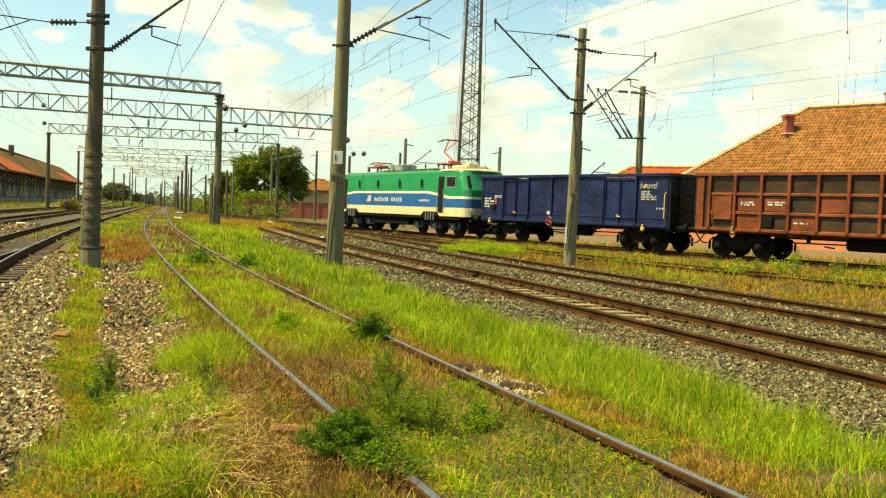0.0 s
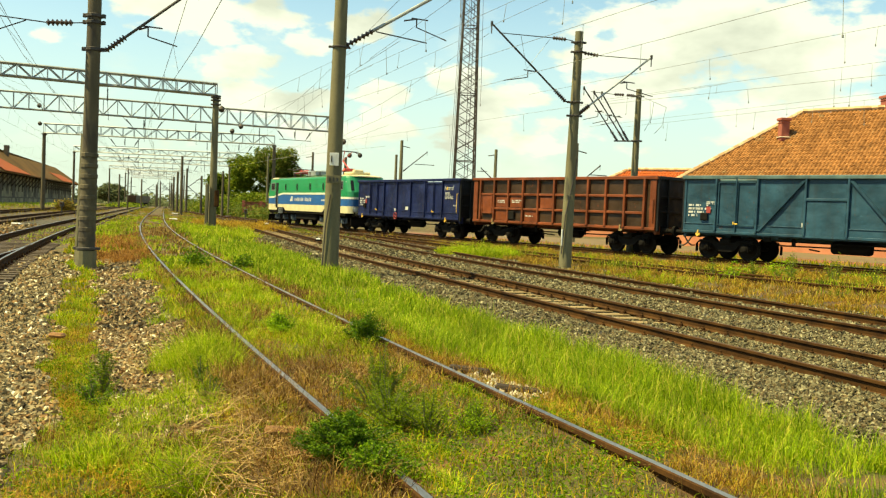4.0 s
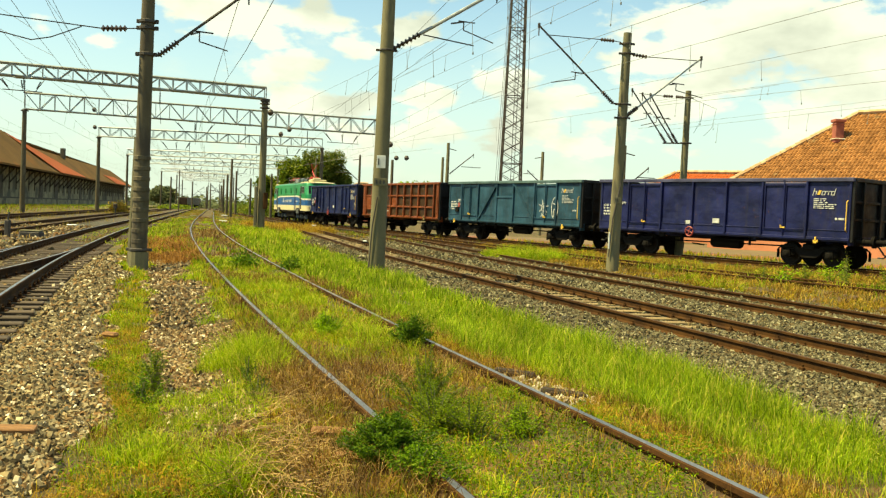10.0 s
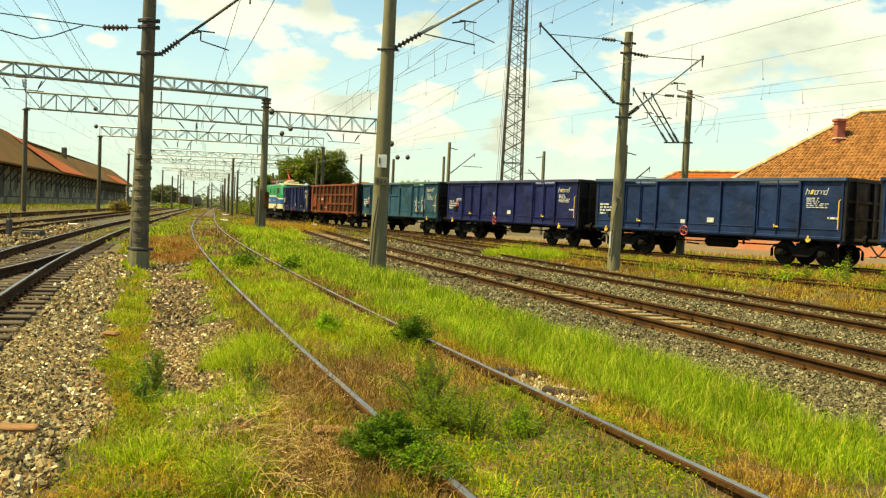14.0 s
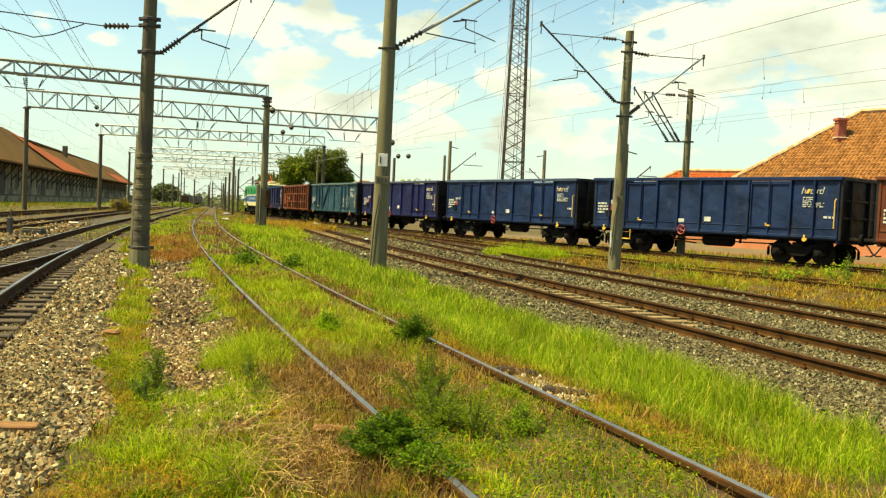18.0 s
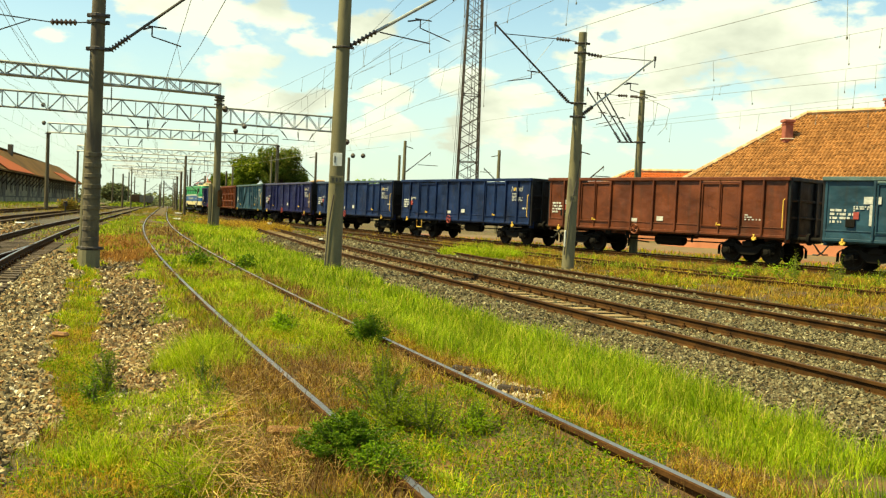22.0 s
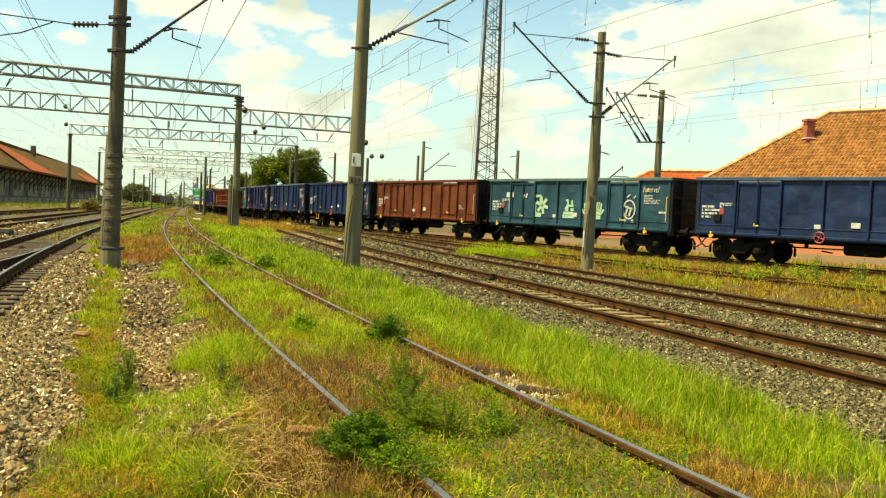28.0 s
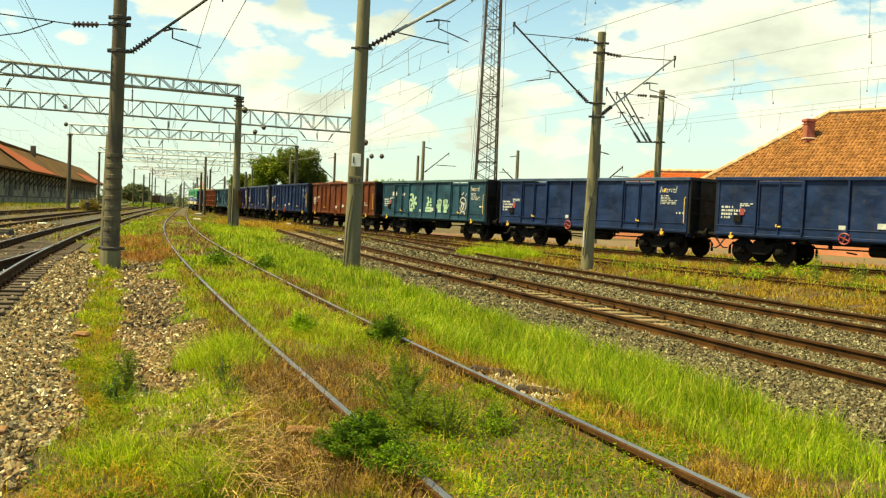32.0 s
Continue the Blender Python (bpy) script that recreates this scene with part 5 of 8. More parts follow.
def ribbed_wagon():
    """Oxide-red wagon with a grid of outer ribs."""
    w = thing("goods_wagon", "rust-red open goods wagon with a grid of ribs", "goods wagon", "wagons of the goods train")
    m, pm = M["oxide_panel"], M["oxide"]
    wagon_shell(w, pm, Z1, pm, pm)
    xs = [HL - 0.62] + [HL - 0.62 - 1.135 * (i + 1) for i in range(10)]
    for s in (1, -1):
        y = s * YS
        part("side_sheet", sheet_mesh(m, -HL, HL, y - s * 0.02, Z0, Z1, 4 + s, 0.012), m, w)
        for x in xs:
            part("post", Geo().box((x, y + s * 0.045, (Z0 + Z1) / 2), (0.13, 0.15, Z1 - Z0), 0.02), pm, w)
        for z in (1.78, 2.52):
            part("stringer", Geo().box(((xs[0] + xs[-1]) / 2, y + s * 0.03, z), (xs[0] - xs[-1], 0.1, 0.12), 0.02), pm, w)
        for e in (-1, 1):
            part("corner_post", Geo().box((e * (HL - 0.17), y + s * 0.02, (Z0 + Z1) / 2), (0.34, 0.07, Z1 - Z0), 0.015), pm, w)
        part("bottom_rail", Geo().box((0, y + s * 0.035, Z0 - 0.02), (LEN, 0.08, 0.12), 0.015), pm, w)
        d = part("door", Geo().box((xs[0] - 0.58, y + s * 0.05, 2.02), (0.86, 0.07, 1.05), 0.02), pm, w, "small rust-red side door")
        part("door_frame", Geo().box((xs[0] - 0.58, y + s * 0.09, 2.5), (0.9, 0.04, 0.07), 0.01).box((xs[0] - 0.58, y + s * 0.09, 1.53), (0.9, 0.04, 0.07), 0.01)
             .box((xs[0] - 0.17, y + s * 0.09, 2.02), (0.06, 0.04, 1.0), 0.01).box((xs[0] - 0.99, y + s * 0.09, 2.02), (0.06, 0.04, 1.0), 0.01).tube([(xs[0] - 0.2, y + s * 0.12, 1.35), (xs[0] - 0.2, y + s * 0.12, 1.75)], 0.02, 5), pm, d)
        for i, k, wd in ((1, 0, 0.9), (2, 0, 0.9), (1, 1, 0.9), (3, 1, 0.9), (4, 0, 0.9)):
            if s > 0:
                z = 2.15 if k == 0 else 1.45
                part("patch_plate", Geo().box((xs[i] - 0.57, YS + 0.008, z), (wd, 0.012, 0.56), 0.004), M["oxide"], w, "bright red patch of fresh paint")
    bars(w, xs[1] - 0.25, 2.2, (0.6, 0.6), 0.06, 0.03, 3)
    bars(w, xs[2] - 0.25, 2.22, (0.7, 0.6), 0.06, 0.03, 4)
    bars(w, xs[3] - 0.2, 1.45, (0.6,), 0.06, 0.03, 5)
    part("data_box", Geo().box((xs[2] - 0.3, 1.42, 1.45), (0.42, 0.08, 0.42), 0.02), M["bogie"], w, "black document frame")
    for x in (HL - 1.75, -HL + 1.9):
        h = part("lashing_hook", RUSTY_HOOK, None, w)
        h.matrix_basis = pose(x, 1.45, 0.97)
    part("handrail", Geo().tube([(-HL + 0.1, 1.4, 2.4), (-HL + 0.1, 1.46, 2.35), (-HL + 0.1, 1.46, 1.4), (-HL + 0.1, 1.4, 1.35)], 0.02, 6), M["oxide"], w)
    TRAIN.append(w)
    return w


def graffito(w, shapes, mat, label, y=1.385):
    """Sprayed figure of plain slanting strokes: (x, z, dx, dz, width)."""
    g = Geo()
    for x, z, dx, dz, wd in shapes:
        d = Vector((dx, 0, dz)).normalized()
        nrm = Vector((-d.z, 0, d.x)) * wd / 2
        a, b = Vector((x, y, z)), Vector((x + dx, y, z + dz))
        g.prism([a - nrm, a + nrm, b + nrm, b - nrm], (0, 0, 0), (0, 0.005, 0))
    tagged(part("graffito", g, mat, w, label), kind="stuff")


open_wagon("deep blue weathered open goods wagon, paint scuffed", "navy", STD, 11, wheel=HANDWHEEL)
ribbed_wagon()
w3 = open_wagon("teal open goods wagon with diagonal braces and white graffiti", "teal", DIAG, 23, top="dusty_teal", diagonals=True)
def ring(cx, cz, rx, rz, w, n=14):
    """Closed sprayed outline as short strokes."""
    p = [(cx + rx * math.cos(2 * math.pi * k / n), cz + rz * math.sin(2 * math.pi * k / n)) for k in range(n + 1)]
    return [(a[0], a[1], b[0] - a[0], b[1] - a[1], w) for a, b in zip(p, p[1:])]


def burst(cx, cz, r, w, n=6, turn=0.3):
    return [(cx, cz, r * math.cos(turn + 2 * math.pi * k / n), r * math.sin(turn + 2 * math.pi * k / n), w) for k in range(n)]


graffito(w3, burst(-3.3, 2.0, 0.42, 0.04, 7) + ring(-3.3, 1.98, 0.2, 0.22, 0.035, 10) + [(-3.05, 1.5, -0.5, 0.12, 0.04), (-3.1, 1.65, -0.4, -0.2, 0.04)], M["marking"], "white sprayed star figure")
graffito(w3, ring(-4.25, 1.95, 0.27, 0.55, 0.045) + [(-4.1, 1.7, -0.28, 0.35, 0.04), (-4.38, 1.6, 0.1, 0.6, 0.035), (-4.1, 2.2, -0.3, -0.1, 0.04), (-4.2, 1.5, 0.02, 0.4, 0.04)], M["marking"], "white sprayed oval scribble")
open_wagon("violet-blue open goods wagon with faded panels", "purple", STD, 31, top="dusty_violet", wheel=HANDWHEEL)
open_wagon("blue open goods wagon with dented side sheets", "blue", STD, 41, top="dusty_blue", wheel=HANDWHEEL)
w6 = open_wagon("blue open goods wagon with red brake handwheel", "blue", BRN, 52, wheel=HANDWHEEL)
part("step", Geo().tube([(4.5, 1.36, 1.0), (4.5, 1.36, 0.55), (3.95, 1.36, 0.55), (3.95, 1.36, 1.0)], 0.028, 6).box((4.22, 1.36, 0.56), (0.5, 0.12, 0.05), 0.01), M["yellow"], w6, "yellow shunter's step")
w7 = open_wagon("rust-brown open goods wagon with narrow end panels", "brown", BRN, 61, wheel=HANDWHEEL_RUSTY, brand=False)
bars(w7, -HL + 1.8, 1.9, (0.25, 0.3, 0.7), 0.05, 0.04, 71)
w8 = open_wagon("teal open goods wagon covered in pale green graffiti", "teal_dark", STD, 73, top="dusty_teal")
graffito(w8, [(2.55, 1.45, 0.0, 0.75, 0.2), (2.5, 1.55, -0.45, 0.0, 0.22), (2.5, 2.5, -0.4, 0.02, 0.12), (2.15, 2.5, 0.0, -0.3, 0.12)] + burst(2.0, 2.05, 0.46, 0.17, 6), M["graffiti"], "pale green sprayed block with a burst")
graffito(w8, [(0.45, 1.52, -0.82, 0.0, 0.2), (0.4, 1.68, -0.7, 0.0, 0.16), (0.3, 1.9, -0.25, 0.0, 0.2), (-0.1, 1.85, -0.22, 0.02, 0.14), (0.2, 2.05, -0.5, 0.0, 0.1), (0.1, 2.05, 0.0, 0.3, 0.1), (-0.2, 2.1, 0.0, 0.22, 0.12), (0.25, 2.3, -0.16, 0.04, 0.1)], M["graffiti"], "pale green sprayed stack of blocks")


def mitten(cx, flip):
    """Sprayed hand-like block: palm, four short strokes up and one aside."""
    return [(cx, 1.45, 0.0, 0.42, 0.36), (cx, 1.8, 0.0, 0.16, 0.46)] + [(cx - 0.18 + 0.12 * k, 1.92, 0.02 * (k - 1.5), 0.36 - 0.05 * abs(k - 1.4), 0.095) for k in range(4)] + [(cx + flip * 0.2, 1.68, flip * 0.18, 0.24, 0.1)]


graffito(w8, mitten(-1.28, 1), M["graffiti"], "pale green sprayed mitten shape")
graffito(w8, mitten(-1.98, -1), M["graffiti"], "pale green sprayed mitten shape")
graffito(w8, [(-1.38 - 0.7 * i + 0.12 * k, 1.95, 0.0, 0.2, 0.02) for i in range(2) for k in range(3)] + [(-1.42 - 0.7 * i, 1.62, 0.3, 0.06, 0.02) for i in range(2)] + [(0.3, 1.6, -0.5, 0.0, 0.02), (0.1, 1.78, -0.3, 0.0, 0.02), (1.9, 2.0, 0.2, 0.2, 0.02)], M["black_bar"], "dark outlines inside the sprayed shapes", 1.392)
graffito(w8, ring(-3.95, 1.95, 0.36, 0.42, 0.07) + [(-3.72, 1.5, 0.05, -0.2, 0.14), (-4.15, 1.5, -0.05, -0.2, 0.14), (-3.7, 1.6, -0.2, 0.5, 0.09), (-3.95, 1.65, -0.15, 0.4, 0.1), (-3.7, 2.1, -0.45, -0.15, 0.08), (-3.8, 2.5, -0.2, 0.14, 0.06), (-4.2, 2.45, -0.12, 0.14, 0.05), (-3.6, 1.75, -0.2, -0.1, 0.12)], M["marking"], "white sprayed rounded scribble")
graffito(w8, [(3.55, 2.35, -0.1, 0.22, 0.1), (3.3, 2.4, -0.1, 0.22, 0.1), (4.9, 2.55, -0.6, 0.0, 0.26), (4.55, 2.4, 0, -0.75, 0.26)], M["marking"], "white sprayed strokes")
open_wagon("blue open goods wagon, clean upper panels", "blue", STD, 83, top="dusty_blue", wheel=HANDWHEEL)
open_wagon("blue open goods wagon with pale markings", "blue", STD, 97, wheel=HANDWHEEL)


# ---- electric locomotive ----
M["loco_green"] = material("loco_green", (0.005, 0.18, 0.062), (0.010, 0.24, 0.088), 0.4, 0, 1.2, 30, 0.05, coat=0.2)
M["loco_roof"] = material("loco_roof", (0.025, 0.07, 0.03), (0.06, 0.12, 0.05), 0.7, 0, 2, 30, 0.2)
M["loco_blue"] = material("loco_blue", (0.01, 0.075, 0.24), (0.016, 0.11, 0.33), 0.4, 0, 1.2, 30, 0.05, coat=0.2)
M["loco_white"] = material("loco_white", (0.55, 0.53, 0.42), (0.70, 0.67, 0.55), 0.45, 0, 1.5, 30, 0.05, coat=0.2)
M["loco_cream"] = material("loco_cream", (0.46, 0.40, 0.22), (0.60, 0.54, 0.33), 0.5, 0, 1.5, 30, 0.1, c3=(0.36, 0.28, 0.17), patch=0.68)
M["dark_glass"] = material("dark_glass", (0.010, 0.012, 0.013), (0.018, 0.020, 0.022), 0.25, 0, 2, 20, 0, spec=0.25)
M["gear_grey"] = material("gear_grey", (0.030, 0.042, 0.055), (0.085, 0.105, 0.125), 0.75, 0, 4, 40, 0.3, spec=0.2)
M["panto_red"] = material("panto_red", (0.42, 0.05, 0.04), (0.55, 0.09, 0.06), 0.5, 0, 5, 40, 0.1)
M["lamp_glass"] = material("lamp_glass", (0.6, 0.6, 0.55), (0.8, 0.8, 0.75), 0.15, 0, 5, 40, 0, coat=0.6)


def outline(half_len, half_w, nose, n_corner=5):
    """Plan outline of the body with tapered, rounded ends; counterclockwise."""
    pts = []
    for sx, sy in ((1, 1), (-1, 1), (-1, -1), (1, -1)):
        # from the nose's flat to the side
        seq = [(half_len - nose * (k / n_corner) ** 1.6, half_w * 0.62 + (half_w * 0.38) * math.sin(math.pi / 2 * k / n_corner)) for k in range(n_corner + 1)]
        seq = [(sx * x, sy * y) for x, y in seq]
        if (sx, sy) in ((-1, 1), (1, -1)):
            seq = seq[::-1]
        pts += seq
    # order: start front-left nose, run back along the left side, round the rear, forward on the right
    return pts


def loft(levels, n_side=14):
    """levels: (half length, half width, nose, z function). Side runs are subdivided so that z may follow x."""
    g = Geo()
    rings = []
    for hl, hw, nose, zf in levels:
        o = outline(hl, hw, nose)
        ring = []
        m = len(o)
        for i in range(m):
            p, q = o[i], o[(i + 1) % m]
            k = n_side if abs(p[0] - q[0]) > 5 else 1
            for j in range(k):
                x, y = p[0] + (q[0] - p[0]) * j / k, p[1] + (q[1] - p[1]) * j / k
                ring.append((x, y, zf(x)))
        rings.append(ring)
    n = len(rings[0])
    for r in rings:
        g.v.extend(r)
    for a in range(len(rings) - 1):
        for i in range(n):
            j = (i + 1) % n
            g.face(a * n + i, a * n + j, a * n + n + j, a * n + n + i)
    g.face(*[(len(rings) - 1) * n + i for i in range(n)])
    g.face(*[i for i in range(n - 1, -1, -1)])
    return g


def locomotive():
    w = thing("locomotive", "green, blue and cream electric locomotive with red pantographs", "locomotive")
    hl, hw = 9.25, 1.49
    dip = lambda z: (lambda x: z - 0.30 * min(1, max(0, (abs(x) - 5.9) / 0.9)))
    flat = lambda z: (lambda x: z)
    part("lower_body", loft([(hl, hw, 0.5, flat(1.12)), (hl, hw, 0.5, flat(1.62))]), M["loco_cream"], w, "cream lower body side")
    part("blue_band", loft([(hl, hw, 0.5, flat(1.62)), (hl, hw, 0.5, dip(2.42))]), M["loco_blue"], w, "blue body band")
    part("white_stripe", loft([(hl + 0.01, hw + 0.008, 0.5, dip(2.42)), (hl, hw + 0.008, 0.5, dip(2.56))]), M["loco_white"], w, "white stripe")
    part("green_body", loft([(hl, hw, 0.5, dip(2.56)), (hl - 0.02, hw, 0.5, flat(2.62)), (hl - 0.45, hw - 0.02, 0.45, flat(3.62)), (hl - 0.5, hw - 0.05, 0.45, flat(3.72))]), M["loco_green"], w, "green upper body")
    part("roof", loft([(6.3, hw - 0.05, 0.1, flat(3.72)), (6.28, hw - 0.12, 0.1, flat(3.80)), (6.25, hw - 0.75, 0.1, flat(3.86))]), M["loco_roof"], w, "dusty green roof")
    for s in (-1, 1):
        g = Geo()
        ring = []
        for k, (z, sc) in enumerate(((3.70, 0.99), (3.77, 0.99), (3.83, 0.9), (3.86, 0.5))):
            ring.append([(s * (6.3 + xx * (2.62 if sc > 0.9 else 2.3 + 0.2 * sc)), yy * (hw + 0.02) * sc, z) for xx, yy in ((0, -1), (0.6, -1), (0.86, -0.85), (1.0, -0.5), (1.0, 0.5), (0.86, 0.85), (0.6, 1), (0, 1))])
        for r in ring:
            g.v.extend(r)
        for a in range(3):
            for i in range(8):
                j = (i + 1) % 8
                g.face(a * 8 + i, a * 8 + j, a * 8 + 8 + j, a * 8 + 8 + i)
        g.face(*range(24, 32))
        part("cab_roof", g, M["loco_cream"], w, "cream cab roof")
        for y in (-0.68, 0.68):
            g = Geo()
            xb, xt = hl - 0.12, hl - 0.42
            g.prism([(s * xb, y - 0.58, 2.72), (s * xb, y + 0.58, 2.72), (s * xt, y + 0.55, 3.42), (s * xt, y - 0.55, 3.42)], (0, 0, 0), (s * 0.03, 0, 0.01))
            part("windscreen", g, M["dark_glass"], w, "dark cab windscreen")
        for y in (-0.98, 0.98):
            h = part("headlight", Geo().lathe((s * (hl - 0.02), y, 1.42), "x", [(-0.1 * s, 0.17), (0.05 * s, 0.17), (0.08 * s, 0.13), (0.085 * s, 0.02)], 14), M["lamp_glass"], w, "round headlight", True)
            part("lamp_rim", Geo().lathe((s * (hl + 0.02), y, 1.42), "x", [(-0.06 * s, 0.2), (0.03 * s, 0.2), (0.03 * s, 0.16), (-0.06 * s, 0.16)], 14), M["galv"], h)
        part("front_emblem", Geo().prism([(s * (hl + 0.012), 0.5, 2.05), (s * (hl + 0.012), -0.5, 2.05), (s * (hl + 0.012), -0.3, 1.85), (s * (hl + 0.012), 0.3, 1.85)], (0, 0, 0), (s * 0.01, 0, 0)), M["marking"], w, "white wing-shaped emblem")
        part("snow_plough", Geo().prism([(s * (hl + 0.1), -1.3, 0.2), (s * (hl + 0.3), 0, 0.2), (s * (hl + 0.1), 1.3, 0.2), (s * (hl + 0.05), 1.3, 0.75), (s * (hl + 0.1), 0, 0.75), (s * (hl + 0.05), -1.3, 0.75)], (0, 0, 0), (-s * 0.06, 0, 0)), M["bogie"], w)
        for sy in (-1, 1):
            y = sy * (hw + 0.004)
            d = part("cab_door", Geo().box((s * 6.55, y - sy * 0.02, 2.35), (0.62, 0.05, 2.1), 0.01), M["dark_glass"], w, "dark open cab door")
            part("door_rail", Geo().tube([(s * 6.18, y + sy * 0.05, 1.35), (s * 6.18, y + sy * 0.05, 2.7)], 0.018, 5).tube([(s * 6.92, y + sy * 0.05, 1.35), (s * 6.92, y + sy * 0.05, 2.7)], 0.018, 5), M["galv"], d)
            cw = part("cab_window", Geo().box((s * 7.65, y - sy * 0.016, 3.08), (0.95, 0.05, 0.56), 0.03), M["dark_glass"], w, "dark cab side window")
            part("window_frame", Geo().box((s * 7.65, y, 3.38), (1.05, 0.03, 0.05)).box((s * 7.65, y, 2.78), (1.05, 0.03, 0.05)).box((s * 7.15, y, 3.08), (0.05, 0.03, 0.6)).box((s * 8.15, y, 3.08), (0.05, 0.03, 0.6)), M["galv"], cw)
            part("quarter_light", Geo().box((s * 8.47, y - sy * 0.06, 3.05), (0.3, 0.05, 0.6), 0.02), M["lamp_glass"], w, "pale corner window")
    for sy in (-1, 1):
        for x in (-4.3, -1.5, 1.5, 4.3):
            p = part("porthole", Geo().prism([(x + 0.17 * math.cos(k * math.pi / 9), sy * (hw - 0.01), 3.02 + 0.29 * math.sin(k * math.pi / 9)) for k in range(18)], (0, 0, 0), (0, sy * 0.02, 0)), M["dark_glass"], w, "round dark porthole")
            part("porthole_ring", Geo().tube([(x + 0.19 * math.cos(k * math.pi / 10), sy * (hw + 0.012), 3.02 + 0.31 * math.sin(k * math.pi / 10)) for k in range(21)], 0.02, 5, False), M["loco_green"], p)
        g = Geo()
        for k in range(13):
            if k == 7:
                continue
            ww, hh = 0.17, (0.26, 0.2, 0.28)[k % 3]
            x = 1.9 - k * 0.3
            g.box((x * sy, sy * (hw + 0.008), 1.9 + hh / 2), (ww, 0.008, hh))
        tagged(part("brand_bars", g, M["marking"], w, "row of white plain bars"), kind="stuff")
        part("brand_shape", Geo().prism([(sy * 2.5, sy * (hw + 0.004), 1.88), (sy * 3.2, sy * (hw + 0.004), 1.88), (sy * 2.8, sy * (hw + 0.004), 2.28), (sy * 2.5, sy * (hw + 0.004), 2.28)], (0, 0, 0), (0, sy * 0.008, 0)), M["marking"], w, "white slanting mark")
        bars(w, -4.0, 2.0, (1.3,), 0.12, 0.02, 9, y=sy * (hw + 0.006), name="number_bars", label="small white number bars")
        part("skirt", Geo().box((0, sy * 1.4, 1.03), (17.2, 0.08, 0.16), 0.01), M["bogie"], w)
        for x in (-5.4, 5.4):
            part("bogie_guard", Geo().prism([(x - 1.1, sy * (hw + 0.01), 1.12), (x - 0.75, sy * (hw + 0.01), 1.36), (x + 0.75, sy * (hw + 0.01), 1.36), (x + 1.1, sy * (hw + 0.01), 1.12)], (0, 0, 0), (0, sy * 0.02, 0)), M["bogie"], w, "black louvred cover")
            for k in range(4):
                part("damper", Geo().tube([(x - 0.45 + 0.3 * k, sy * (hw + 0.05), 0.85), (x - 0.45 + 0.3 * k, sy * (hw + 0.05), 1.3)], 0.035, 6), M["galv"], w)
    for xb in (-5.4, 5.4):
        b = part("bogie", Geo().box((0, 0, 0.72), (4.6, 1.7, 0.26), 0.04).box((0, 1.0, 0.66), (5.2, 0.16, 0.3), 0.03).box((0, -1.0, 0.66), (5.2, 0.16, 0.3), 0.03), M["bogie"], w, "black three-axle bogie")
        b.matrix_basis = pose(xb, 0, 0)
        for x in (-2.1, 0, 2.1):
            for sy in (-1, 1):
                part("axle_box", Geo().box((x, sy * 1.05, 0.55), (0.42, 0.26, 0.4), 0.04).lathe((x, sy * 1.18, 0.55), "y", [(0, 0.14), (sy * 0.06, 0.12), (sy * 0.065, 0.02)], 12), M["gear_grey"], b, "blue-grey axle box")
                for e in (-0.5, 0.5):
                    part("spring", Geo().lathe((x + e, sy * 1.05, 0.6), "z", [(-0.2, 0.08), (-0.1, 0.1), (0, 0.08), (0.1, 0.1), (0.2, 0.08)], 10), M["gear_grey"], b)
            ws = part("wheelset", WHEELSET_L, None, b)
            ws.matrix_basis = pose(x, 0, 0.6)
            WHEELS.append((ws, x, 0.6, xb + x))
        for sy in (-1, 1):
            part("brake_pipe", Geo().tube([(-2.5, sy * 1.12, 0.9), (2.5, sy * 1.12, 0.9)], 0.03, 5), M["bogie"], b)
    part("transformer", Geo().box((0, 0, 0.78), (4.6, 2.5, 0.62), 0.06), M["bogie"], w, "black underfloor transformer case")
    ends(w, hl - 0.02)
    # roof gear
    for x in (-3.6, -2.0, 0.2, 2.4):
        part("roof_box", Geo().box((x, 0.1, 3.93), (0.75, 0.9, 0.13), 0.03), M["loco_roof"], w)
    for x in (-5.2, -3.0, -1.0, 1.2, 3.4, 5.0):
        insulator(w, (x, 0.55, 3.9), (x, 0.55, 4.25), 4, 0.07)
    part("resistor_box", Geo().box((0.9, 0.0, 4.12), (1.7, 1.1, 0.42), 0.04), M["galv"], w, "pale grey roof resistor box")
    part("roof_bar", Geo().tube([(-5.4, 0.55, 4.28), (5.2, 0.55, 4.28)], 0.025, 5), M["galv"], w)
    part("roof_cooler", Geo().box((-7.3, 0.1, 3.98), (1.6, 1.4, 0.2), 0.06).box((-7.9, 0.3, 4.08), (0.4, 0.7, 0.3), 0.05), M["loco_cream"], w, "cream roof equipment box")
    for x, up in ((4.4, False), (-5.0, True)):
        p = part("pantograph", Geo().box((x, 0, 4.22), (1.5, 1.0, 0.07), 0.01).box((x - 0.5, 0, 4.32), (0.3, 0.8, 0.16), 0.02), M["panto_red"], w, "red pantograph, " + ("raised" if up else "folded"))
        for dx, dy in ((-0.6, -0.45), (-0.6, 0.45), (0.6, -0.45), (0.6, 0.45)):
            insulator(p, (x + dx, dy, 3.9), (x + dx, dy, 4.2), 3, 0.07)
        k0, k1, k2 = ((x - 0.5, 0, 4.35), (x + 0.75, 0, 5.0), (x - 0.25, 0, 5.62)) if up else ((x - 0.5, 0, 4.35), (x + 0.8, 0, 4.42), (x - 0.5, 0, 4.5))
        part("lower_arm", Geo().tube([k0, k1], 0.05, 6), M["panto_red"], p)
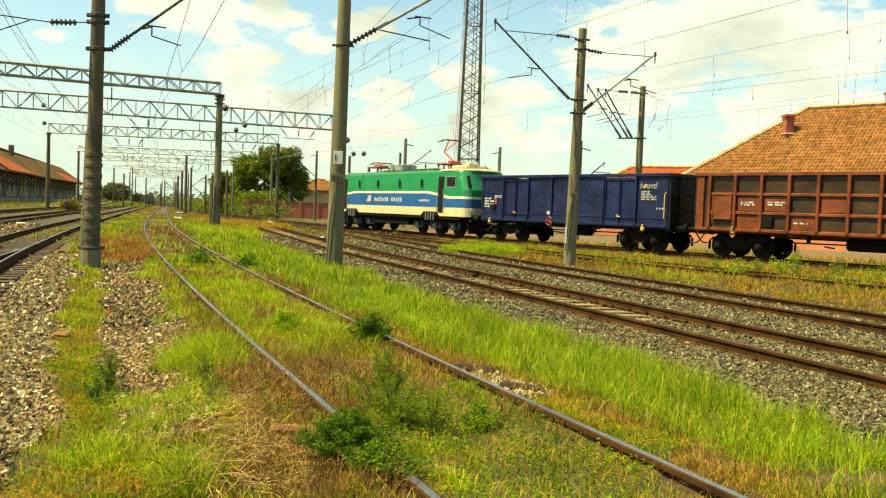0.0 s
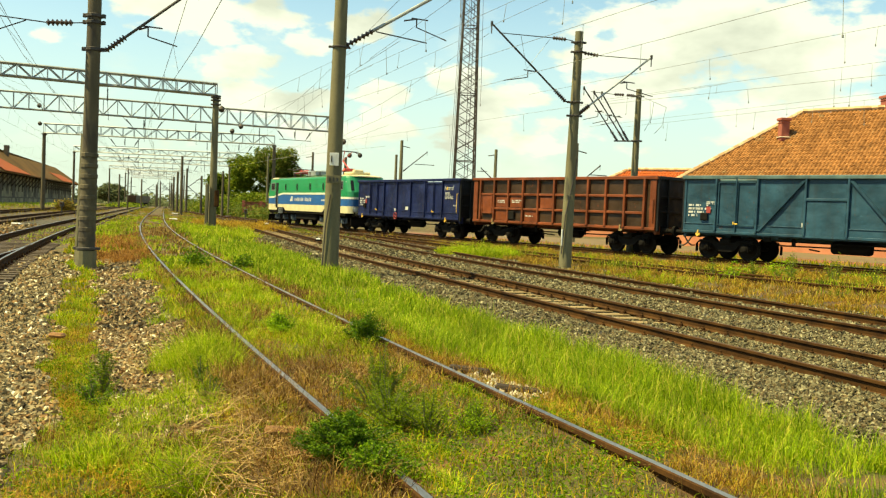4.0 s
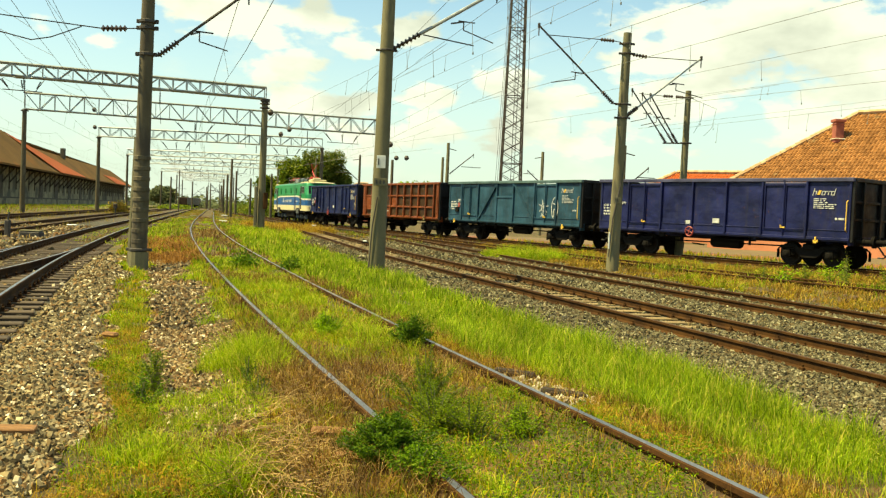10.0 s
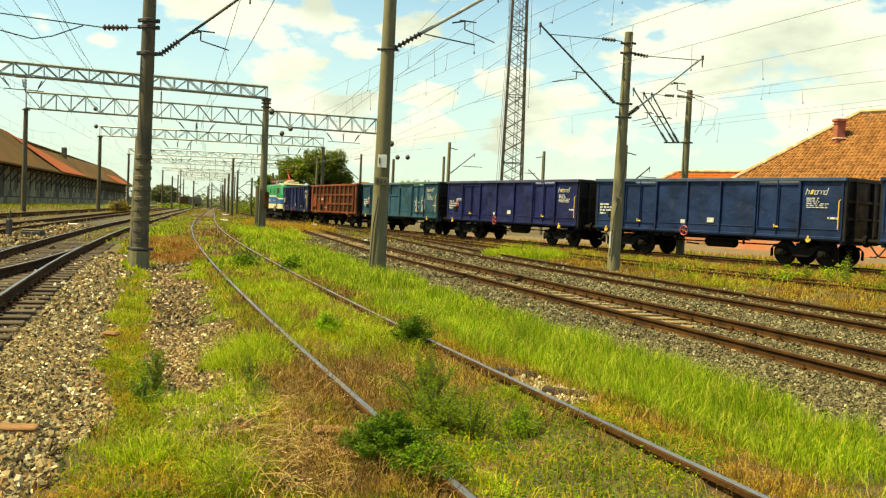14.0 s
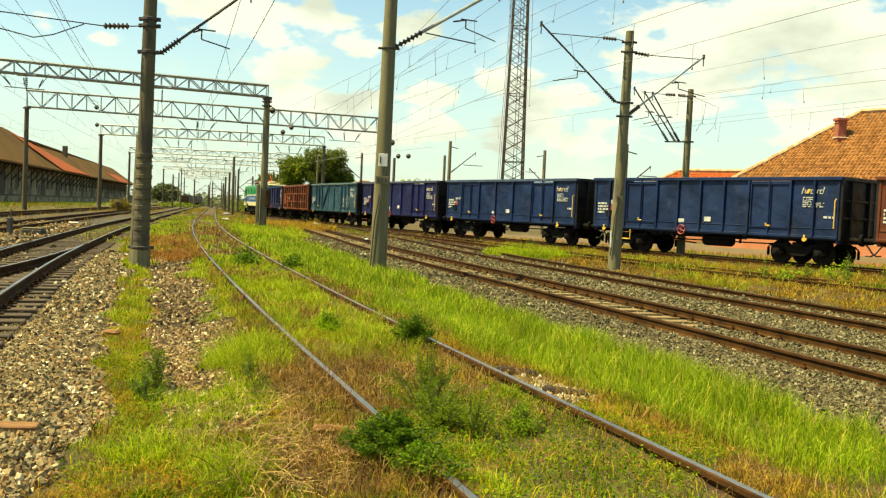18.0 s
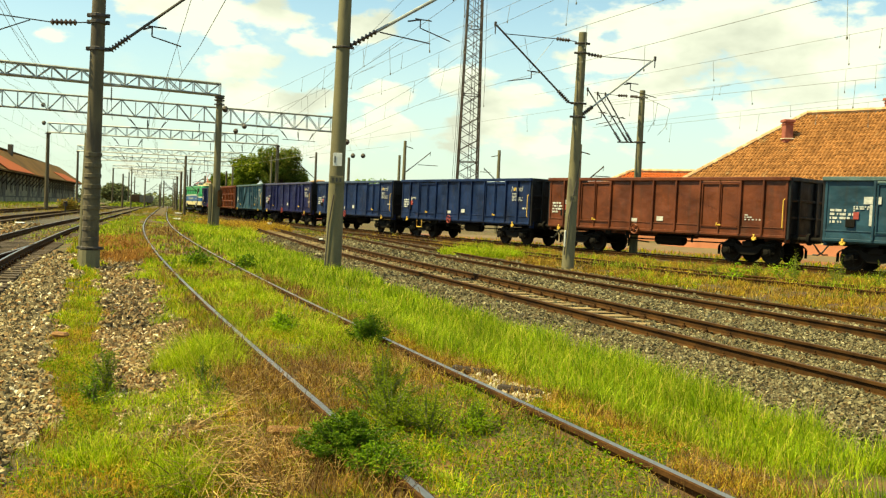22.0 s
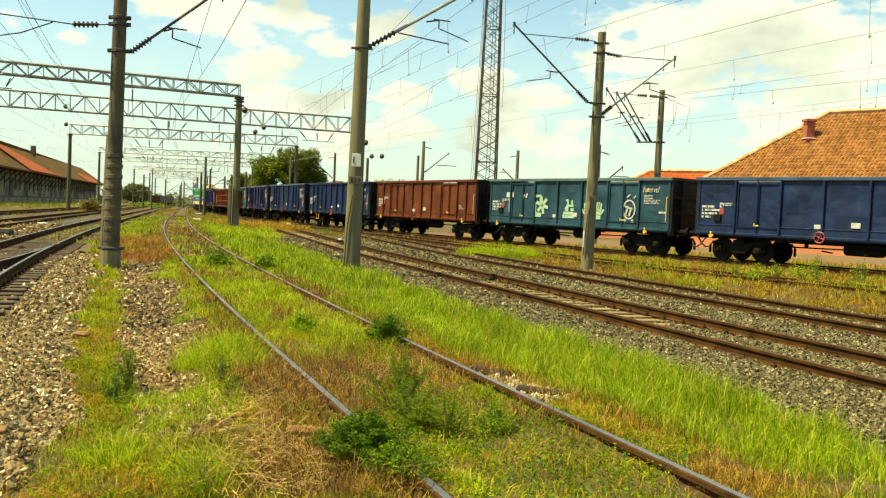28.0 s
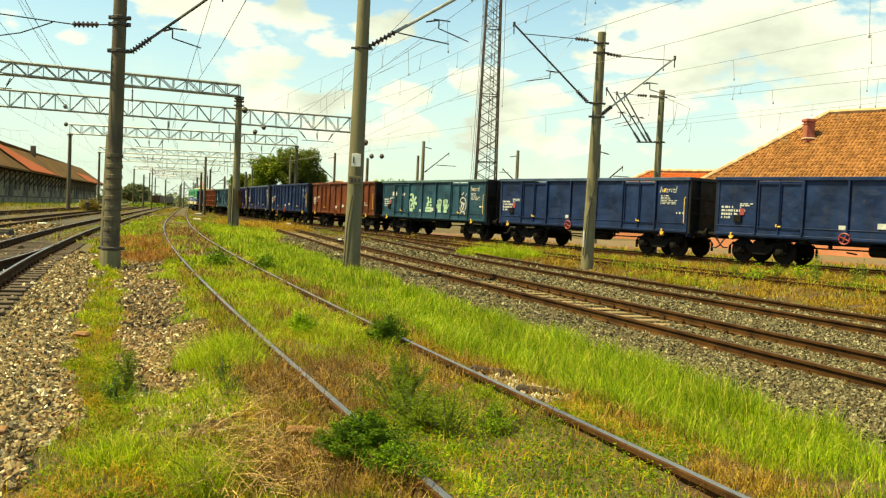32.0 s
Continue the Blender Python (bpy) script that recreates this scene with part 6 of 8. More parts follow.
        part("upper_arm", Geo().tube([k1, Vector(k2) + Vector((0, 0.3, 0))], 0.03, 5).tube([k1, Vector(k2) + Vector((0, -0.3, 0))], 0.03, 5), M["panto_red"], p)
        for e in (-0.18, 0.18):
            part("contact_strip", Geo().tube([(k2[0] + e, -0.95, k2[2] - 0.14), (k2[0] + e, -0.6, k2[2] + 0.03), (k2[0] + e, 0.6, k2[2] + 0.03), (k2[0] + e, 0.95, k2[2] - 0.14)], 0.028, 5), M["steel_dark"], p)
    return w


WHEELSET_L = wheelset_mesh(0.6)
LOCO = locomotive()

# ---- buildings ----
M["old_board"] = material("old_board", (0.10, 0.042, 0.014), (0.30, 0.15, 0.05), 0.9, 0, 5, 40, 0.6, stretch=(0.5, 5, 5))
M["roof_tile"] = material("roof_tile", (0.14, 0.060, 0.019), (0.35, 0.160, 0.055), 0.95, 0, 0.5, 25, 0.3, c3=(0.24, 0.15, 0.07), patch=0.66, patch_scale=0.9, island=0.65, spec=0.15)
M["roof_tile_new"] = material("roof_tile_new", (0.34, 0.075, 0.018), (0.46, 0.115, 0.03), 0.85, 0, 0.6, 25, 0.15, island=0.4, spec=0.2)
M["roof_old"] = material("roof_old", (0.085, 0.048, 0.014), (0.19, 0.105, 0.034), 0.95, 0, 0.18, 6, 0.3, c3=(0.24, 0.095, 0.024), patch=0.62, patch_scale=0.12, island=0.3, spec=0.1)
M["ridge_clay"] = material("ridge_clay", (0.30, 0.14, 0.05), (0.62, 0.47, 0.28), 0.9, 0, 4, 30, 0.3, obj_rand=0.6)
M["mortar"] = material("mortar", (0.55, 0.46, 0.33), (0.72, 0.62, 0.46), 0.9, 0, 2, 30, 0.2)
M["brick_red"] = material("brick_red", (0.22, 0.06, 0.04), (0.34, 0.10, 0.06), 0.85, 0, 2, 25, 0.3)
M["plaster"] = material("plaster", (0.36, 0.28, 0.13), (0.46, 0.37, 0.19), 0.9, 0, 0.8, 25, 0.15)
M["plinth"] = material("plinth", (0.38, 0.13, 0.06), (0.48, 0.19, 0.10), 0.85, 0, 0.8, 25, 0.2)
M["wall_old"] = material("wall_old", (0.13, 0.11, 0.06), (0.34, 0.29, 0.17), 0.95, 0, 0.5, 12, 0.3, c3=(0.09, 0.078, 0.05), patch=0.55, patch_scale=0.4)
M["timber_old"] = material("timber_old", (0.045, 0.034, 0.022), (0.11, 0.085, 0.055), 0.9, 0, 2, 25, 0.3)


def tiled_slope(name, origin, u, d, n_cols, n_rows, keep, mat, parent, tw=0.24, tl=0.36, label=""):
    """Curved clay tiles in rows down a slope. u: along the eaves, d: up the slope (unit); keep(a, b): inside the slope?"""
    origin, u, d = np.array(origin), np.array(u), np.array(d)
    nrm = np.cross(u, d)
    nrm /= np.linalg.norm(nrm)
    if nrm[2] < 0:
        nrm = -nrm
    rng = np.random.default_rng(7)
    V, Q = [], []
    prof = ((-0.56, 0.0), (-0.32, 0.09), (0.05, 0.11), (0.32, 0.03), (0.56, 0.0))
    for r in range(n_rows):
        for c in range(n_cols):
            a, b = c * tw, r * tl
            if not keep(a, b + tl / 2):
                continue
            jit = rng.normal(0, 0.012, 2)
            o = len(V)
            for pa, ph in prof:
                for e, lift in ((0.0, 0.045), (1.12, 0.0)):
                    V.append(origin + u * (a + pa * tw + jit[0]) + d * (b + e * tl) + nrm * (ph + lift + 0.02 + jit[1] * 0.5))
            for k in range(4):
                Q.append((o + 2 * k, o + 2 * k + 2, o + 2 * k + 3, o + 2 * k + 1))
            # lower lip
            p = len(V)
            for pa, ph in prof:
                V.append(origin + u * (a + pa * tw + jit[0]) + d * b + nrm * (ph + 0.02))
            for k in range(4):
                Q.append((p + k, p + k + 1, o + 2 * k + 2, o + 2 * k))
    Q = np.array(Q)
    ob = part(name, soup(name, np.array(V), Q.ravel(), np.arange(len(Q)) * 4, mat), None, parent, label)
    return tagged(ob, kind="stuff")


def hip_house(name, label, corner, u, length, depth, eave, ridge, wall_mat, tile_mat, cols_w=0.27, row_l=0.38, over=0.5):
    """House whose front eaves run from corner along u; hips at both ends."""
    t = thing(name, label, "house")
    u = Vector((*u, 0)).normalized()
    v = Vector((-u.y, u.x, 0))
    c = Vector((*corner, 0))
    half = depth / 2
    rise = ridge - eave
    P = lambda a, b, z: c + u * a + v * b + Vector((0, 0, z))
    # walls of one solid band with a plinth
    for a0, b0, a1, b1 in ((over, over, length - over, over), (length - over, over, length - over, depth - over), (length - over, depth - over, over, depth - over), (over, depth - over, over, over)):
        p, q = P(a0, b0, 0), P(a1, b1, 0)
        w = (q - p).normalized()
        nn = Vector((w.y, -w.x, 0)) * 0.3
        part("wall", Geo().prism([p + Vector((0, 0, 0.5)), q + Vector((0, 0, 0.5)), q + Vector((0, 0, eave)), p + Vector((0, 0, eave))], (0, 0, 0), -nn), wall_mat, t)
        part("plinth", Geo().prism([p + Vector((0, 0, -0.3)), q + Vector((0, 0, -0.3)), q + Vector((0, 0, 0.5)), p + Vector((0, 0, 0.5))], nn * 0.12, -nn), M["plinth"], t)
    e = [P(0, 0, eave), P(length, 0, eave), P(length, depth, eave), P(0, depth, eave)]
    r = [P(half, half, ridge), P(length - half, half, ridge)]
    g = Geo()
    lo = Vector((0, 0, -0.18))
    g.v.extend([tuple(p) for p in e] + [tuple(p) for p in r] + [tuple(p + lo) for p in e])
    for fc in ((0, 1, 5, 4), (1, 2, 5), (2, 3, 4, 5), (3, 0, 4), (0, 6, 7, 1), (1, 7, 8, 2), (2, 8, 9, 3), (3, 9, 6, 0), (6, 9, 8, 7)):
        g.face(*fc)
    roof = part("roof", g, tile_mat, t, "hipped clay tile roof")
    sl = math.hypot(half, rise)
    dfront = (v * half + Vector((0, 0, rise))) / sl
    k = half / sl
    tiled_slope("tiles", P(0, 0, eave), u, dfront, int(length / cols_w), int(sl / row_l), lambda a, b: b * k < a < length - b * k and b < sl, tile_mat, roof, cols_w, row_l)
    dleft = (u * half + Vector((0, 0, rise))) / sl
    tiled_slope("tiles", P(0, depth, eave), -v, dleft, int(depth / cols_w), int(sl / row_l), lambda a, b: b * k < a < depth - b * k and b < sl, tile_mat, roof, cols_w, row_l)
    # hip and ridge caps, each a rounded clay tile
    rng = random.Random(3)
    for p, q in ((e[0], r[0]), (r[0], r[1]), (e[3], r[0])):
        n = int((q - p).length / 0.42)
        d = (q - p).normalized()
        cap = Geo().tube([Vector((0, 0, 0)), Vector((0.46, 0, 0.02))], 0.2, 7, True, 0.15).mesh("ridge_cap", M["ridge_clay"])
        for i in range(n):
            ob = new("ridge_cap", cap)
            ob.parent = roof
            m = p + d * (0.42 * i) + Vector((0, 0, 0.16 + rng.uniform(-0.01, 0.015)))
            ob.matrix_basis = Matrix.Translation(m) @ d.to_track_quat("X", "Z").to_matrix().to_4x4()
    return t, P


station, SP = hip_house("station_house", "large house with a weathered orange clay tile roof", (20.1, 67.3), (0.661, -0.751), 46, 16, 3.5, 10.2, M["plaster"], M["roof_tile"])
# chimneys stand on the roof
def chimney(parent, at, w, hgt, z0):
    c = part("chimney", Geo().box((at.x, at.y, z0 + hgt / 2), (w, w, hgt), 0.03), M["brick_red"], parent, "red brick chimney")
    part("chimney_cap", Geo().box((at.x, at.y, z0 + hgt), (w + 0.22, w + 0.22, 0.22), 0.04).box((at.x, at.y, z0 + hgt - 0.24), (w + 0.1, w + 0.1, 0.08), 0.02), M["brick_red"], c)
    part("flashing", Geo().box((at.x, at.y, z0 + 0.3), (w + 0.16, w + 0.16, 0.07), 0.02), M["mortar"], c)


chimney(station, SP(7.75, 5.3, 0), 0.62, 1.62, 7.85)
chimney(station, SP(14.0, 8.3, 0), 0.75, 1.5, 9.6)
hip_house("small_house", "low house with a bright orange tile roof", (17.8, 86.5), (0.80, -0.60), 15, 8.4, 3.6, 6.4, M["plaster"], M["roof_tile_new"], 0.28, 0.4)

hip_house("small_house", "far low house with a brown tile roof behind trees", (-17.5, 158), (1, 0), 9, 7, 4.2, 6.2, M["plaster"], M["roof_tile"], 0.3, 0.42)
gw = thing("garden_wall", "low red-brown brick garden wall below the trees", "wall")
for k in range(5):
    x = -19.0 + 2.3 * k
    part("wall_bay", Geo().box((x + 1.15, 118.0, 0.75), (2.05, 0.22, 2.1), 0.02), M["brick_red"], gw)
    part("coping", Geo().box((x + 1.15, 118.0, 1.86), (2.1, 0.34, 0.1), 0.02), M["roof_old"], gw)
    part("pier", Geo().box((x, 118.0, 0.85), (0.36, 0.36, 2.3), 0.02), M["brick_red"], gw)

# long goods shed beside the yard
shed = thing("goods_shed", "long old goods shed with bracketed eaves and patched roof", "warehouse")
SX = lambda o, y, z: Vector((-o - 0.235 * y, y, z))


def slab(pts, th):
    return Geo().prism(pts, (0, 0, 0), (0, 0, -th))


part("wall", Geo().prism([SX(30.8, 62, -0.2), SX(30.8, 272, -0.2), SX(30.8, 272, 5.4), SX(30.8, 62, 5.4)], (0, 0, 0), (-0.4, -0.1, 0)), M["wall_old"], shed, "stained dark plaster wall")
part("platform", Geo().prism([SX(28.9, 62, -0.2), SX(28.9, 273, -0.2), SX(28.9, 273, 1.1), SX(28.9, 62, 1.1)], (0, 0, 0), (-1.9, -0.4, 0)), M["wall_old"], shed, "raised loading platform")
part("platform_edge", Geo().prism([SX(28.85, 62, 0.95), SX(28.85, 273, 0.95), SX(28.85, 273, 1.15), SX(28.85, 62, 1.15)], (0, 0, 0), (-0.4, 0, 0)), M["timber_old"], shed)
part("roof", slab([SX(28.3, 148, 5.5), SX(34.5, 137, 11.2), SX(34.5, 60, 11.2), SX(28.3, 60, 5.5)], 0.25), M["roof_old"], shed, "brown old tile roof, taller part")
part("roof", slab([SX(28.35, 272, 5.5), SX(33.2, 255, 9.6), SX(33.2, 137, 9.6), SX(28.35, 146, 5.5)], 0.25), M["roof_old"], shed, "brown old tile roof")
part("roof_strip", slab([SX(28.2, 180, 5.62), SX(33.1, 150, 9.72), SX(34.3, 137.5, 11.1), SX(28.2, 153, 5.62)], 0.12), M["roof_tile_new"], shed, "bright orange strip of newer tiles")
part("roof_strip", slab([SX(28.3, 262, 5.6), SX(30.4, 244, 7.4), SX(30.4, 222, 7.4), SX(28.3, 232, 5.6)], 0.1), M["roof_tile_new"], shed, "orange patch of newer tiles")
part("roof_back", slab([SX(33.2, 255, 9.6), SX(38.5, 272, 5.5), SX(40.5, 60, 5.5), SX(34.5, 60, 11.2)], 0.2), M["roof_old"], shed)
part("gable_wall", Geo().prism([SX(34.5, 137.2, 9.2), SX(34.5, 137.2, 11.1), SX(30.2, 143, 7.2), SX(30.2, 143, 6.6)], (0, 0, 0), (0, 0.25, 0)), M["timber_old"], shed)
part("chimney", Geo().box(SX(32.6, 178, 10.0), (0.8, 0.8, 2.2), 0.04), M["timber_old"], shed, "dark short chimney")
strut = Geo().tube([Vector((0, 0, 3.1)), Vector((1.9, 0, 5.35))], 0.11, 4).tube([Vector((0, 0, 2.2)), Vector((0, 0, 5.4))], 0.12, 4).tube([Vector((0, 0, 5.3)), Vector((2.3, 0, 5.35))], 0.09, 4).mesh("eaves_bracket", M["timber_old"])
y = 64.0
while y < 270:
    ob = new("eaves_bracket", strut)
    ob.parent = shed
    ob.matrix_basis = Matrix.Translation(SX(30.75, y, 0.0))
    y += 4.2
for i in range(14):
    y = 80 + i * 13.5
    part("shed_door", Geo().prism([SX(30.72, y, 1.15), SX(30.72, y + 3.0, 1.15), SX(30.72, y + 3.0, 4.2), SX(30.72, y, 4.2)], (0, 0, 0), (-0.06, 0, 0)), M["timber_old"], shed, "dark timber loading door")

# wagons standing far down the yard
for i, (y, o, c) in enumerate(((268, -5.0, "oxide_panel"), (283, -5.2, "oxide_panel"), (298, -5.4, "brown"), (316, -8, "oxide_panel"))):
    x = float(track_l2(y)) + 2.0
    sw = thing("parked_wagon", "distant dark red goods wagon standing in the yard", "goods wagon", "parked wagons")
    part("body", Geo().box((x, y, 1.9), (2.7, 12.5, 2.1), 0.05), M[c], sw)
    part("underframe", Geo().box((x, y, 0.75), (2.3, 11.5, 0.25), 0.03), M["bogie"], sw)
    for dy in (-5.2, -3.6, 3.6, 5.2):
        part("wheelset", Geo().tube([(x - 0.8, y + dy, 0.46), (x + 0.8, y + dy, 0.46)], 0.46, 12), M["bogie"], sw)

# point machines and white marker stones among the rails
for x, y, wd, hgt, mt in ((-19.7, 48.5, 1.3, 0.18, "white_enamel"), (-14.2, 52.0, 1.2, 0.16, "white_enamel"), (-10.2, 75.5, 0.9, 0.3, "white_enamel"), (-3.4, 44.0, 0.5, 0.14, "white_enamel"), (-18.5, 78, 1.6, 0.3, "white_enamel"), (-27.8, 118, 2, 0.3, "white_enamel")):
    b = thing("track_marker", "small white painted box beside the rails", "track marker", "track markers")
    part("box", Geo().box((x, y, -0.2 + hgt / 4 + 0.05), (wd * 0.4, 0.25, hgt / 2), 0.03), M[mt], b)
    part("foot", Geo().box((x, y, -0.19), (wd * 0.6, 0.35, 0.06), 0.01), M["bogie"], b)
for x, y in ((-15.2, 96.0), (-31.5, 88.0), (-21.5, 64.0)):
    ds = thing("dwarf_signal", "small dark ground signal on a short post", "signal", "ground signals")
    part("post", Geo().tube([(x, y, -0.3), (x, y, 0.55)], 0.06, 6), M["steel_dark"], ds)
    part("head", Geo().box((x, y, 0.75), (0.34, 0.26, 0.5), 0.05), M["steel_dark"], ds)
    part("hood", Geo().lathe((x, y - 0.13, 0.84), "y", [(-0.12, 0.08), (0.0, 0.09)], 10), M["rust_rail"], ds)
pm = thing("point_machine", "dark point machine box beside the turnout", "point machine")
part("case", Geo().box((-15.0, 33.3, -0.08), (0.8, 0.4, 0.3), 0.05), M["steel_dark"], pm)
part("lid", Geo().box((-15.0, 33.3, 0.09), (0.76, 0.38, 0.05), 0.02), M["concrete"], pm)
part("lever_stand", Geo().box((-15.9, 33.3, 0.1), (0.16, 0.2, 0.7), 0.02).tube([(-15.9, 33.3, 0.4), (-15.85, 33.3, 0.75)], 0.03, 6), M["steel_dark"], pm)
pl = thing("timber_board", "weathered orange-brown board lying on the ballast", "board")
part("board", Geo().box((-2.72, 5.75, -0.14), (0.36, 0.13, 0.035), 0.006, Euler((0.05, 0.04, 0.25)).to_matrix()), M["old_board"], pl)
for x, y, a in ((0.80, 8.08, 74), (1.12, 7.22, 72)):
    tb = thing("old_sleeper_end", "dark rotten sleeper end beside the rail", "sleeper", "rotten sleepers")
    part("timber", Geo().box((x, y, -0.045), (0.38, 0.12, 0.06), 0.02, Euler((0.04, 0.08, radians(a - 80))).to_matrix()), M["rotten_wood"], tb)
for x, y, a, l in ((-0.60, 5.80, 8, 0.30), (-0.43, 5.22, 25, 0.22), (-0.08, 8.75, 14, 0.34), (-3.45, 9.6, -14, 0.18)):
    tb = thing("half_buried_sleeper", "brown sleeper half buried in straw", "sleeper", "half buried sleepers")
    part("timber", Geo().box((x, y, -0.075), (l, 0.10, 0.05), 0.022, Euler((0.03, 0.02, radians(a))).to_matrix()), M["old_board"], tb)


# ---- plants and stones ----
def leaf_mat(name, stops, trans=0.35, rough=0.6):
    """Leaf colour drawn from a ramp, one value a blade."""
    m = bpy.data.materials.new(name)
    m.use_nodes = True
    n, l = m.node_tree.nodes, m.node_tree.links
    b = n["Principled BSDF"]
    g = n.new("ShaderNodeNewGeometry")
    r = n.new("ShaderNodeValToRGB")
    els = r.color_ramp.elements
    while len(els) < len(stops):
        els.new(0.5)
    for e, (p, c) in zip(els, stops):
        e.position, e.color = p, (*c, 1)
    l.new(g.outputs["Random Per Island"], r.inputs[0])
    co = n.new("ShaderNodeTexCoord")
    t = n.new("ShaderNodeTexNoise")
    t.inputs["Scale"].default_value, t.inputs["Detail"].default_value = 1.3, 3.0
    l.new(co.outputs["Object"], t.inputs["Vector"])
    mr = n.new("ShaderNodeMapRange")
    for k, v in zip(("From Min", "From Max", "To Min", "To Max"), (0.3, 0.7, 0.72, 1.25)):
        mr.inputs[k].default_value = v
    l.new(t.outputs["Fac"], mr.inputs["Value"])
    mu = n.new("ShaderNodeMix")
    mu.data_type, mu.blend_type = "RGBA", "MULTIPLY"
    mu.inputs["Factor"].default_value = 1.0
    l.new(r.outputs[0], mu.inputs["A"])
    l.new(mr.outputs[0], mu.inputs["B"])
    l.new(mu.outputs["Result"], b.inputs["Base Color"])
    b.inputs["Roughness"].default_value = rough
    b.inputs["Specular IOR Level"].default_value = 0.1
    tr = n.new("ShaderNodeBsdfTranslucent")
    l.new(mu.outputs["Result"], tr.inputs[0])
    ms = n.new("ShaderNodeMixShader")
    ms.inputs[0].default_value = trans
    l.new(b.outputs[0], ms.inputs[1])
    l.new(tr.outputs[0], ms.inputs[2])
    l.new(ms.outputs[0], n["Material Output"].inputs["Surface"])
    return m


G_BRIGHT = leaf_mat("grass_bright", ((0.0, (0.050, 0.095, 0.005)), (0.4, (0.185, 0.29, 0.011)), (0.8, (0.36, 0.46, 0.025)), (1.0, (0.60, 0.48, 0.09))))
G_LIME = leaf_mat("grass_lime", ((0.0, (0.07, 0.125, 0.005)), (0.4, (0.26, 0.375, 0.013)), (0.8, (0.48, 0.56, 0.030)), (1.0, (0.66, 0.52, 0.09))), 0.45)
G_GOLD = leaf_mat("grass_gold", ((0.0, (0.10, 0.055, 0.01)), (0.4, (0.36, 0.205, 0.024)), (0.8, (0.60, 0.38, 0.06)), (1.0, (0.36, 0.36, 0.012))), 0.35)
G_MID = leaf_mat("grass_mid", ((0.0, (0.07, 0.11, 0.003)), (0.4, (0.24, 0.29, 0.007)), (0.7, (0.45, 0.40, 0.014)), (1.0, (0.62, 0.36, 0.05))))
G_DRY = leaf_mat("grass_dry", ((0.0, (0.055, 0.024, 0.006)), (0.4, (0.16, 0.078, 0.016)), (0.75, (0.32, 0.175, 0.042)), (0.92, (0.54, 0.37, 0.13)), (1.0, (0.22, 0.24, 0.015))), 0.2)
G_YELLOW = leaf_mat("grass_yellow", ((0.0, (0.10, 0.12, 0.008)), (0.35, (0.26, 0.20, 0.022)), (0.75, (0.42, 0.275, 0.058)), (1.0, (0.16, 0.08, 0.022))), 0.2)
L_WEED = leaf_mat("weed_leaf", ((0.0, (0.04, 0.10, 0.005)), (0.6, (0.10, 0.19, 0.008)), (1.0, (0.21, 0.30, 0.012))))
# paler, greyer leaves: the haze of distance is put into the colour
L_HAZE = leaf_mat("hazed_leaf", ((0.0, (0.075, 0.095, 0.040)), (0.6, (0.14, 0.165, 0.075)), (1.0, (0.22, 0.23, 0.11))), 0.25)
L_FEATHER = leaf_mat("feather_leaf", ((0.0, (0.055, 0.10, 0.005)), (0.6, (0.15, 0.22, 0.010)), (1.0, (0.28, 0.33, 0.02))), 0.4)
L_TREE = leaf_mat("tree_leaf", ((0.0, (0.055, 0.095, 0.012)), (0.6, (0.14, 0.185, 0.025)), (1.0, (0.28, 0.25, 0.05))), 0.35)
L_DARK = leaf_mat("dark_weed_leaf", ((0.0, (0.03, 0.07, 0.004)), (0.6, (0.07, 0.135, 0.006)), (1.0, (0.14, 0.21, 0.010))))
L_OLIVE = leaf_mat("olive_leaf", ((0.0, (0.06, 0.105, 0.008)), (0.6, (0.16, 0.22, 0.016)), (1.0, (0.29, 0.30, 0.03))), 0.3)
L_LIGHT = leaf_mat("shrub_leaf", ((0.0, (0.10, 0.19, 0.006)), (0.6, (0.20, 0.32, 0.01)), (1.0, (0.32, 0.42, 0.02))), 0.3)
STEM = material("stem", (0.09, 0.10, 0.03), (0.16, 0.15, 0.06), 0.8, 0, 5, 40, 0.1)
BARK = material("bark", (0.05, 0.038, 0.026), (0.11, 0.085, 0.06), 0.95, 0, 3, 30, 0.5)


def blades(name, x, y, z, hgt, wid, lean, mat, label, seed, curl=0.5):
    """Grass: a curved tapering blade at each place."""
    rng = np.random.default_rng(seed)
    n = len(x)
    az, fa = rng.uniform(0, 2 * np.pi, n), rng.uniform(0, 2 * np.pi, n)
    side = np.stack([np.cos(fa), np.sin(fa), np.zeros(n)], 1)
    out = np.stack([np.cos(az), np.sin(az), np.zeros(n)], 1)
    base = np.stack([x, y, z], 1)
    up = np.array([0, 0, 1.0])
    hgt, lean, wid = hgt[:, None], lean[:, None], wid[:, None]
    mid = base + up * hgt * 0.55 + out * hgt * lean * 0.32
    tip = base + up * hgt * (1 - 0.35 * lean) + out * hgt * lean * (0.6 + curl * 0.5)
    v = np.stack([base - side * wid / 2, base + side * wid / 2, mid + side * wid * 0.42, mid - side * wid * 0.42, tip], 1).reshape(-1, 3)
    o = np.arange(n)[:, None] * 5
    loops = np.concatenate([o + np.array([0, 1, 2, 3]), o + np.array([3, 2, 4])], 1).ravel()
    starts = (np.arange(n)[:, None] * 7 + np.array([0, 4])).ravel()
    return tagged(new(name, soup(name, v, loops, starts, mat)), label, "grass", kind="stuff")


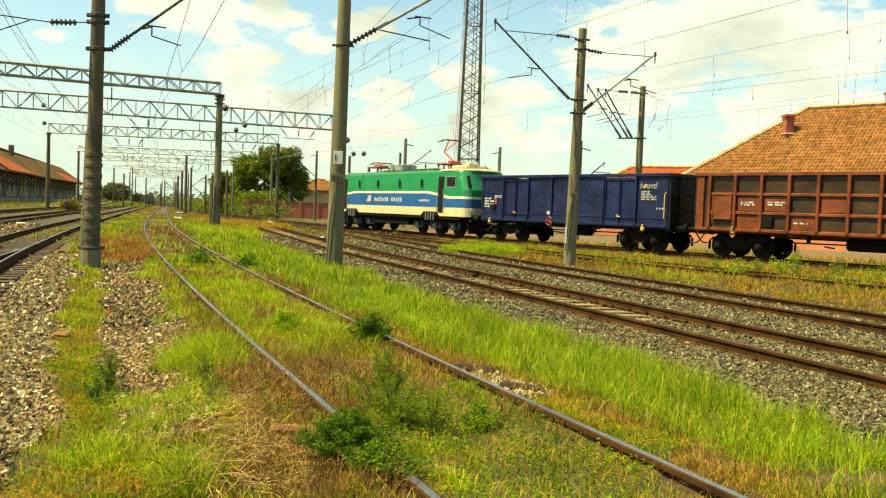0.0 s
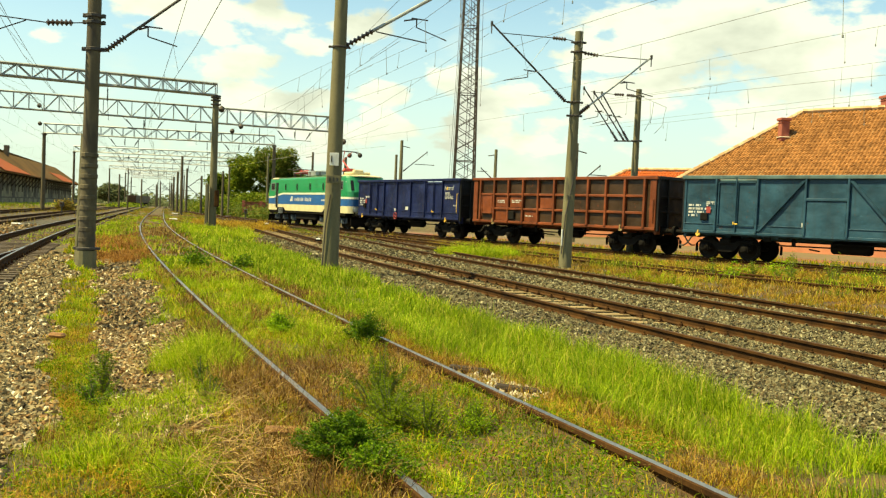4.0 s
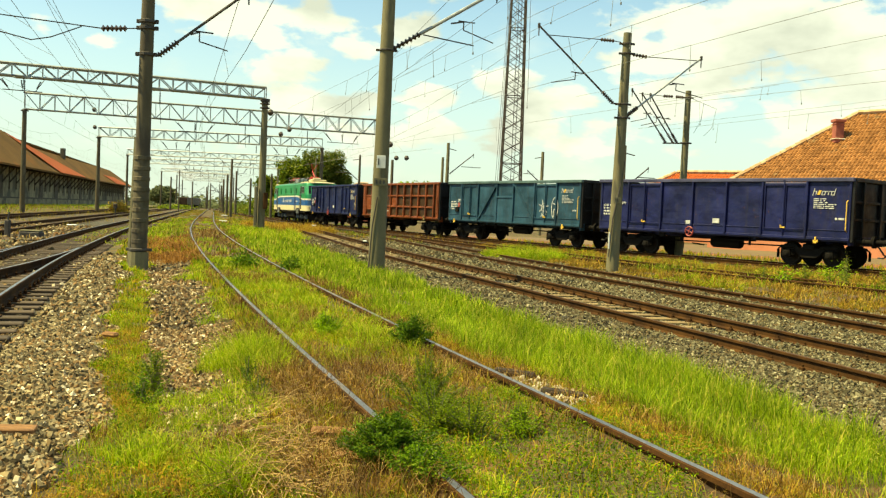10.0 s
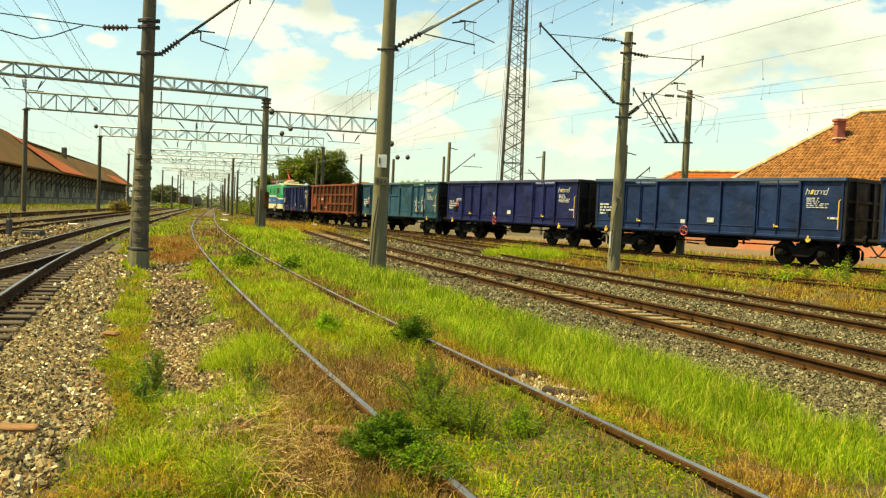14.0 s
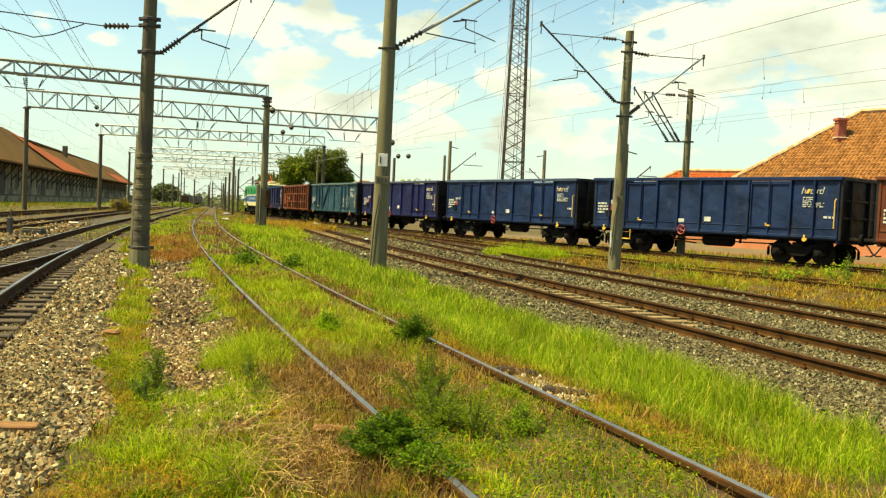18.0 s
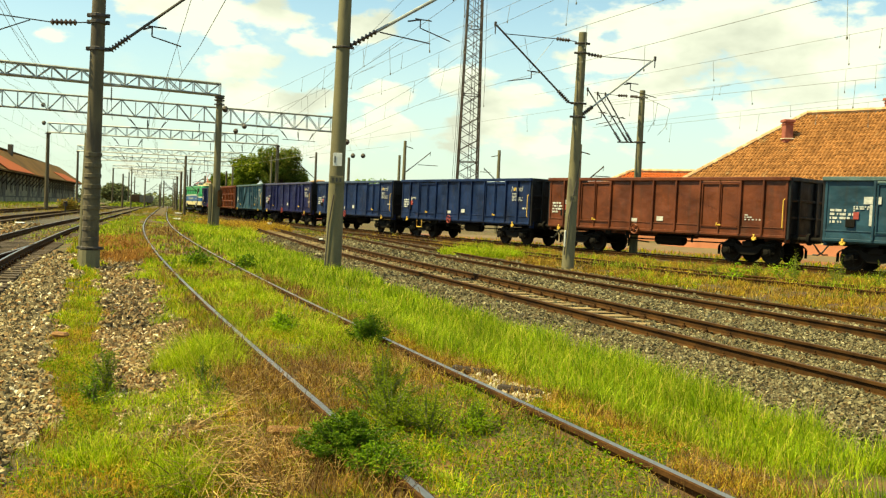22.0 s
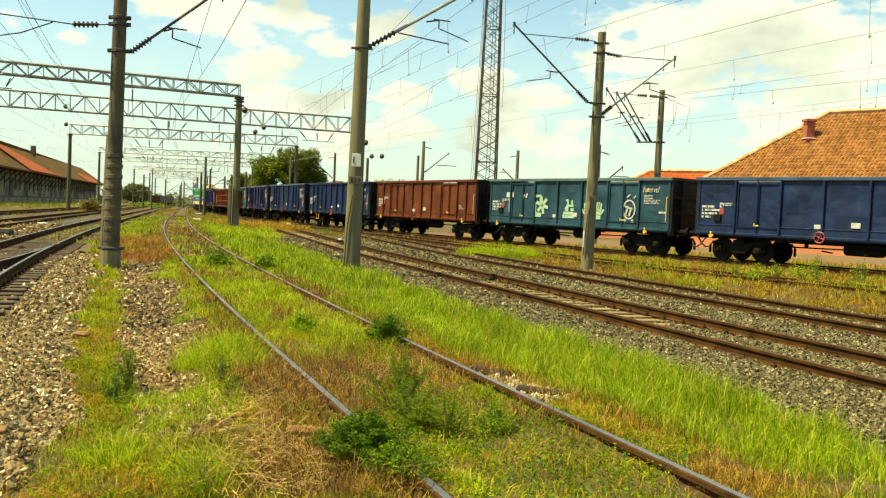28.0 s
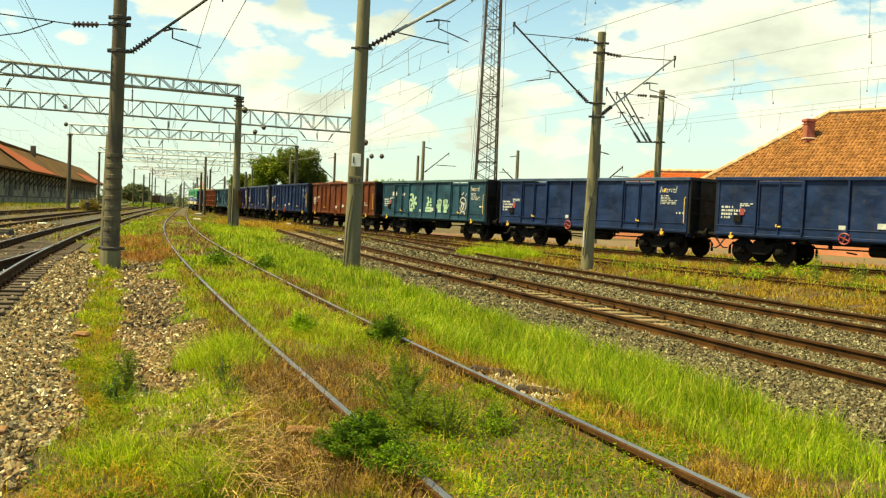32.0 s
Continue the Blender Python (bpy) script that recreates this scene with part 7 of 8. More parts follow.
def scatter(n, x0, x1, y0, y1, seed, test, warp=True):
    """Random places in a box that pass test(x, y), denser in clumps."""
    rng = np.random.default_rng(seed)
    x, y = rng.uniform(x0, x1, n), rng.uniform(y0, y1, n)
    ok = test(x, y) & (abs(x) < 0.60 * y + 1.2)
    if warp:
        ok &= (fbm(x, y, 0.45, seed % 13) * 0.5 + 0.5 + rng.uniform(-0.5, 0.5, n)) > 0.32
    return x[ok], y[ok]


def rails_clear(x, y, m=0.11):
    ok = np.ones(x.shape, bool)
    for f in (track_a, track_b, track_b2, track_l1, track_e):
        ok &= abs(abs(offs(f, x, y)) - 0.7525) > m
    return ok


def lay(name, pts, h0, h1, w0, w1, lean, mat, label, seed):
    x, y = pts
    rng = np.random.default_rng(seed + 99)
    n = len(x)
    d = np.hypot(x, y)
    hh = rng.uniform(h0, h1, n) * (0.75 + 0.5 * (fbm(x, y, 0.8, seed % 7) * 0.5 + 0.5))
    ww = rng.uniform(w0, w1, n) * np.clip(d / 9, 1, 4)
    return blades(name, x, y, ground_z(x, y) - 0.01, hh, ww, rng.uniform(0.1, lean, n), mat, label, seed)


def tufts(name, cx, cy, per, rad, h0, h1, wid, mat, label, seed):
    """Clumps: blades crowd round each centre, the middle ones tallest."""
    r = np.random.default_rng(seed)
    n = len(cx)
    cr = rad * r.uniform(0.6, 1.4, n)
    ch = r.uniform(h0, h1, n)
    i = np.repeat(np.arange(n), per)
    m = len(i)
    d, w = cr[i] * np.sqrt(r.random(m)), r.uniform(0, 2 * np.pi, m)
    x, y = cx[i] + d * np.cos(w), cy[i] + d * np.sin(w)
    ok = rails_clear(x, y, 0.06)
    hh = ch[i] * (1.0 - 0.55 * (d / cr[i]) ** 2) * r.uniform(0.45, 1.1, m)
    ww = wid * r.uniform(0.7, 1.4, m) * np.clip(np.hypot(x, y) / 9, 1, 3)
    x, y, hh, ww = x[ok], y[ok], hh[ok], ww[ok]
    return blades(name, x, y, ground_z(x, y) - 0.01, hh, ww, r.uniform(0.25, 1.7, len(x)), mat, label, seed)


def clumped(n, x0, x1, y0, y1, seed, test, level, scale):
    x, y = scatter(n, x0, x1, y0, y1, seed, test, False)
    ok = fbm(x, y, scale, seed % 17) > level
    return x[ok], y[ok]


def off_timber(x, y):
    """Bare patch round the rotten timbers beside the rail."""
    return ((x - 0.84) ** 2 + ((y - 8.0) * 0.7) ** 2 > 0.08) & ((x - 1.1) ** 2 + ((y - 7.3) * 0.7) ** 2 > 0.09)


zone_ab = lambda x, y: (offs(track_a, x, y) > np.where(y < 9, 1.55, 1.15) + 0.35 * fbm(x, y, 0.7, 6)) & (offs(track_b, x, y) < -3.0 + 0.35 * fbm(x, y, 0.9, 3)) & (fbm(x, y, 1.6, 11) > -0.75) & off_timber(x, y)
zone_in = lambda x, y: (abs(offs(track_a, x, y)) < 1.05) & rails_clear(x, y, 0.07) & (surface(x, y) == GREEN)
zone_left = lambda x, y: (offs(track_a, x, y) < -0.82) & (offs(track_a, x, y) > -3.1) & (surface(x, y) == GREEN)
zone_dry = lambda x, y: (offs(track_a, x, y) > -2.6) & (offs(track_a, x, y) < 1.7) & rails_clear(x, y, 0.07) & (surface(x, y) == DRY)
zone_right = lambda x, y: (offs(track_b2, x, y) > 1.7) & (x < line_x_at(y) - 2.2 - 0.5 * fbm(x, y, 1.2, 2)) & (fbm(x, y, 1.1, 17) > -0.7) & rails_clear(x, y)

lay("tall_grass", scatter(130000, -1.5, 5.5, 3.4, 13.5, 1, zone_ab), 0.10, 0.38, 0.003, 0.0075, 0.9, G_BRIGHT, "tall bright green grass beside the siding", 1)
lay("tall_grass", scatter(90000, -8, 4, 13.5, 34, 2, zone_ab), 0.14, 0.36, 0.0045, 0.009, 0.8, G_BRIGHT, "tall bright green grass along the line", 2)
tufts_ab = clumped(2900, -2, 5.5, 3.3, 14, 63, zone_ab, -0.4, 1.0)
tufts("grass_tuft", *tufts_ab, 50, 0.12, 0.16, 0.36, 0.005, G_LIME, "matted lime green grass beside the siding", 63)
tufts("grass_tuft", *clumped(3600, -9, 4, 14, 36, 64, zone_ab, -0.4, 1.4), 34, 0.2, 0.16, 0.34, 0.007, G_LIME, "matted lime green grass along the line", 64)
tufts("dry_tuft", *clumped(1400, -9, 5, 5, 36, 65, zone_ab, 0.15, 0.9), 40, 0.15, 0.12, 0.3, 0.005, G_DRY, "dry orange grass among the green", 65)
lay("far_grass", scatter(30000, -16, 0, 34, 66, 3, zone_ab), 0.12, 0.34, 0.008, 0.014, 0.8, G_BRIGHT, "green grass between the tracks", 3)
lay("siding_grass", scatter(60000, -6, 2.5, 4, 20, 4, zone_in), 0.04, 0.13, 0.005, 0.009, 1.1, G_MID, "patchy green grass inside the siding", 4)
lay("siding_grass", scatter(26000, -13, -3, 20, 48, 5, zone_in), 0.07, 0.24, 0.006, 0.011, 1.0, G_BRIGHT, "green grass inside the siding", 5)
lay("verge_grass", scatter(80000, -6, 1, 4, 14, 6, zone_left), 0.03, 0.12, 0.004, 0.008, 1.0, G_MID, "short mixed grass on the verge", 6)
lay("verge_grass", scatter(40000, -12, -3, 14, 36, 7, zone_left), 0.05, 0.17, 0.006, 0.011, 1.0, G_MID, "short grass strip beside the ballast", 7)
lay("straw", scatter(110000, -6, 2.6, 4, 18, 8, zone_dry), 0.07, 0.26, 0.003, 0.006, 1.9, G_DRY, "dry brown straw between the rails", 8)
lay("straw", scatter(30000, -14, 0, 18, 50, 9, zone_dry), 0.07, 0.24, 0.005, 0.008, 1.6, G_DRY, "dry straw along the siding", 9)
lay("yellow_grass", scatter(60000, 2, 16, 13, 48, 10, zone_right), 0.05, 0.26, 0.004, 0.008, 0.9, G_YELLOW, "dry yellow grass beside the goods line", 10)
lay("green_tufts", scatter(60000, 2, 18, 13, 50, 16, lambda x, y: zone_right(x, y) & (fbm(x, y, 1.4, 19) > 0.45)), 0.12, 0.42, 0.004, 0.008, 0.8, G_BRIGHT, "green tufts beside the goods line", 16)
lay("yellow_grass", scatter(20000, 3, 30, 30, 66, 12, lambda x, y: (x > line_x_at(y) + 2.0) & (surface(x, y) < PAVE)), 0.1, 0.35, 0.006, 0.01, 0.8, G_MID, "green grass behind the goods line", 12)
lay("yard_grass", scatter(34000, -60, -12, 24, 130, 13, lambda x, y: (offs(track_l1, x, y) < -1.7) & ((surface(x, y) == DRY) | (surface(x, y) == GREEN)) & (abs(offs(track_l2, x, y)) > 0.9) & (abs(offs(track_l3, x, y)) > 0.9)), 0.12, 0.4, 0.006, 0.011, 0.9, G_YELLOW, "yellow-green yard grass", 13)
lay("shed_grass", scatter(30000, -90, -30, 60, 200, 14, lambda x, y: (offs(track_l3, x, y) < -2.5) & (x > -28.5 - 0.235 * y)), 0.15, 0.45, 0.008, 0.014, 0.8, G_BRIGHT, "green grass in front of the goods shed", 14)
lay("mid_grass", scatter(22000, -26, -6, 26, 85, 15, lambda x, y: (offs(track_a, x, y) < -1.1) & (offs(track_l1, x, y) > 1.8) & (surface(x, y) != GRAVEL)), 0.12, 0.35, 0.007, 0.012, 0.9, G_BRIGHT, "green grass patches between the tracks", 15)

tufts("dry_tuft", *clumped(5200, 2, 20, 10, 50, 66, zone_right, -0.2, 1.2), 34, 0.2, 0.12, 0.36, 0.005, G_GOLD, "orange dry weeds beside the goods line", 66)
tufts("grass_tuft", *clumped(3000, 2, 20, 10, 50, 67, zone_right, 0.15, 1.9), 34, 0.22, 0.14, 0.40, 0.006, G_LIME, "bright green weeds beside the goods line", 67)
tufts("dry_tuft", *clumped(3600, 2, 20, 10, 50, 73, zone_right, -0.1, 1.1), 34, 0.2, 0.08, 0.26, 0.005, G_DRY, "rust-brown dry weeds beside the goods line", 73)
G_BROWN = leaf_mat("grass_brown", ((0.0, (0.035, 0.016, 0.005)), (0.45, (0.13, 0.065, 0.016)), (0.8, (0.27, 0.15, 0.045)), (1.0, (0.50, 0.33, 0.12))), 0.15)
bank = lambda x, y: ((abs(offs(track_a, x, y) + 1.0 + 0.12 * fbm(x, y, 0.7, 5)) < 0.3) | ((abs(offs(track_a, x, y)) < 0.68) & (y > 6.0) & (fbm(x, y, 0.7, 8) > 0.05))) & rails_clear(x, y, 0.05)
lay("dead_stalks", scatter(40000, -3.2, 1.2, 4.4, 10.5, 71, bank), 0.05, 0.22, 0.002, 0.0045, 1.9, G_BROWN, "brown dead stalks along the siding rails", 71)
lay("dead_stalks", scatter(9000, -6, 1.2, 10, 20, 72, lambda x, y: (abs(offs(track_a, x, y) + 1.0) < 0.22) & rails_clear(x, y, 0.05)), 0.06, 0.22, 0.003, 0.006, 1.6, G_BROWN, "brown dead stalks along the farther rail", 72)
# sparse short growth over all of the near ground
near_all = lambda x, y: (offs(track_a, x, y) > -3.0) & (offs(track_a, x, y) < 2.2) & rails_clear(x, y, 0.07) & (surface(x, y) != GRAVEL)
lay("mixed_grass", scatter(42000, -5, 3.2, 3.8, 12, 41, near_all), 0.03, 0.13, 0.003, 0.006, 1.3, G_MID, "short green growth over the near ground", 41)
lay("mixed_straw", scatter(42000, -5, 3.2, 3.8, 12, 42, near_all), 0.04, 0.14, 0.002, 0.004, 2.0, G_DRY, "dead stalks among the near grass", 42)


# broad-leaved ground cover near the camera
def leaf_cloud(name, cen, size, mat, parent=None, label="", seed=0, tagd=None):
    """Small leaves: a diamond of four corners at each place, turned at random."""
    rng = np.random.default_rng(seed)
    n = len(cen)
    a = rng.normal(0, 1, (n, 3))
    a[:, 2] *= 0.5
    a /= np.linalg.norm(a, axis=1)[:, None]
    b = np.cross(a, rng.normal(0, 1, (n, 3)) + np.array([0, 0, 1.2]))
    b /= np.linalg.norm(b, axis=1)[:, None] + 1e-9
    s = (size * rng.uniform(0.6, 1.3, n))[:, None]
    fold = np.cross(a, b) * s * 0.12
    v = np.stack([cen - a * s, cen + b * s * 0.42 + fold, cen + a * s, cen - b * s * 0.42 + fold], 1).reshape(-1, 3)
    me = soup(name, v, np.arange(4 * n), np.arange(n) * 4, mat)
    ob = part(name, me, None, parent, label)
    return ob


verge = lambda x, y: (offs(track_a, x, y) > -2.9) & (offs(track_a, x, y) < 1.6) & rails_clear(x, y, 0.1) & (surface(x, y) != GRAVEL) & off_timber(x, y)
tufts("grass_tuft", *clumped(3000, -5, 3, 3.9, 11, 51, verge, 0.0, 0.6), 54, 0.085, 0.06, 0.17, 0.004, G_LIME, "low bright green grass clumps on the verge", 51)
tufts("grass_tuft", *clumped(3600, -9, 3, 10, 24, 52, verge, -0.25, 1.3), 34, 0.13, 0.10, 0.24, 0.005, G_LIME, "bright green grass clumps along the siding", 52)
tufts("dry_tuft", *clumped(3600, -5, 3, 3.9, 11, 53, lambda x, y: verge(x, y) & ((abs(offs(track_a, x, y)) > 0.8) | (y > 6.2)), -0.05, 0.5), 50, 0.10, 0.06, 0.18, 0.004, G_GOLD, "orange-brown dry grass clumps", 53)
tufts("dry_tuft", *clumped(700, -12, 3, 11, 34, 54, verge, 0.0, 1.1), 30, 0.16, 0.10, 0.26, 0.006, G_DRY, "dry brown grass clumps along the siding", 54)
tufts("dry_tuft", *clumped(2000, -8, -1, 5, 19, 68, lambda x, y: (abs(offs(track_a, x, y) + 2.36) < 0.30), -0.35, 0.8), 40, 0.08, 0.05, 0.13, 0.004, G_GOLD, "short golden grass on the strip in the ballast", 68)
tufts("dry_tuft", *clumped(2800, -3, 4, 3.6, 12, 69, lambda x, y: (abs(offs(track_a, x, y) - 1.3 - 0.2 * fbm(x, y, 0.8, 4)) < 0.46) & off_timber(x, y), -0.3, 1.0), 70, 0.1, 0.05, 0.16, 0.004, G_GOLD, "short golden grass along the rail", 69)
tufts("grass_tuft", *clumped(1500, -8, -1, 5, 19, 79, lambda x, y: (abs(offs(track_a, x, y) + 2.36) < 0.30), -0.2, 0.7), 40, 0.08, 0.05, 0.14, 0.004, G_LIME, "short lime grass on the strip in the ballast", 79)
# the tall fine tuft beside the rail and the ones behind it
tufts("grass_tuft", np.array([-1.82, -1.62, -1.95, -1.72, -1.9, -1.55]), np.array([8.5, 8.3, 8.25, 8.8, 8.7, 7.9]), 560, 0.27, 0.36, 0.58, 0.0035, G_LIME, "tall fine bright green tuft beside the rail", 55)
tufts("grass_tuft", np.array([-0.85, -0.7, -1.0, -0.55, -0.75]), np.array([10.4, 10.0, 10.8, 9.5, 11.3]), 420, 0.3, 0.24, 0.40, 0.004, G_LIME, "bright green tuft inside the siding", 56)
tufts("grass_tuft", np.array([-1.9, -1.65, -1.4, -1.2, -1.7, -1.05, -1.55, -1.35]), np.array([6.9, 6.2, 5.6, 5.2, 5.4, 4.9, 7.1, 6.5]), 560, 0.26, 0.22, 0.36, 0.004, G_LIME, "low bright green tuft near the straw", 57)
tufts("grass_tuft", *clumped(1100, -5, 2, 7.6, 20, 70, lambda x, y: (abs(offs(track_a, x, y) + 0.1) < 0.62), -0.1, 1.2), 110, 0.17, 0.14, 0.30, 0.004, G_LIME, "green clumps between the rails of the siding", 70)
tufts("grass_tuft", *clumped(420, -8, -1, 9, 24, 74, lambda x, y: (abs(offs(track_a, x, y) + 1.25) < 0.32), 0.0, 1.0), 120, 0.2, 0.16, 0.34, 0.004, G_LIME, "lime green tufts beside the siding", 74)
tufts("grass_tuft", *clumped(1500, -24, -9, 34, 62, 78, lambda x, y: (offs(track_a, x, y) < -1.9) & (offs(track_l1, x, y) > 1.7), -0.35, 2.2), 60, 0.34, 0.16, 0.42, 0.006, G_LIME, "bright green grass between the siding and the yard tracks", 78)
# dry bushes and weeds far down the line
far_mix = lambda x, y: (offs(track_a, x, y) > -4) & (offs(track_b2, x, y) < 3) & (abs(offs(track_b, x, y)) > 0.9) & (abs(offs(track_a, x, y)) > 0.9)
mid_mix = lambda x, y: (offs(track_a, x, y) > -5) & (offs(track_b, x, y) < -2.0) & rails_clear(x, y, 0.12)
tufts("mid_weeds", *clumped(5200, -36, 2, 30, 92, 61, mid_mix, -0.05, 2.6), 22, 0.30, 0.12, 0.34, 0.006, G_DRY, "rust-brown weeds between the far rails", 61)
tufts("mid_weeds", *clumped(5200, -36, 2, 30, 92, 62, mid_mix, -0.15, 3.1), 22, 0.30, 0.12, 0.34, 0.006, G_LIME, "green weeds between the far rails", 62)
tufts("far_weeds", *clumped(6000, -60, 8, 50, 200, 58, far_mix, -0.3, 5.0), 20, 0.5, 0.12, 0.5, 0.012, G_YELLOW, "yellow and brown weeds far down the line", 58)
tufts("far_weeds", *clumped(4500, -60, 8, 50, 200, 59, far_mix, -0.1, 6.0), 20, 0.5, 0.12, 0.45, 0.012, L_OLIVE, "dark green weeds far down the line", 59)
G_RUST = leaf_mat("grass_rust", ((0.0, (0.10, 0.042, 0.010)), (0.5, (0.34, 0.155, 0.034)), (1.0, (0.54, 0.30, 0.08))), 0.3)
tufts("dry_weeds", *clumped(1000, -13, -5, 22, 36, 60, lambda x, y: (offs(track_a, x, y) < -0.9) & (offs(track_a, x, y) > -2.6), -0.5, 2.0), 60, 0.24, 0.2, 0.5, 0.005, G_RUST, "rust-brown dry weeds beside the siding", 60)


rngp = np.random.default_rng(5)
cx0, cy0 = scatter(110000, -3.2, 2.8, 3.8, 8.5, 21, lambda x, y: rails_clear(x, y, 0.06) & (surface(x, y) == GREEN) & (offs(track_a, x, y) > -3.0) & (offs(track_a, x, y) < 1.5))
cover = leaf_cloud("ground_cover", np.stack([cx0, cy0, ground_z(cx0, cy0) + rngp.uniform(0.0, 0.07, len(cx0))], 1), 0.0125, leaf_mat("cover_leaf", ((0, (0.04, 0.10, 0.003)), (0.6, (0.13, 0.23, 0.006)), (1, (0.27, 0.36, 0.01)))), seed=4)
tagged(cover, "low broad-leaved weeds covering the ground", "weeds", kind="stuff")


def weed(x, y, hgt, spread, n_stem, n_leaf, mat, label, leaf=0.035, seed=0):
    """Leafy weed: branching stems with leaves along them."""
    t = thing("weed", label, "weed", "tall weeds")
    rng = random.Random(seed)
    z0 = float(ground_z(np.array([x]), np.array([y]))[0])
    g, cen = Geo(), []
    for i in range(n_stem):
        w, r = rng.uniform(0, 2 * math.pi), spread * rng.uniform(0.15, 1.0)
        hh = hgt * rng.uniform(0.55, 1.0) * (1.1 - 0.6 * r / spread)
        p0 = Vector((x + rng.uniform(-0.04, 0.04), y + rng.uniform(-0.04, 0.04), z0 - 0.02))
        p2 = Vector((x + r * math.cos(w), y + r * math.sin(w), z0 + hh))
        p1 = p0.lerp(p2, 0.5) + Vector((0, 0, hh * 0.15))
        g.tube([p0, p1, p2], 0.006, 4, False, 0.002)
        for k in range(n_leaf):
            u = rng.uniform(0.15, 1.05)
            q = p0.lerp(p1, u * 2) if u < 0.5 else p1.lerp(p2, u * 2 - 1)
            e = leaf * 2.4 * (1.2 - 0.6 * u)
            cen.append((q.x + rng.gauss(0, e), q.y + rng.gauss(0, e), max(z0, q.z + rng.gauss(0, e * 0.7))))
    tagged(part("stem", g, STEM, t), kind="stuff")
    leaf_cloud("leaves", np.array(cen), leaf, mat, t, "", seed)
    return t


weed(-0.20, 5.05, 0.32, 0.34, 90, 190, L_DARK, "dense dark green ferny weed growing over the rail", 0.011, 1)
weed(-0.02, 4.75, 0.22, 0.26, 50, 120, L_WEED, "low green ferny weed over the rail", 0.011, 31)
weed(-0.02, 6.35, 0.52, 0.30, 46, 200, L_FEATHER, "tall feathery weed between the rails", 0.008, 2)
weed(0.06, 5.9, 0.36, 0.28, 34, 170, L_FEATHER, "tall feathery weed behind the rail", 0.008, 24)
weed(0.32, 5.8, 0.30, 0.26, 26, 150, L_FEATHER, "feathery weed between the rails", 0.008, 12)
weed(-0.20, 9.5, 0.42, 0.27, 40, 130, L_DARK, "dark bushy weed over the far rail", 0.016, 3)
weed(-2.30, 7.45, 0.48, 0.24, 24, 50, L_FEATHER, "upright weed beside the ballast", 0.013, 4)
weed(-2.22, 6.95, 0.30, 0.18, 20, 50, L_WEED, "upright weed in the grass strip", 0.012, 14)
weed(-1.45, 7.25, 0.32, 0.12, 14, 40, L_DARK, "thin dark-stemmed weed beside the straw", 0.010, 32)
weed(-1.28, 6.75, 0.34, 0.12, 12, 34, L_DARK, "thin dark-stemmed weed beside the straw", 0.010, 33)
weed(-4.3, 20.6, 0.42, 0.42, 20, 30, L_WEED, "low dark weed in the siding", 0.045, 5)
weed(-3.2, 20.1, 0.36, 0.25, 14, 26, L_WEED, "low dark weed beside the siding", 0.045, 6)
weed(-1.2, 10.2, 0.3, 0.22, 26, 80, L_LIGHT, "pale green weed clump inside the siding", 0.016, 7)
weed(0.64, 5.95, 0.22, 0.17, 40, 90, L_LIGHT, "pale feathery weed clump", 0.008, 8)
weed(-1.13, 10.3, 0.30, 0.2, 16, 60, L_WEED, "dark leafy weed clump beside the rail", 0.014, 9)
weed(12.5, 27.5, 0.7, 0.6, 12, 16, L_LIGHT, "tall green weeds beside the disused track", 0.06, 15)
weed(10.8, 27.0, 0.55, 0.5, 10, 16, L_LIGHT, "green weeds beside the disused track", 0.06, 16)
tufts("grass_tuft", *clumped(160, 2.4, 5.2, 35.2, 39.0, 75, lambda x, y: abs((x - 3.8) * 0.8 + (y - 37.0) * 0.6) < 0.9, -2, 1.0), 110, 0.3, 0.4, 0.75, 0.005, G_LIME, "tall bright green grass beside the goods line", 75)
for k, (x, y, hh) in enumerate(((12.9, 27.6, 1.0), (12.2, 26.1, 0.8), (13.4, 25.6, 1.1), (11.5, 27.2, 0.7), (14.5, 25.4, 0.9), (10.4, 27.8, 0.6), (13.9, 27.0, 0.7))):
    weed(x, y, hh, 0.22, 9, 34, L_OLIVE, "tall thin dry-tipped weed beside the goods line", 0.03, 80 + k)
tufts("grass_tuft", *clumped(150, -13.0, -6.5, 40, 56, 76, lambda x, y: (offs(track_a, x, y) > 1.5) & (offs(track_b, x, y) < -1.9) & (abs(y - 48) < 6), -2, 1.0), 110, 0.4, 0.4, 0.9, 0.006, G_LIME, "tall bright green grass near the gantry post", 76)
tufts("dry_tuft", *clumped(170, -16.5, -7, 62, 80, 77, lambda x, y: (offs(track_a, x, y) > 3.0) & (offs(track_b, x, y) < 1.6), -2, 1.0), 90, 0.5, 0.5, 1.0, 0.006, G_GOLD, "tall orange dry grass near the turnout", 77)
weed(-37.0, 104.5, 1.5, 1.5, 30, 50, G_YELLOW, "yellow dry bush near the goods shed", 0.14, 23)


STALK = material("straw_stalk", (0.07, 0.030, 0.008), (0.56, 0.36, 0.12), 0.7, 0, 3, 40, 0, island=0.85)


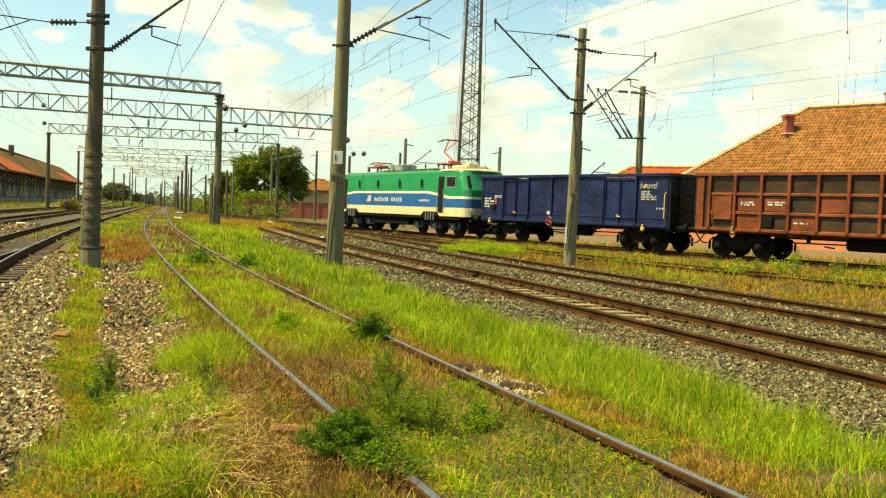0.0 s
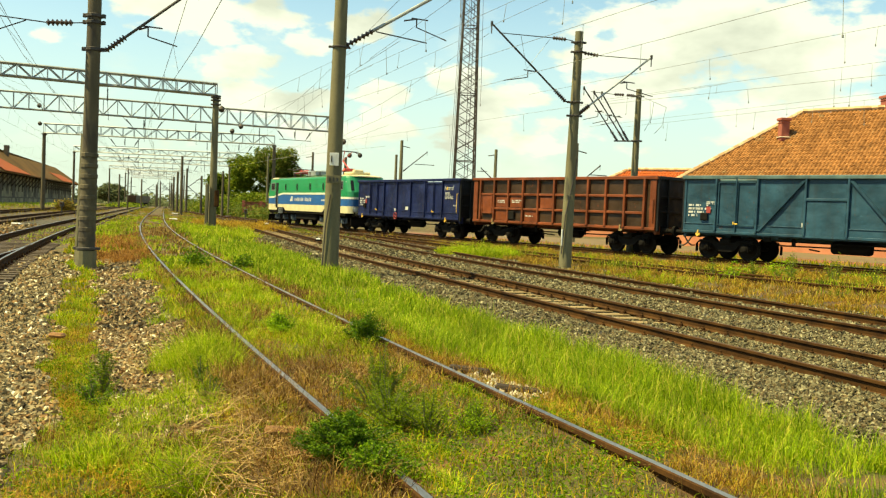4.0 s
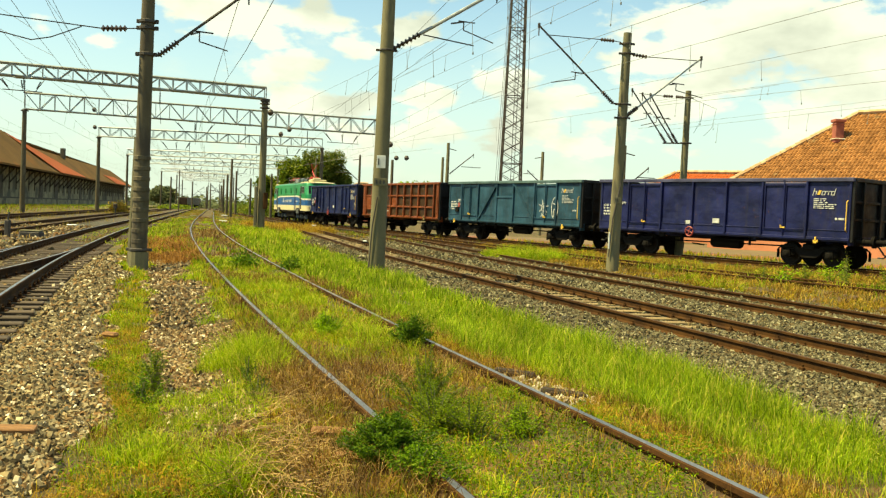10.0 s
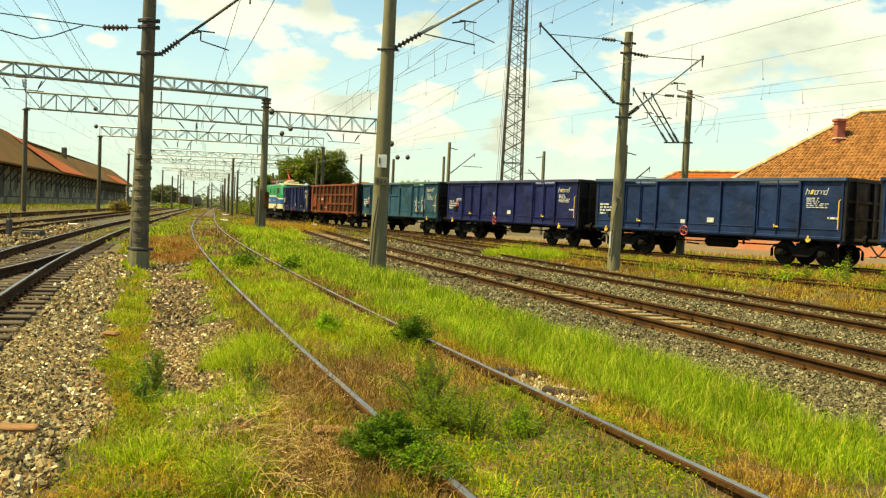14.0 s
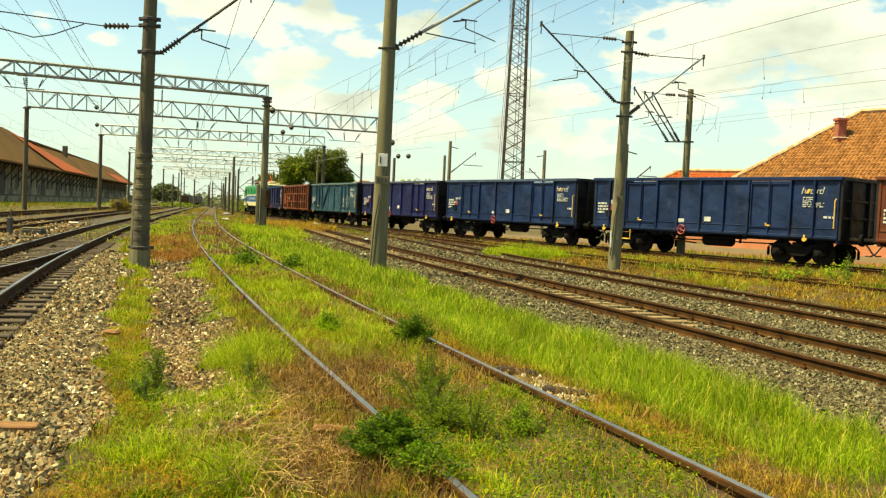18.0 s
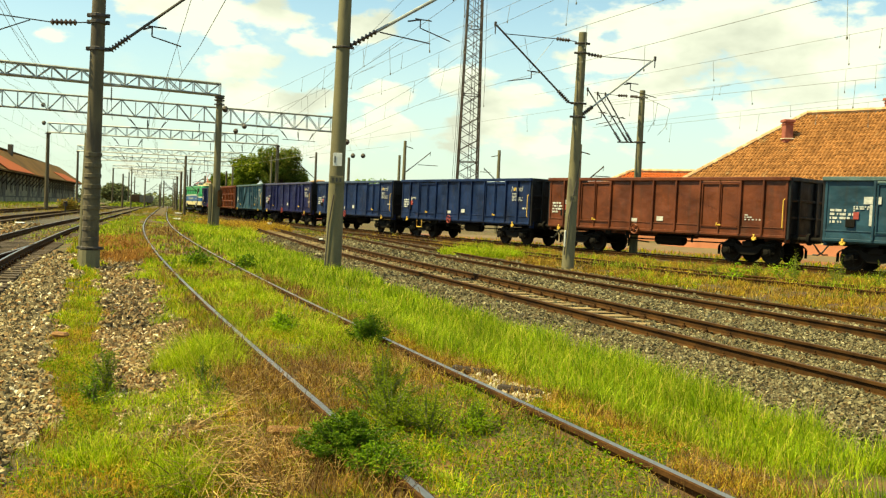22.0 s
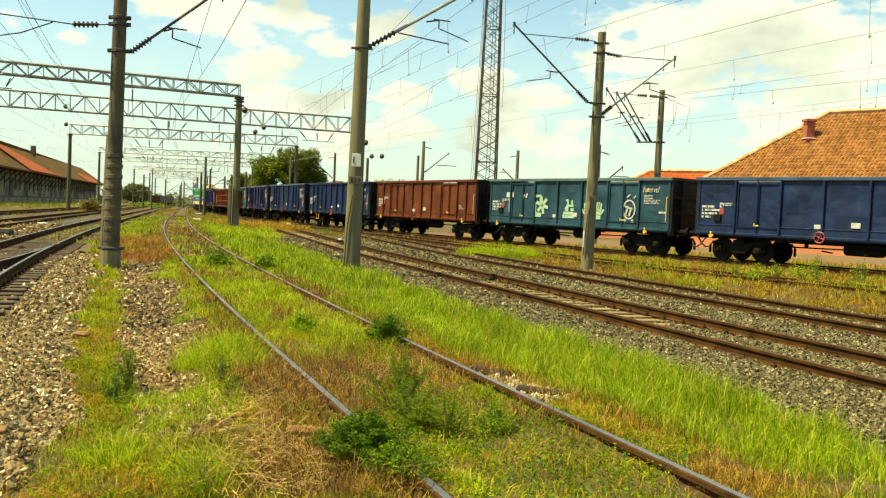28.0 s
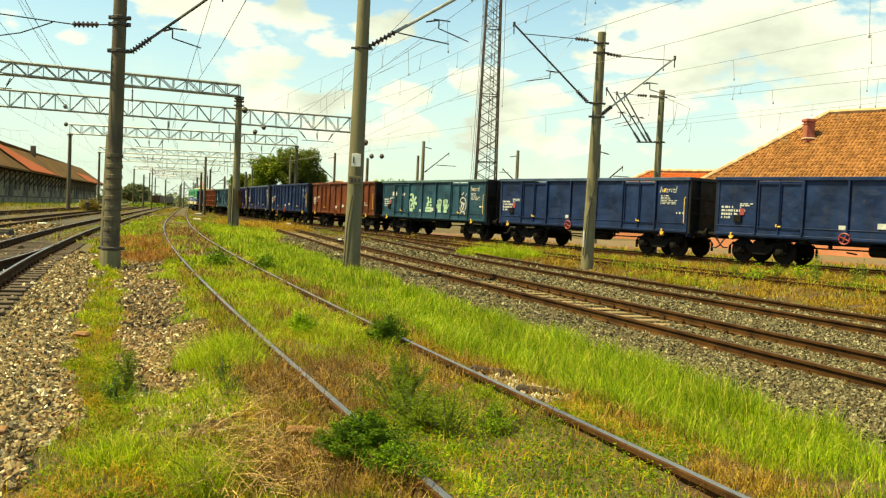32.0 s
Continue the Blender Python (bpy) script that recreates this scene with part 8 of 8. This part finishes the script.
def straw_stalks(x, y, n, seed):
    """Loose dry stalks lying in a heap."""
    t = thing("straw_heap", "heap of loose dry stalks beside the rail", "straw", "straw heaps")
    rng = random.Random(seed)
    g = Geo()
    z0 = float(ground_z(np.array([x]), np.array([y]))[0])
    for i in range(n):
        px, py = x + rng.gauss(0, 0.22), y + rng.gauss(0, 0.3)
        w, l = rng.uniform(0, 2 * math.pi), rng.uniform(0.10, 0.32) * (1.7 if rng.random() < 0.12 else 1)
        d = Vector((math.cos(w), math.sin(w), 0)) * l
        za, zb = z0 + rng.uniform(0.0, 0.05), z0 + rng.uniform(0.0, 0.20) * rng.random()
        a = Vector((px, py, za))
        g.tube([a, a + d * 0.5 + Vector((0, 0, (zb - za) * 0.5 + 0.02)), a + d + Vector((0, 0, zb - za))], rng.uniform(0.0015, 0.0034), 3, False, 0.0014)
    tagged(part("straw", g, STALK, t), kind="stuff")


straw_stalks(-0.85, 5.9, 230, 1)
straw_stalks(-0.70, 5.1, 420, 2)
straw_stalks(-0.98, 6.7, 170, 3)
straw_stalks(-0.20, 7.6, 80, 4)


# ---- trees ----
def tree(x, y, hgt, crown_r, n_leaf, label, seed, mat=L_TREE, leaf=0.30, lobes=9, low=0.28):
    t = thing("tree", label, "tree", "trees")
    rng = random.Random(seed)
    g = Geo()
    base = Vector((x, y, -0.3))
    top = Vector((x + rng.uniform(-0.3, 0.3), y, hgt * 0.62))
    g.tube([base, base.lerp(top, 0.4) + Vector((0.1, 0, 0)), top], crown_r * 0.075, 9, True, crown_r * 0.03)
    cen = []
    for i in range(lobes):
        w = 2 * math.pi * i / lobes + rng.uniform(-0.3, 0.3)
        k = rng.uniform(0.35, 0.72)
        zc = hgt * rng.uniform(low + 0.15, 0.86)
        c = Vector((x + crown_r * k * math.cos(w), y + crown_r * k * math.sin(w), zc))
        r = crown_r * rng.uniform(0.36, 0.54)
        g.tube([base.lerp(top, rng.uniform(0.45, 0.9)), c.lerp(top, 0.35), c], crown_r * 0.025, 5, False, crown_r * 0.006)
        cen.append((c, r))
    cen.append((Vector((x, y, hgt * 0.8)), crown_r * 0.5))
    part("trunk", g, BARK, t)
    r2 = np.random.default_rng(seed)
    pts = []
    per = n_leaf // len(cen)
    for c, r in cen:
        d = r2.normal(0, 1, (per, 3))
        d /= np.linalg.norm(d, axis=1)[:, None]
        rad = r * (0.62 + 0.45 * r2.random(per) ** 0.6) * (1 + 0.22 * np.sin(5 * d[:, 0] + 3 * d[:, 2] + seed) + 0.15 * np.sin(11 * d[:, 1] + 7 * d[:, 2]))
        pts.append(np.array(c) + d * rad[:, None] * np.array([1, 1, 0.85]))
    leaf_cloud("crown", np.concatenate(pts), leaf, mat, t, "", seed)
    return t


tree(-16.7, 137, 10.4, 3.5, 26000, "round dense dark green tree with a brownish tinge", 3, L_TREE, 0.21, 20, 0.0)
tree(-22.0, 138, 9.8, 2.9, 22000, "olive green tree beside a darker one", 4, L_OLIVE, 0.21, 18, 0.0)
tree(-26.0, 140, 6.4, 2.4, 9000, "low olive green tree", 14, L_OLIVE, 0.2, 10, 0.0)
tree(-3.2, 150, 6.2, 3.0, 2600, "light green bushy tree", 5, L_LIGHT)
tree(-5.8, 152, 7.0, 1.8, 1600, "slim light green tree", 6, L_LIGHT)
tree(-73, 240, 5.0, 3.9, 6000, "grey-green distant tree behind the goods shed, greyed for haze", 8, L_HAZE, leaf=0.4)


def hedge(name, pts, n, hgt, wid, mat, label, seed, leaf=0.4):
    r = np.random.default_rng(seed)
    p = np.array(pts, float)
    seg = np.r_[0, np.cumsum(np.hypot(*np.diff(p, axis=0).T))]
    s = r.uniform(0, seg[-1], n)
    top = hgt * (0.6 + 0.4 * np.sin(s * 0.31 + seed) * np.sin(s * 0.13) + 0.25 * np.sin(s * 0.9))
    x = np.interp(s, seg, p[:, 0]) + r.normal(0, wid, n)
    y = np.interp(s, seg, p[:, 1]) + r.normal(0, wid, n)
    z = np.maximum(top, 0.3) * r.random(n) ** 0.7 - 0.2
    ob = leaf_cloud(name, np.stack([x, y, z], 1), leaf, mat, None, "", seed)
    return tagged(ob, label, "bushes", kind="stuff")


hedge("bushes", [(-44, 192), (-28, 152), (-19.5, 122), (-13.5, 106)], 14000, 2.4, 1.1, L_TREE, "green bushes along the yard's edge", 1, 0.2)
hedge("bushes", [(-27, 132), (-20, 128), (-12, 127), (-6, 128)], 14000, 3.2, 1.0, L_OLIVE, "dense green bushes below the trees", 6, 0.2)
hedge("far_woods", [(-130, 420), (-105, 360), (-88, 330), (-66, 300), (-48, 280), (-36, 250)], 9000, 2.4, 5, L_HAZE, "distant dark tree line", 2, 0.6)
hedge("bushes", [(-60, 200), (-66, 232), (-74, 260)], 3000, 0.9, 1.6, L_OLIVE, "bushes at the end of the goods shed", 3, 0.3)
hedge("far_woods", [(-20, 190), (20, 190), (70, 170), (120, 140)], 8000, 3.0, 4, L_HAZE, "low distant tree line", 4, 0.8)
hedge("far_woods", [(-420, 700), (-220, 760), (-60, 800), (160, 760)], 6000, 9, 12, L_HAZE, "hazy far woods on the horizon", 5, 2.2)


# ---- ballast stones ----
def stone_mat(name, stops):
    m = material(name, (0.1, 0.1, 0.1), (0.2, 0.2, 0.2), 0.9, 0, 12, 90, 0.3, spec=0.25)
    n, l = m.node_tree.nodes, m.node_tree.links
    g = n.new("ShaderNodeNewGeometry")
    r = n.new("ShaderNodeValToRGB")
    while len(r.color_ramp.elements) < len(stops):
        r.color_ramp.elements.new(0.5)
    for e, (p, c) in zip(r.color_ramp.elements, stops):
        e.position, e.color = p, (*c, 1)
    l.new(g.outputs["Random Per Island"], r.inputs[0])
    t = n.new("ShaderNodeTexNoise")
    t.inputs["Scale"].default_value = 45
    co = n.new("ShaderNodeTexCoord")
    l.new(co.outputs["Object"], t.inputs["Vector"])
    mr = n.new("ShaderNodeMapRange")
    mr.inputs["To Min"].default_value, mr.inputs["To Max"].default_value = 0.7, 1.3
    l.new(t.outputs["Fac"], mr.inputs["Value"])
    mu = n.new("ShaderNodeMix")
    mu.data_type, mu.blend_type = "RGBA", "MULTIPLY"
    mu.inputs["Factor"].default_value = 1
    l.new(r.outputs[0], mu.inputs["A"])
    l.new(mr.outputs[0], mu.inputs["B"])
    l.new(mu.outputs["Result"], n["Principled BSDF"].inputs["Base Color"])
    return m


S_WARM = stone_mat("ballast_warm", ((0.0, (0.032, 0.021, 0.009)), (0.2, (0.135, 0.100, 0.048)), (0.32, (0.225, 0.108, 0.036)), (0.45, (0.130, 0.085, 0.038)), (0.6, (0.290, 0.195, 0.090)), (0.75, (0.185, 0.140, 0.070)), (0.93, (0.400, 0.295, 0.150)), (1.0, (0.70, 0.60, 0.41))))
S_COOL = stone_mat("ballast_cool", ((0.0, (0.022, 0.017, 0.008)), (0.25, (0.080, 0.068, 0.034)), (0.42, (0.125, 0.082, 0.034)), (0.6, (0.118, 0.102, 0.055)), (0.88, (0.190, 0.165, 0.090)), (1.0, (0.34, 0.30, 0.175))))
# a chipped stone: eight corners, six facets
CHIP_V = np.array([(a, b, c) for c in (-1, 1) for a, b in ((-1, -1), (1, -1), (1, 1), (-1, 1))], float) * 0.72
CHIP_F = np.array([(0, 3, 2, 1), (4, 5, 6, 7), (0, 1, 5, 4), (1, 2, 6, 5), (2, 3, 7, 6), (3, 0, 4, 7)])


def stones(name, pts, size, mat, label, seed):
    x, y = pts
    r = np.random.default_rng(seed)
    n = len(x)
    s = size * r.uniform(0.55, 1.35, n) * np.clip(np.hypot(x, y) / 16, 1, 1.5)
    q = r.normal(0, 1, (n, 4))
    q /= np.linalg.norm(q, axis=1)[:, None]
    w, a, b, c = q.T
    R = np.stack([1 - 2 * (b * b + c * c), 2 * (a * b - c * w), 2 * (a * c + b * w), 2 * (a * b + c * w), 1 - 2 * (a * a + c * c), 2 * (b * c - a * w), 2 * (a * c - b * w), 2 * (b * c + a * w), 1 - 2 * (a * a + b * b)], 1).reshape(n, 3, 3)
    shape = (CHIP_V[None] * r.uniform(0.6, 1.2, (n, 8, 1)) + r.uniform(-0.32, 0.32, (n, 8, 3))) * (np.array([1.25, 0.95, 0.62]) * r.uniform(0.8, 1.2, (n, 1, 3)))
    v = np.einsum("nij,nkj->nki", R, shape) * s[:, None, None] / 2
    v += np.stack([x, y, ground_z(x, y) + s * r.uniform(-0.2, 0.5, n)], 1)[:, None]
    f = (np.arange(n)[:, None, None] * 8 + CHIP_F[None]).reshape(-1, 4)
    ob = new(name, soup(name, v.reshape(-1, 3), f.ravel(), np.arange(len(f)) * 4, mat))
    return tagged(ob, label, "ballast", kind="stuff")


def off_rail(x, y):
    """Gravel that the rails and most sleeper tops leave free."""
    ok = rails_clear(x, y, 0.09) & (surface(x, y) == GRAVEL)
    thin = np.random.default_rng(len(x)).random(len(x))
    ok &= (abs(offs(track_l1, x, y)) > 1.3) | (thin < 0.12)
    return ok & ((abs(offs(track_b, x, y)) > 0.85) | (thin < np.where(y < 14.5, 0.9, 0.36)))


left_bed = lambda x, y: off_rail(x, y) & (offs(track_a, x, y) < -0.9)
right_bed = lambda x, y: off_rail(x, y) & (offs(track_b, x, y) > -3.0) & (offs(track_b2, x, y) < 2.6)
S_GREY = stone_mat("ballast_grey", ((0.0, (0.034, 0.025, 0.012)), (0.25, (0.150, 0.118, 0.060)), (0.4, (0.240, 0.130, 0.046)), (0.6, (0.265, 0.205, 0.105)), (0.8, (0.190, 0.150, 0.080)), (0.94, (0.440, 0.350, 0.190)), (1.0, (0.82, 0.72, 0.50))))
grey_bed = lambda x, y: left_bed(x, y) & (offs(track_a, x, y) < -2.45)
warm_bed = lambda x, y: left_bed(x, y) & (offs(track_a, x, y) >= -2.45)
stones("ballast_stones", scatter(110000, -6, -1, 4.2, 11, 31, grey_bed, False), 0.042, S_GREY, "loose warm grey ballast stones", 31)
stones("ballast_stones", scatter(60000, -4, -1, 5, 11, 38, warm_bed, False), 0.042, S_WARM, "loose tan ballast stones beside the siding", 38)
stones("ballast_stones", scatter(70000, -12, -2, 11, 24, 32, grey_bed, False), 0.05, S_GREY, "warm grey ballast stones beside the track", 32)
stones("ballast_stones", scatter(30000, -9, -2, 11, 24, 39, warm_bed, False), 0.046, S_WARM, "tan ballast stones beside the siding", 39)
stones("ballast_stones", scatter(90000, 1, 9, 5.5, 13, 33, right_bed, False), 0.038, S_COOL, "grey ballast stones of the main track", 33)
stones("ballast_stones", scatter(110000, -3, 12, 13, 30, 34, right_bed, False), 0.044, S_COOL, "grey ballast stones between the double tracks", 34)
stones("ballast_stones", scatter(40000, -12, 9, 30, 62, 36, right_bed, False), 0.06, S_COOL, "distant ballast stones of the double track", 36)
stones("ballast_stones", scatter(9000, -24, -8, 24, 50, 35, left_bed, False), 0.075, S_WARM, "distant ballast stones of the yard tracks", 35)
timber_patch = lambda x, y: ~off_timber(x, y) & rails_clear(x, y, 0.06)
S_PALE = stone_mat("pale_stone", ((0.0, (0.18, 0.13, 0.07)), (0.5, (0.42, 0.34, 0.22)), (1.0, (0.72, 0.66, 0.50))))
stones("pale_stones", scatter(2200, 0.5, 1.7, 6.8, 8.7, 37, timber_patch, False), 0.042, S_PALE, "loose pale stones round rotten timbers", 37)


# ---- what moves: the train rolls away along its curved line ----
def front_corner(t):
    """How far the leading wagon's front has come along the line at t seconds."""
    return 12.1765 + 3.599 * t + 0.0035016 * t * t - 0.00019814 * t**3


def body_pose(s_mid, reach):
    """Pose of a body whose bogie pins, reach either way of s_mid, lie on the line."""
    a, b = on_line(s_mid + reach), on_line(s_mid - reach)
    m = (a + b) / 2
    return pose(m.x, m.y, 0, 0, 0, math.degrees(math.atan2(a.y - b.y, a.x - b.x)))


def motions():
    times = [0.5 * i for i in range(65)]
    for k, w in enumerate(TRAIN):
        walk(w, [(t, body_pose(front_corner(t) - WAGON_PITCH * k - HL, 4.5)) for t in times])
    walk(LOCO, [(t, body_pose(front_corner(t) + 0.1 + 1.3 + 9.25 - 0.1, 5.4)) for t in times])
    spin = [i / 6 for i in range(193)]
    for w, x, r, _ in WHEELS:
        walk(w, [(t, pose(x, 0, r, 0, math.degrees((front_corner(t) - front_corner(0)) / r), 0)) for t in spin])


motions()
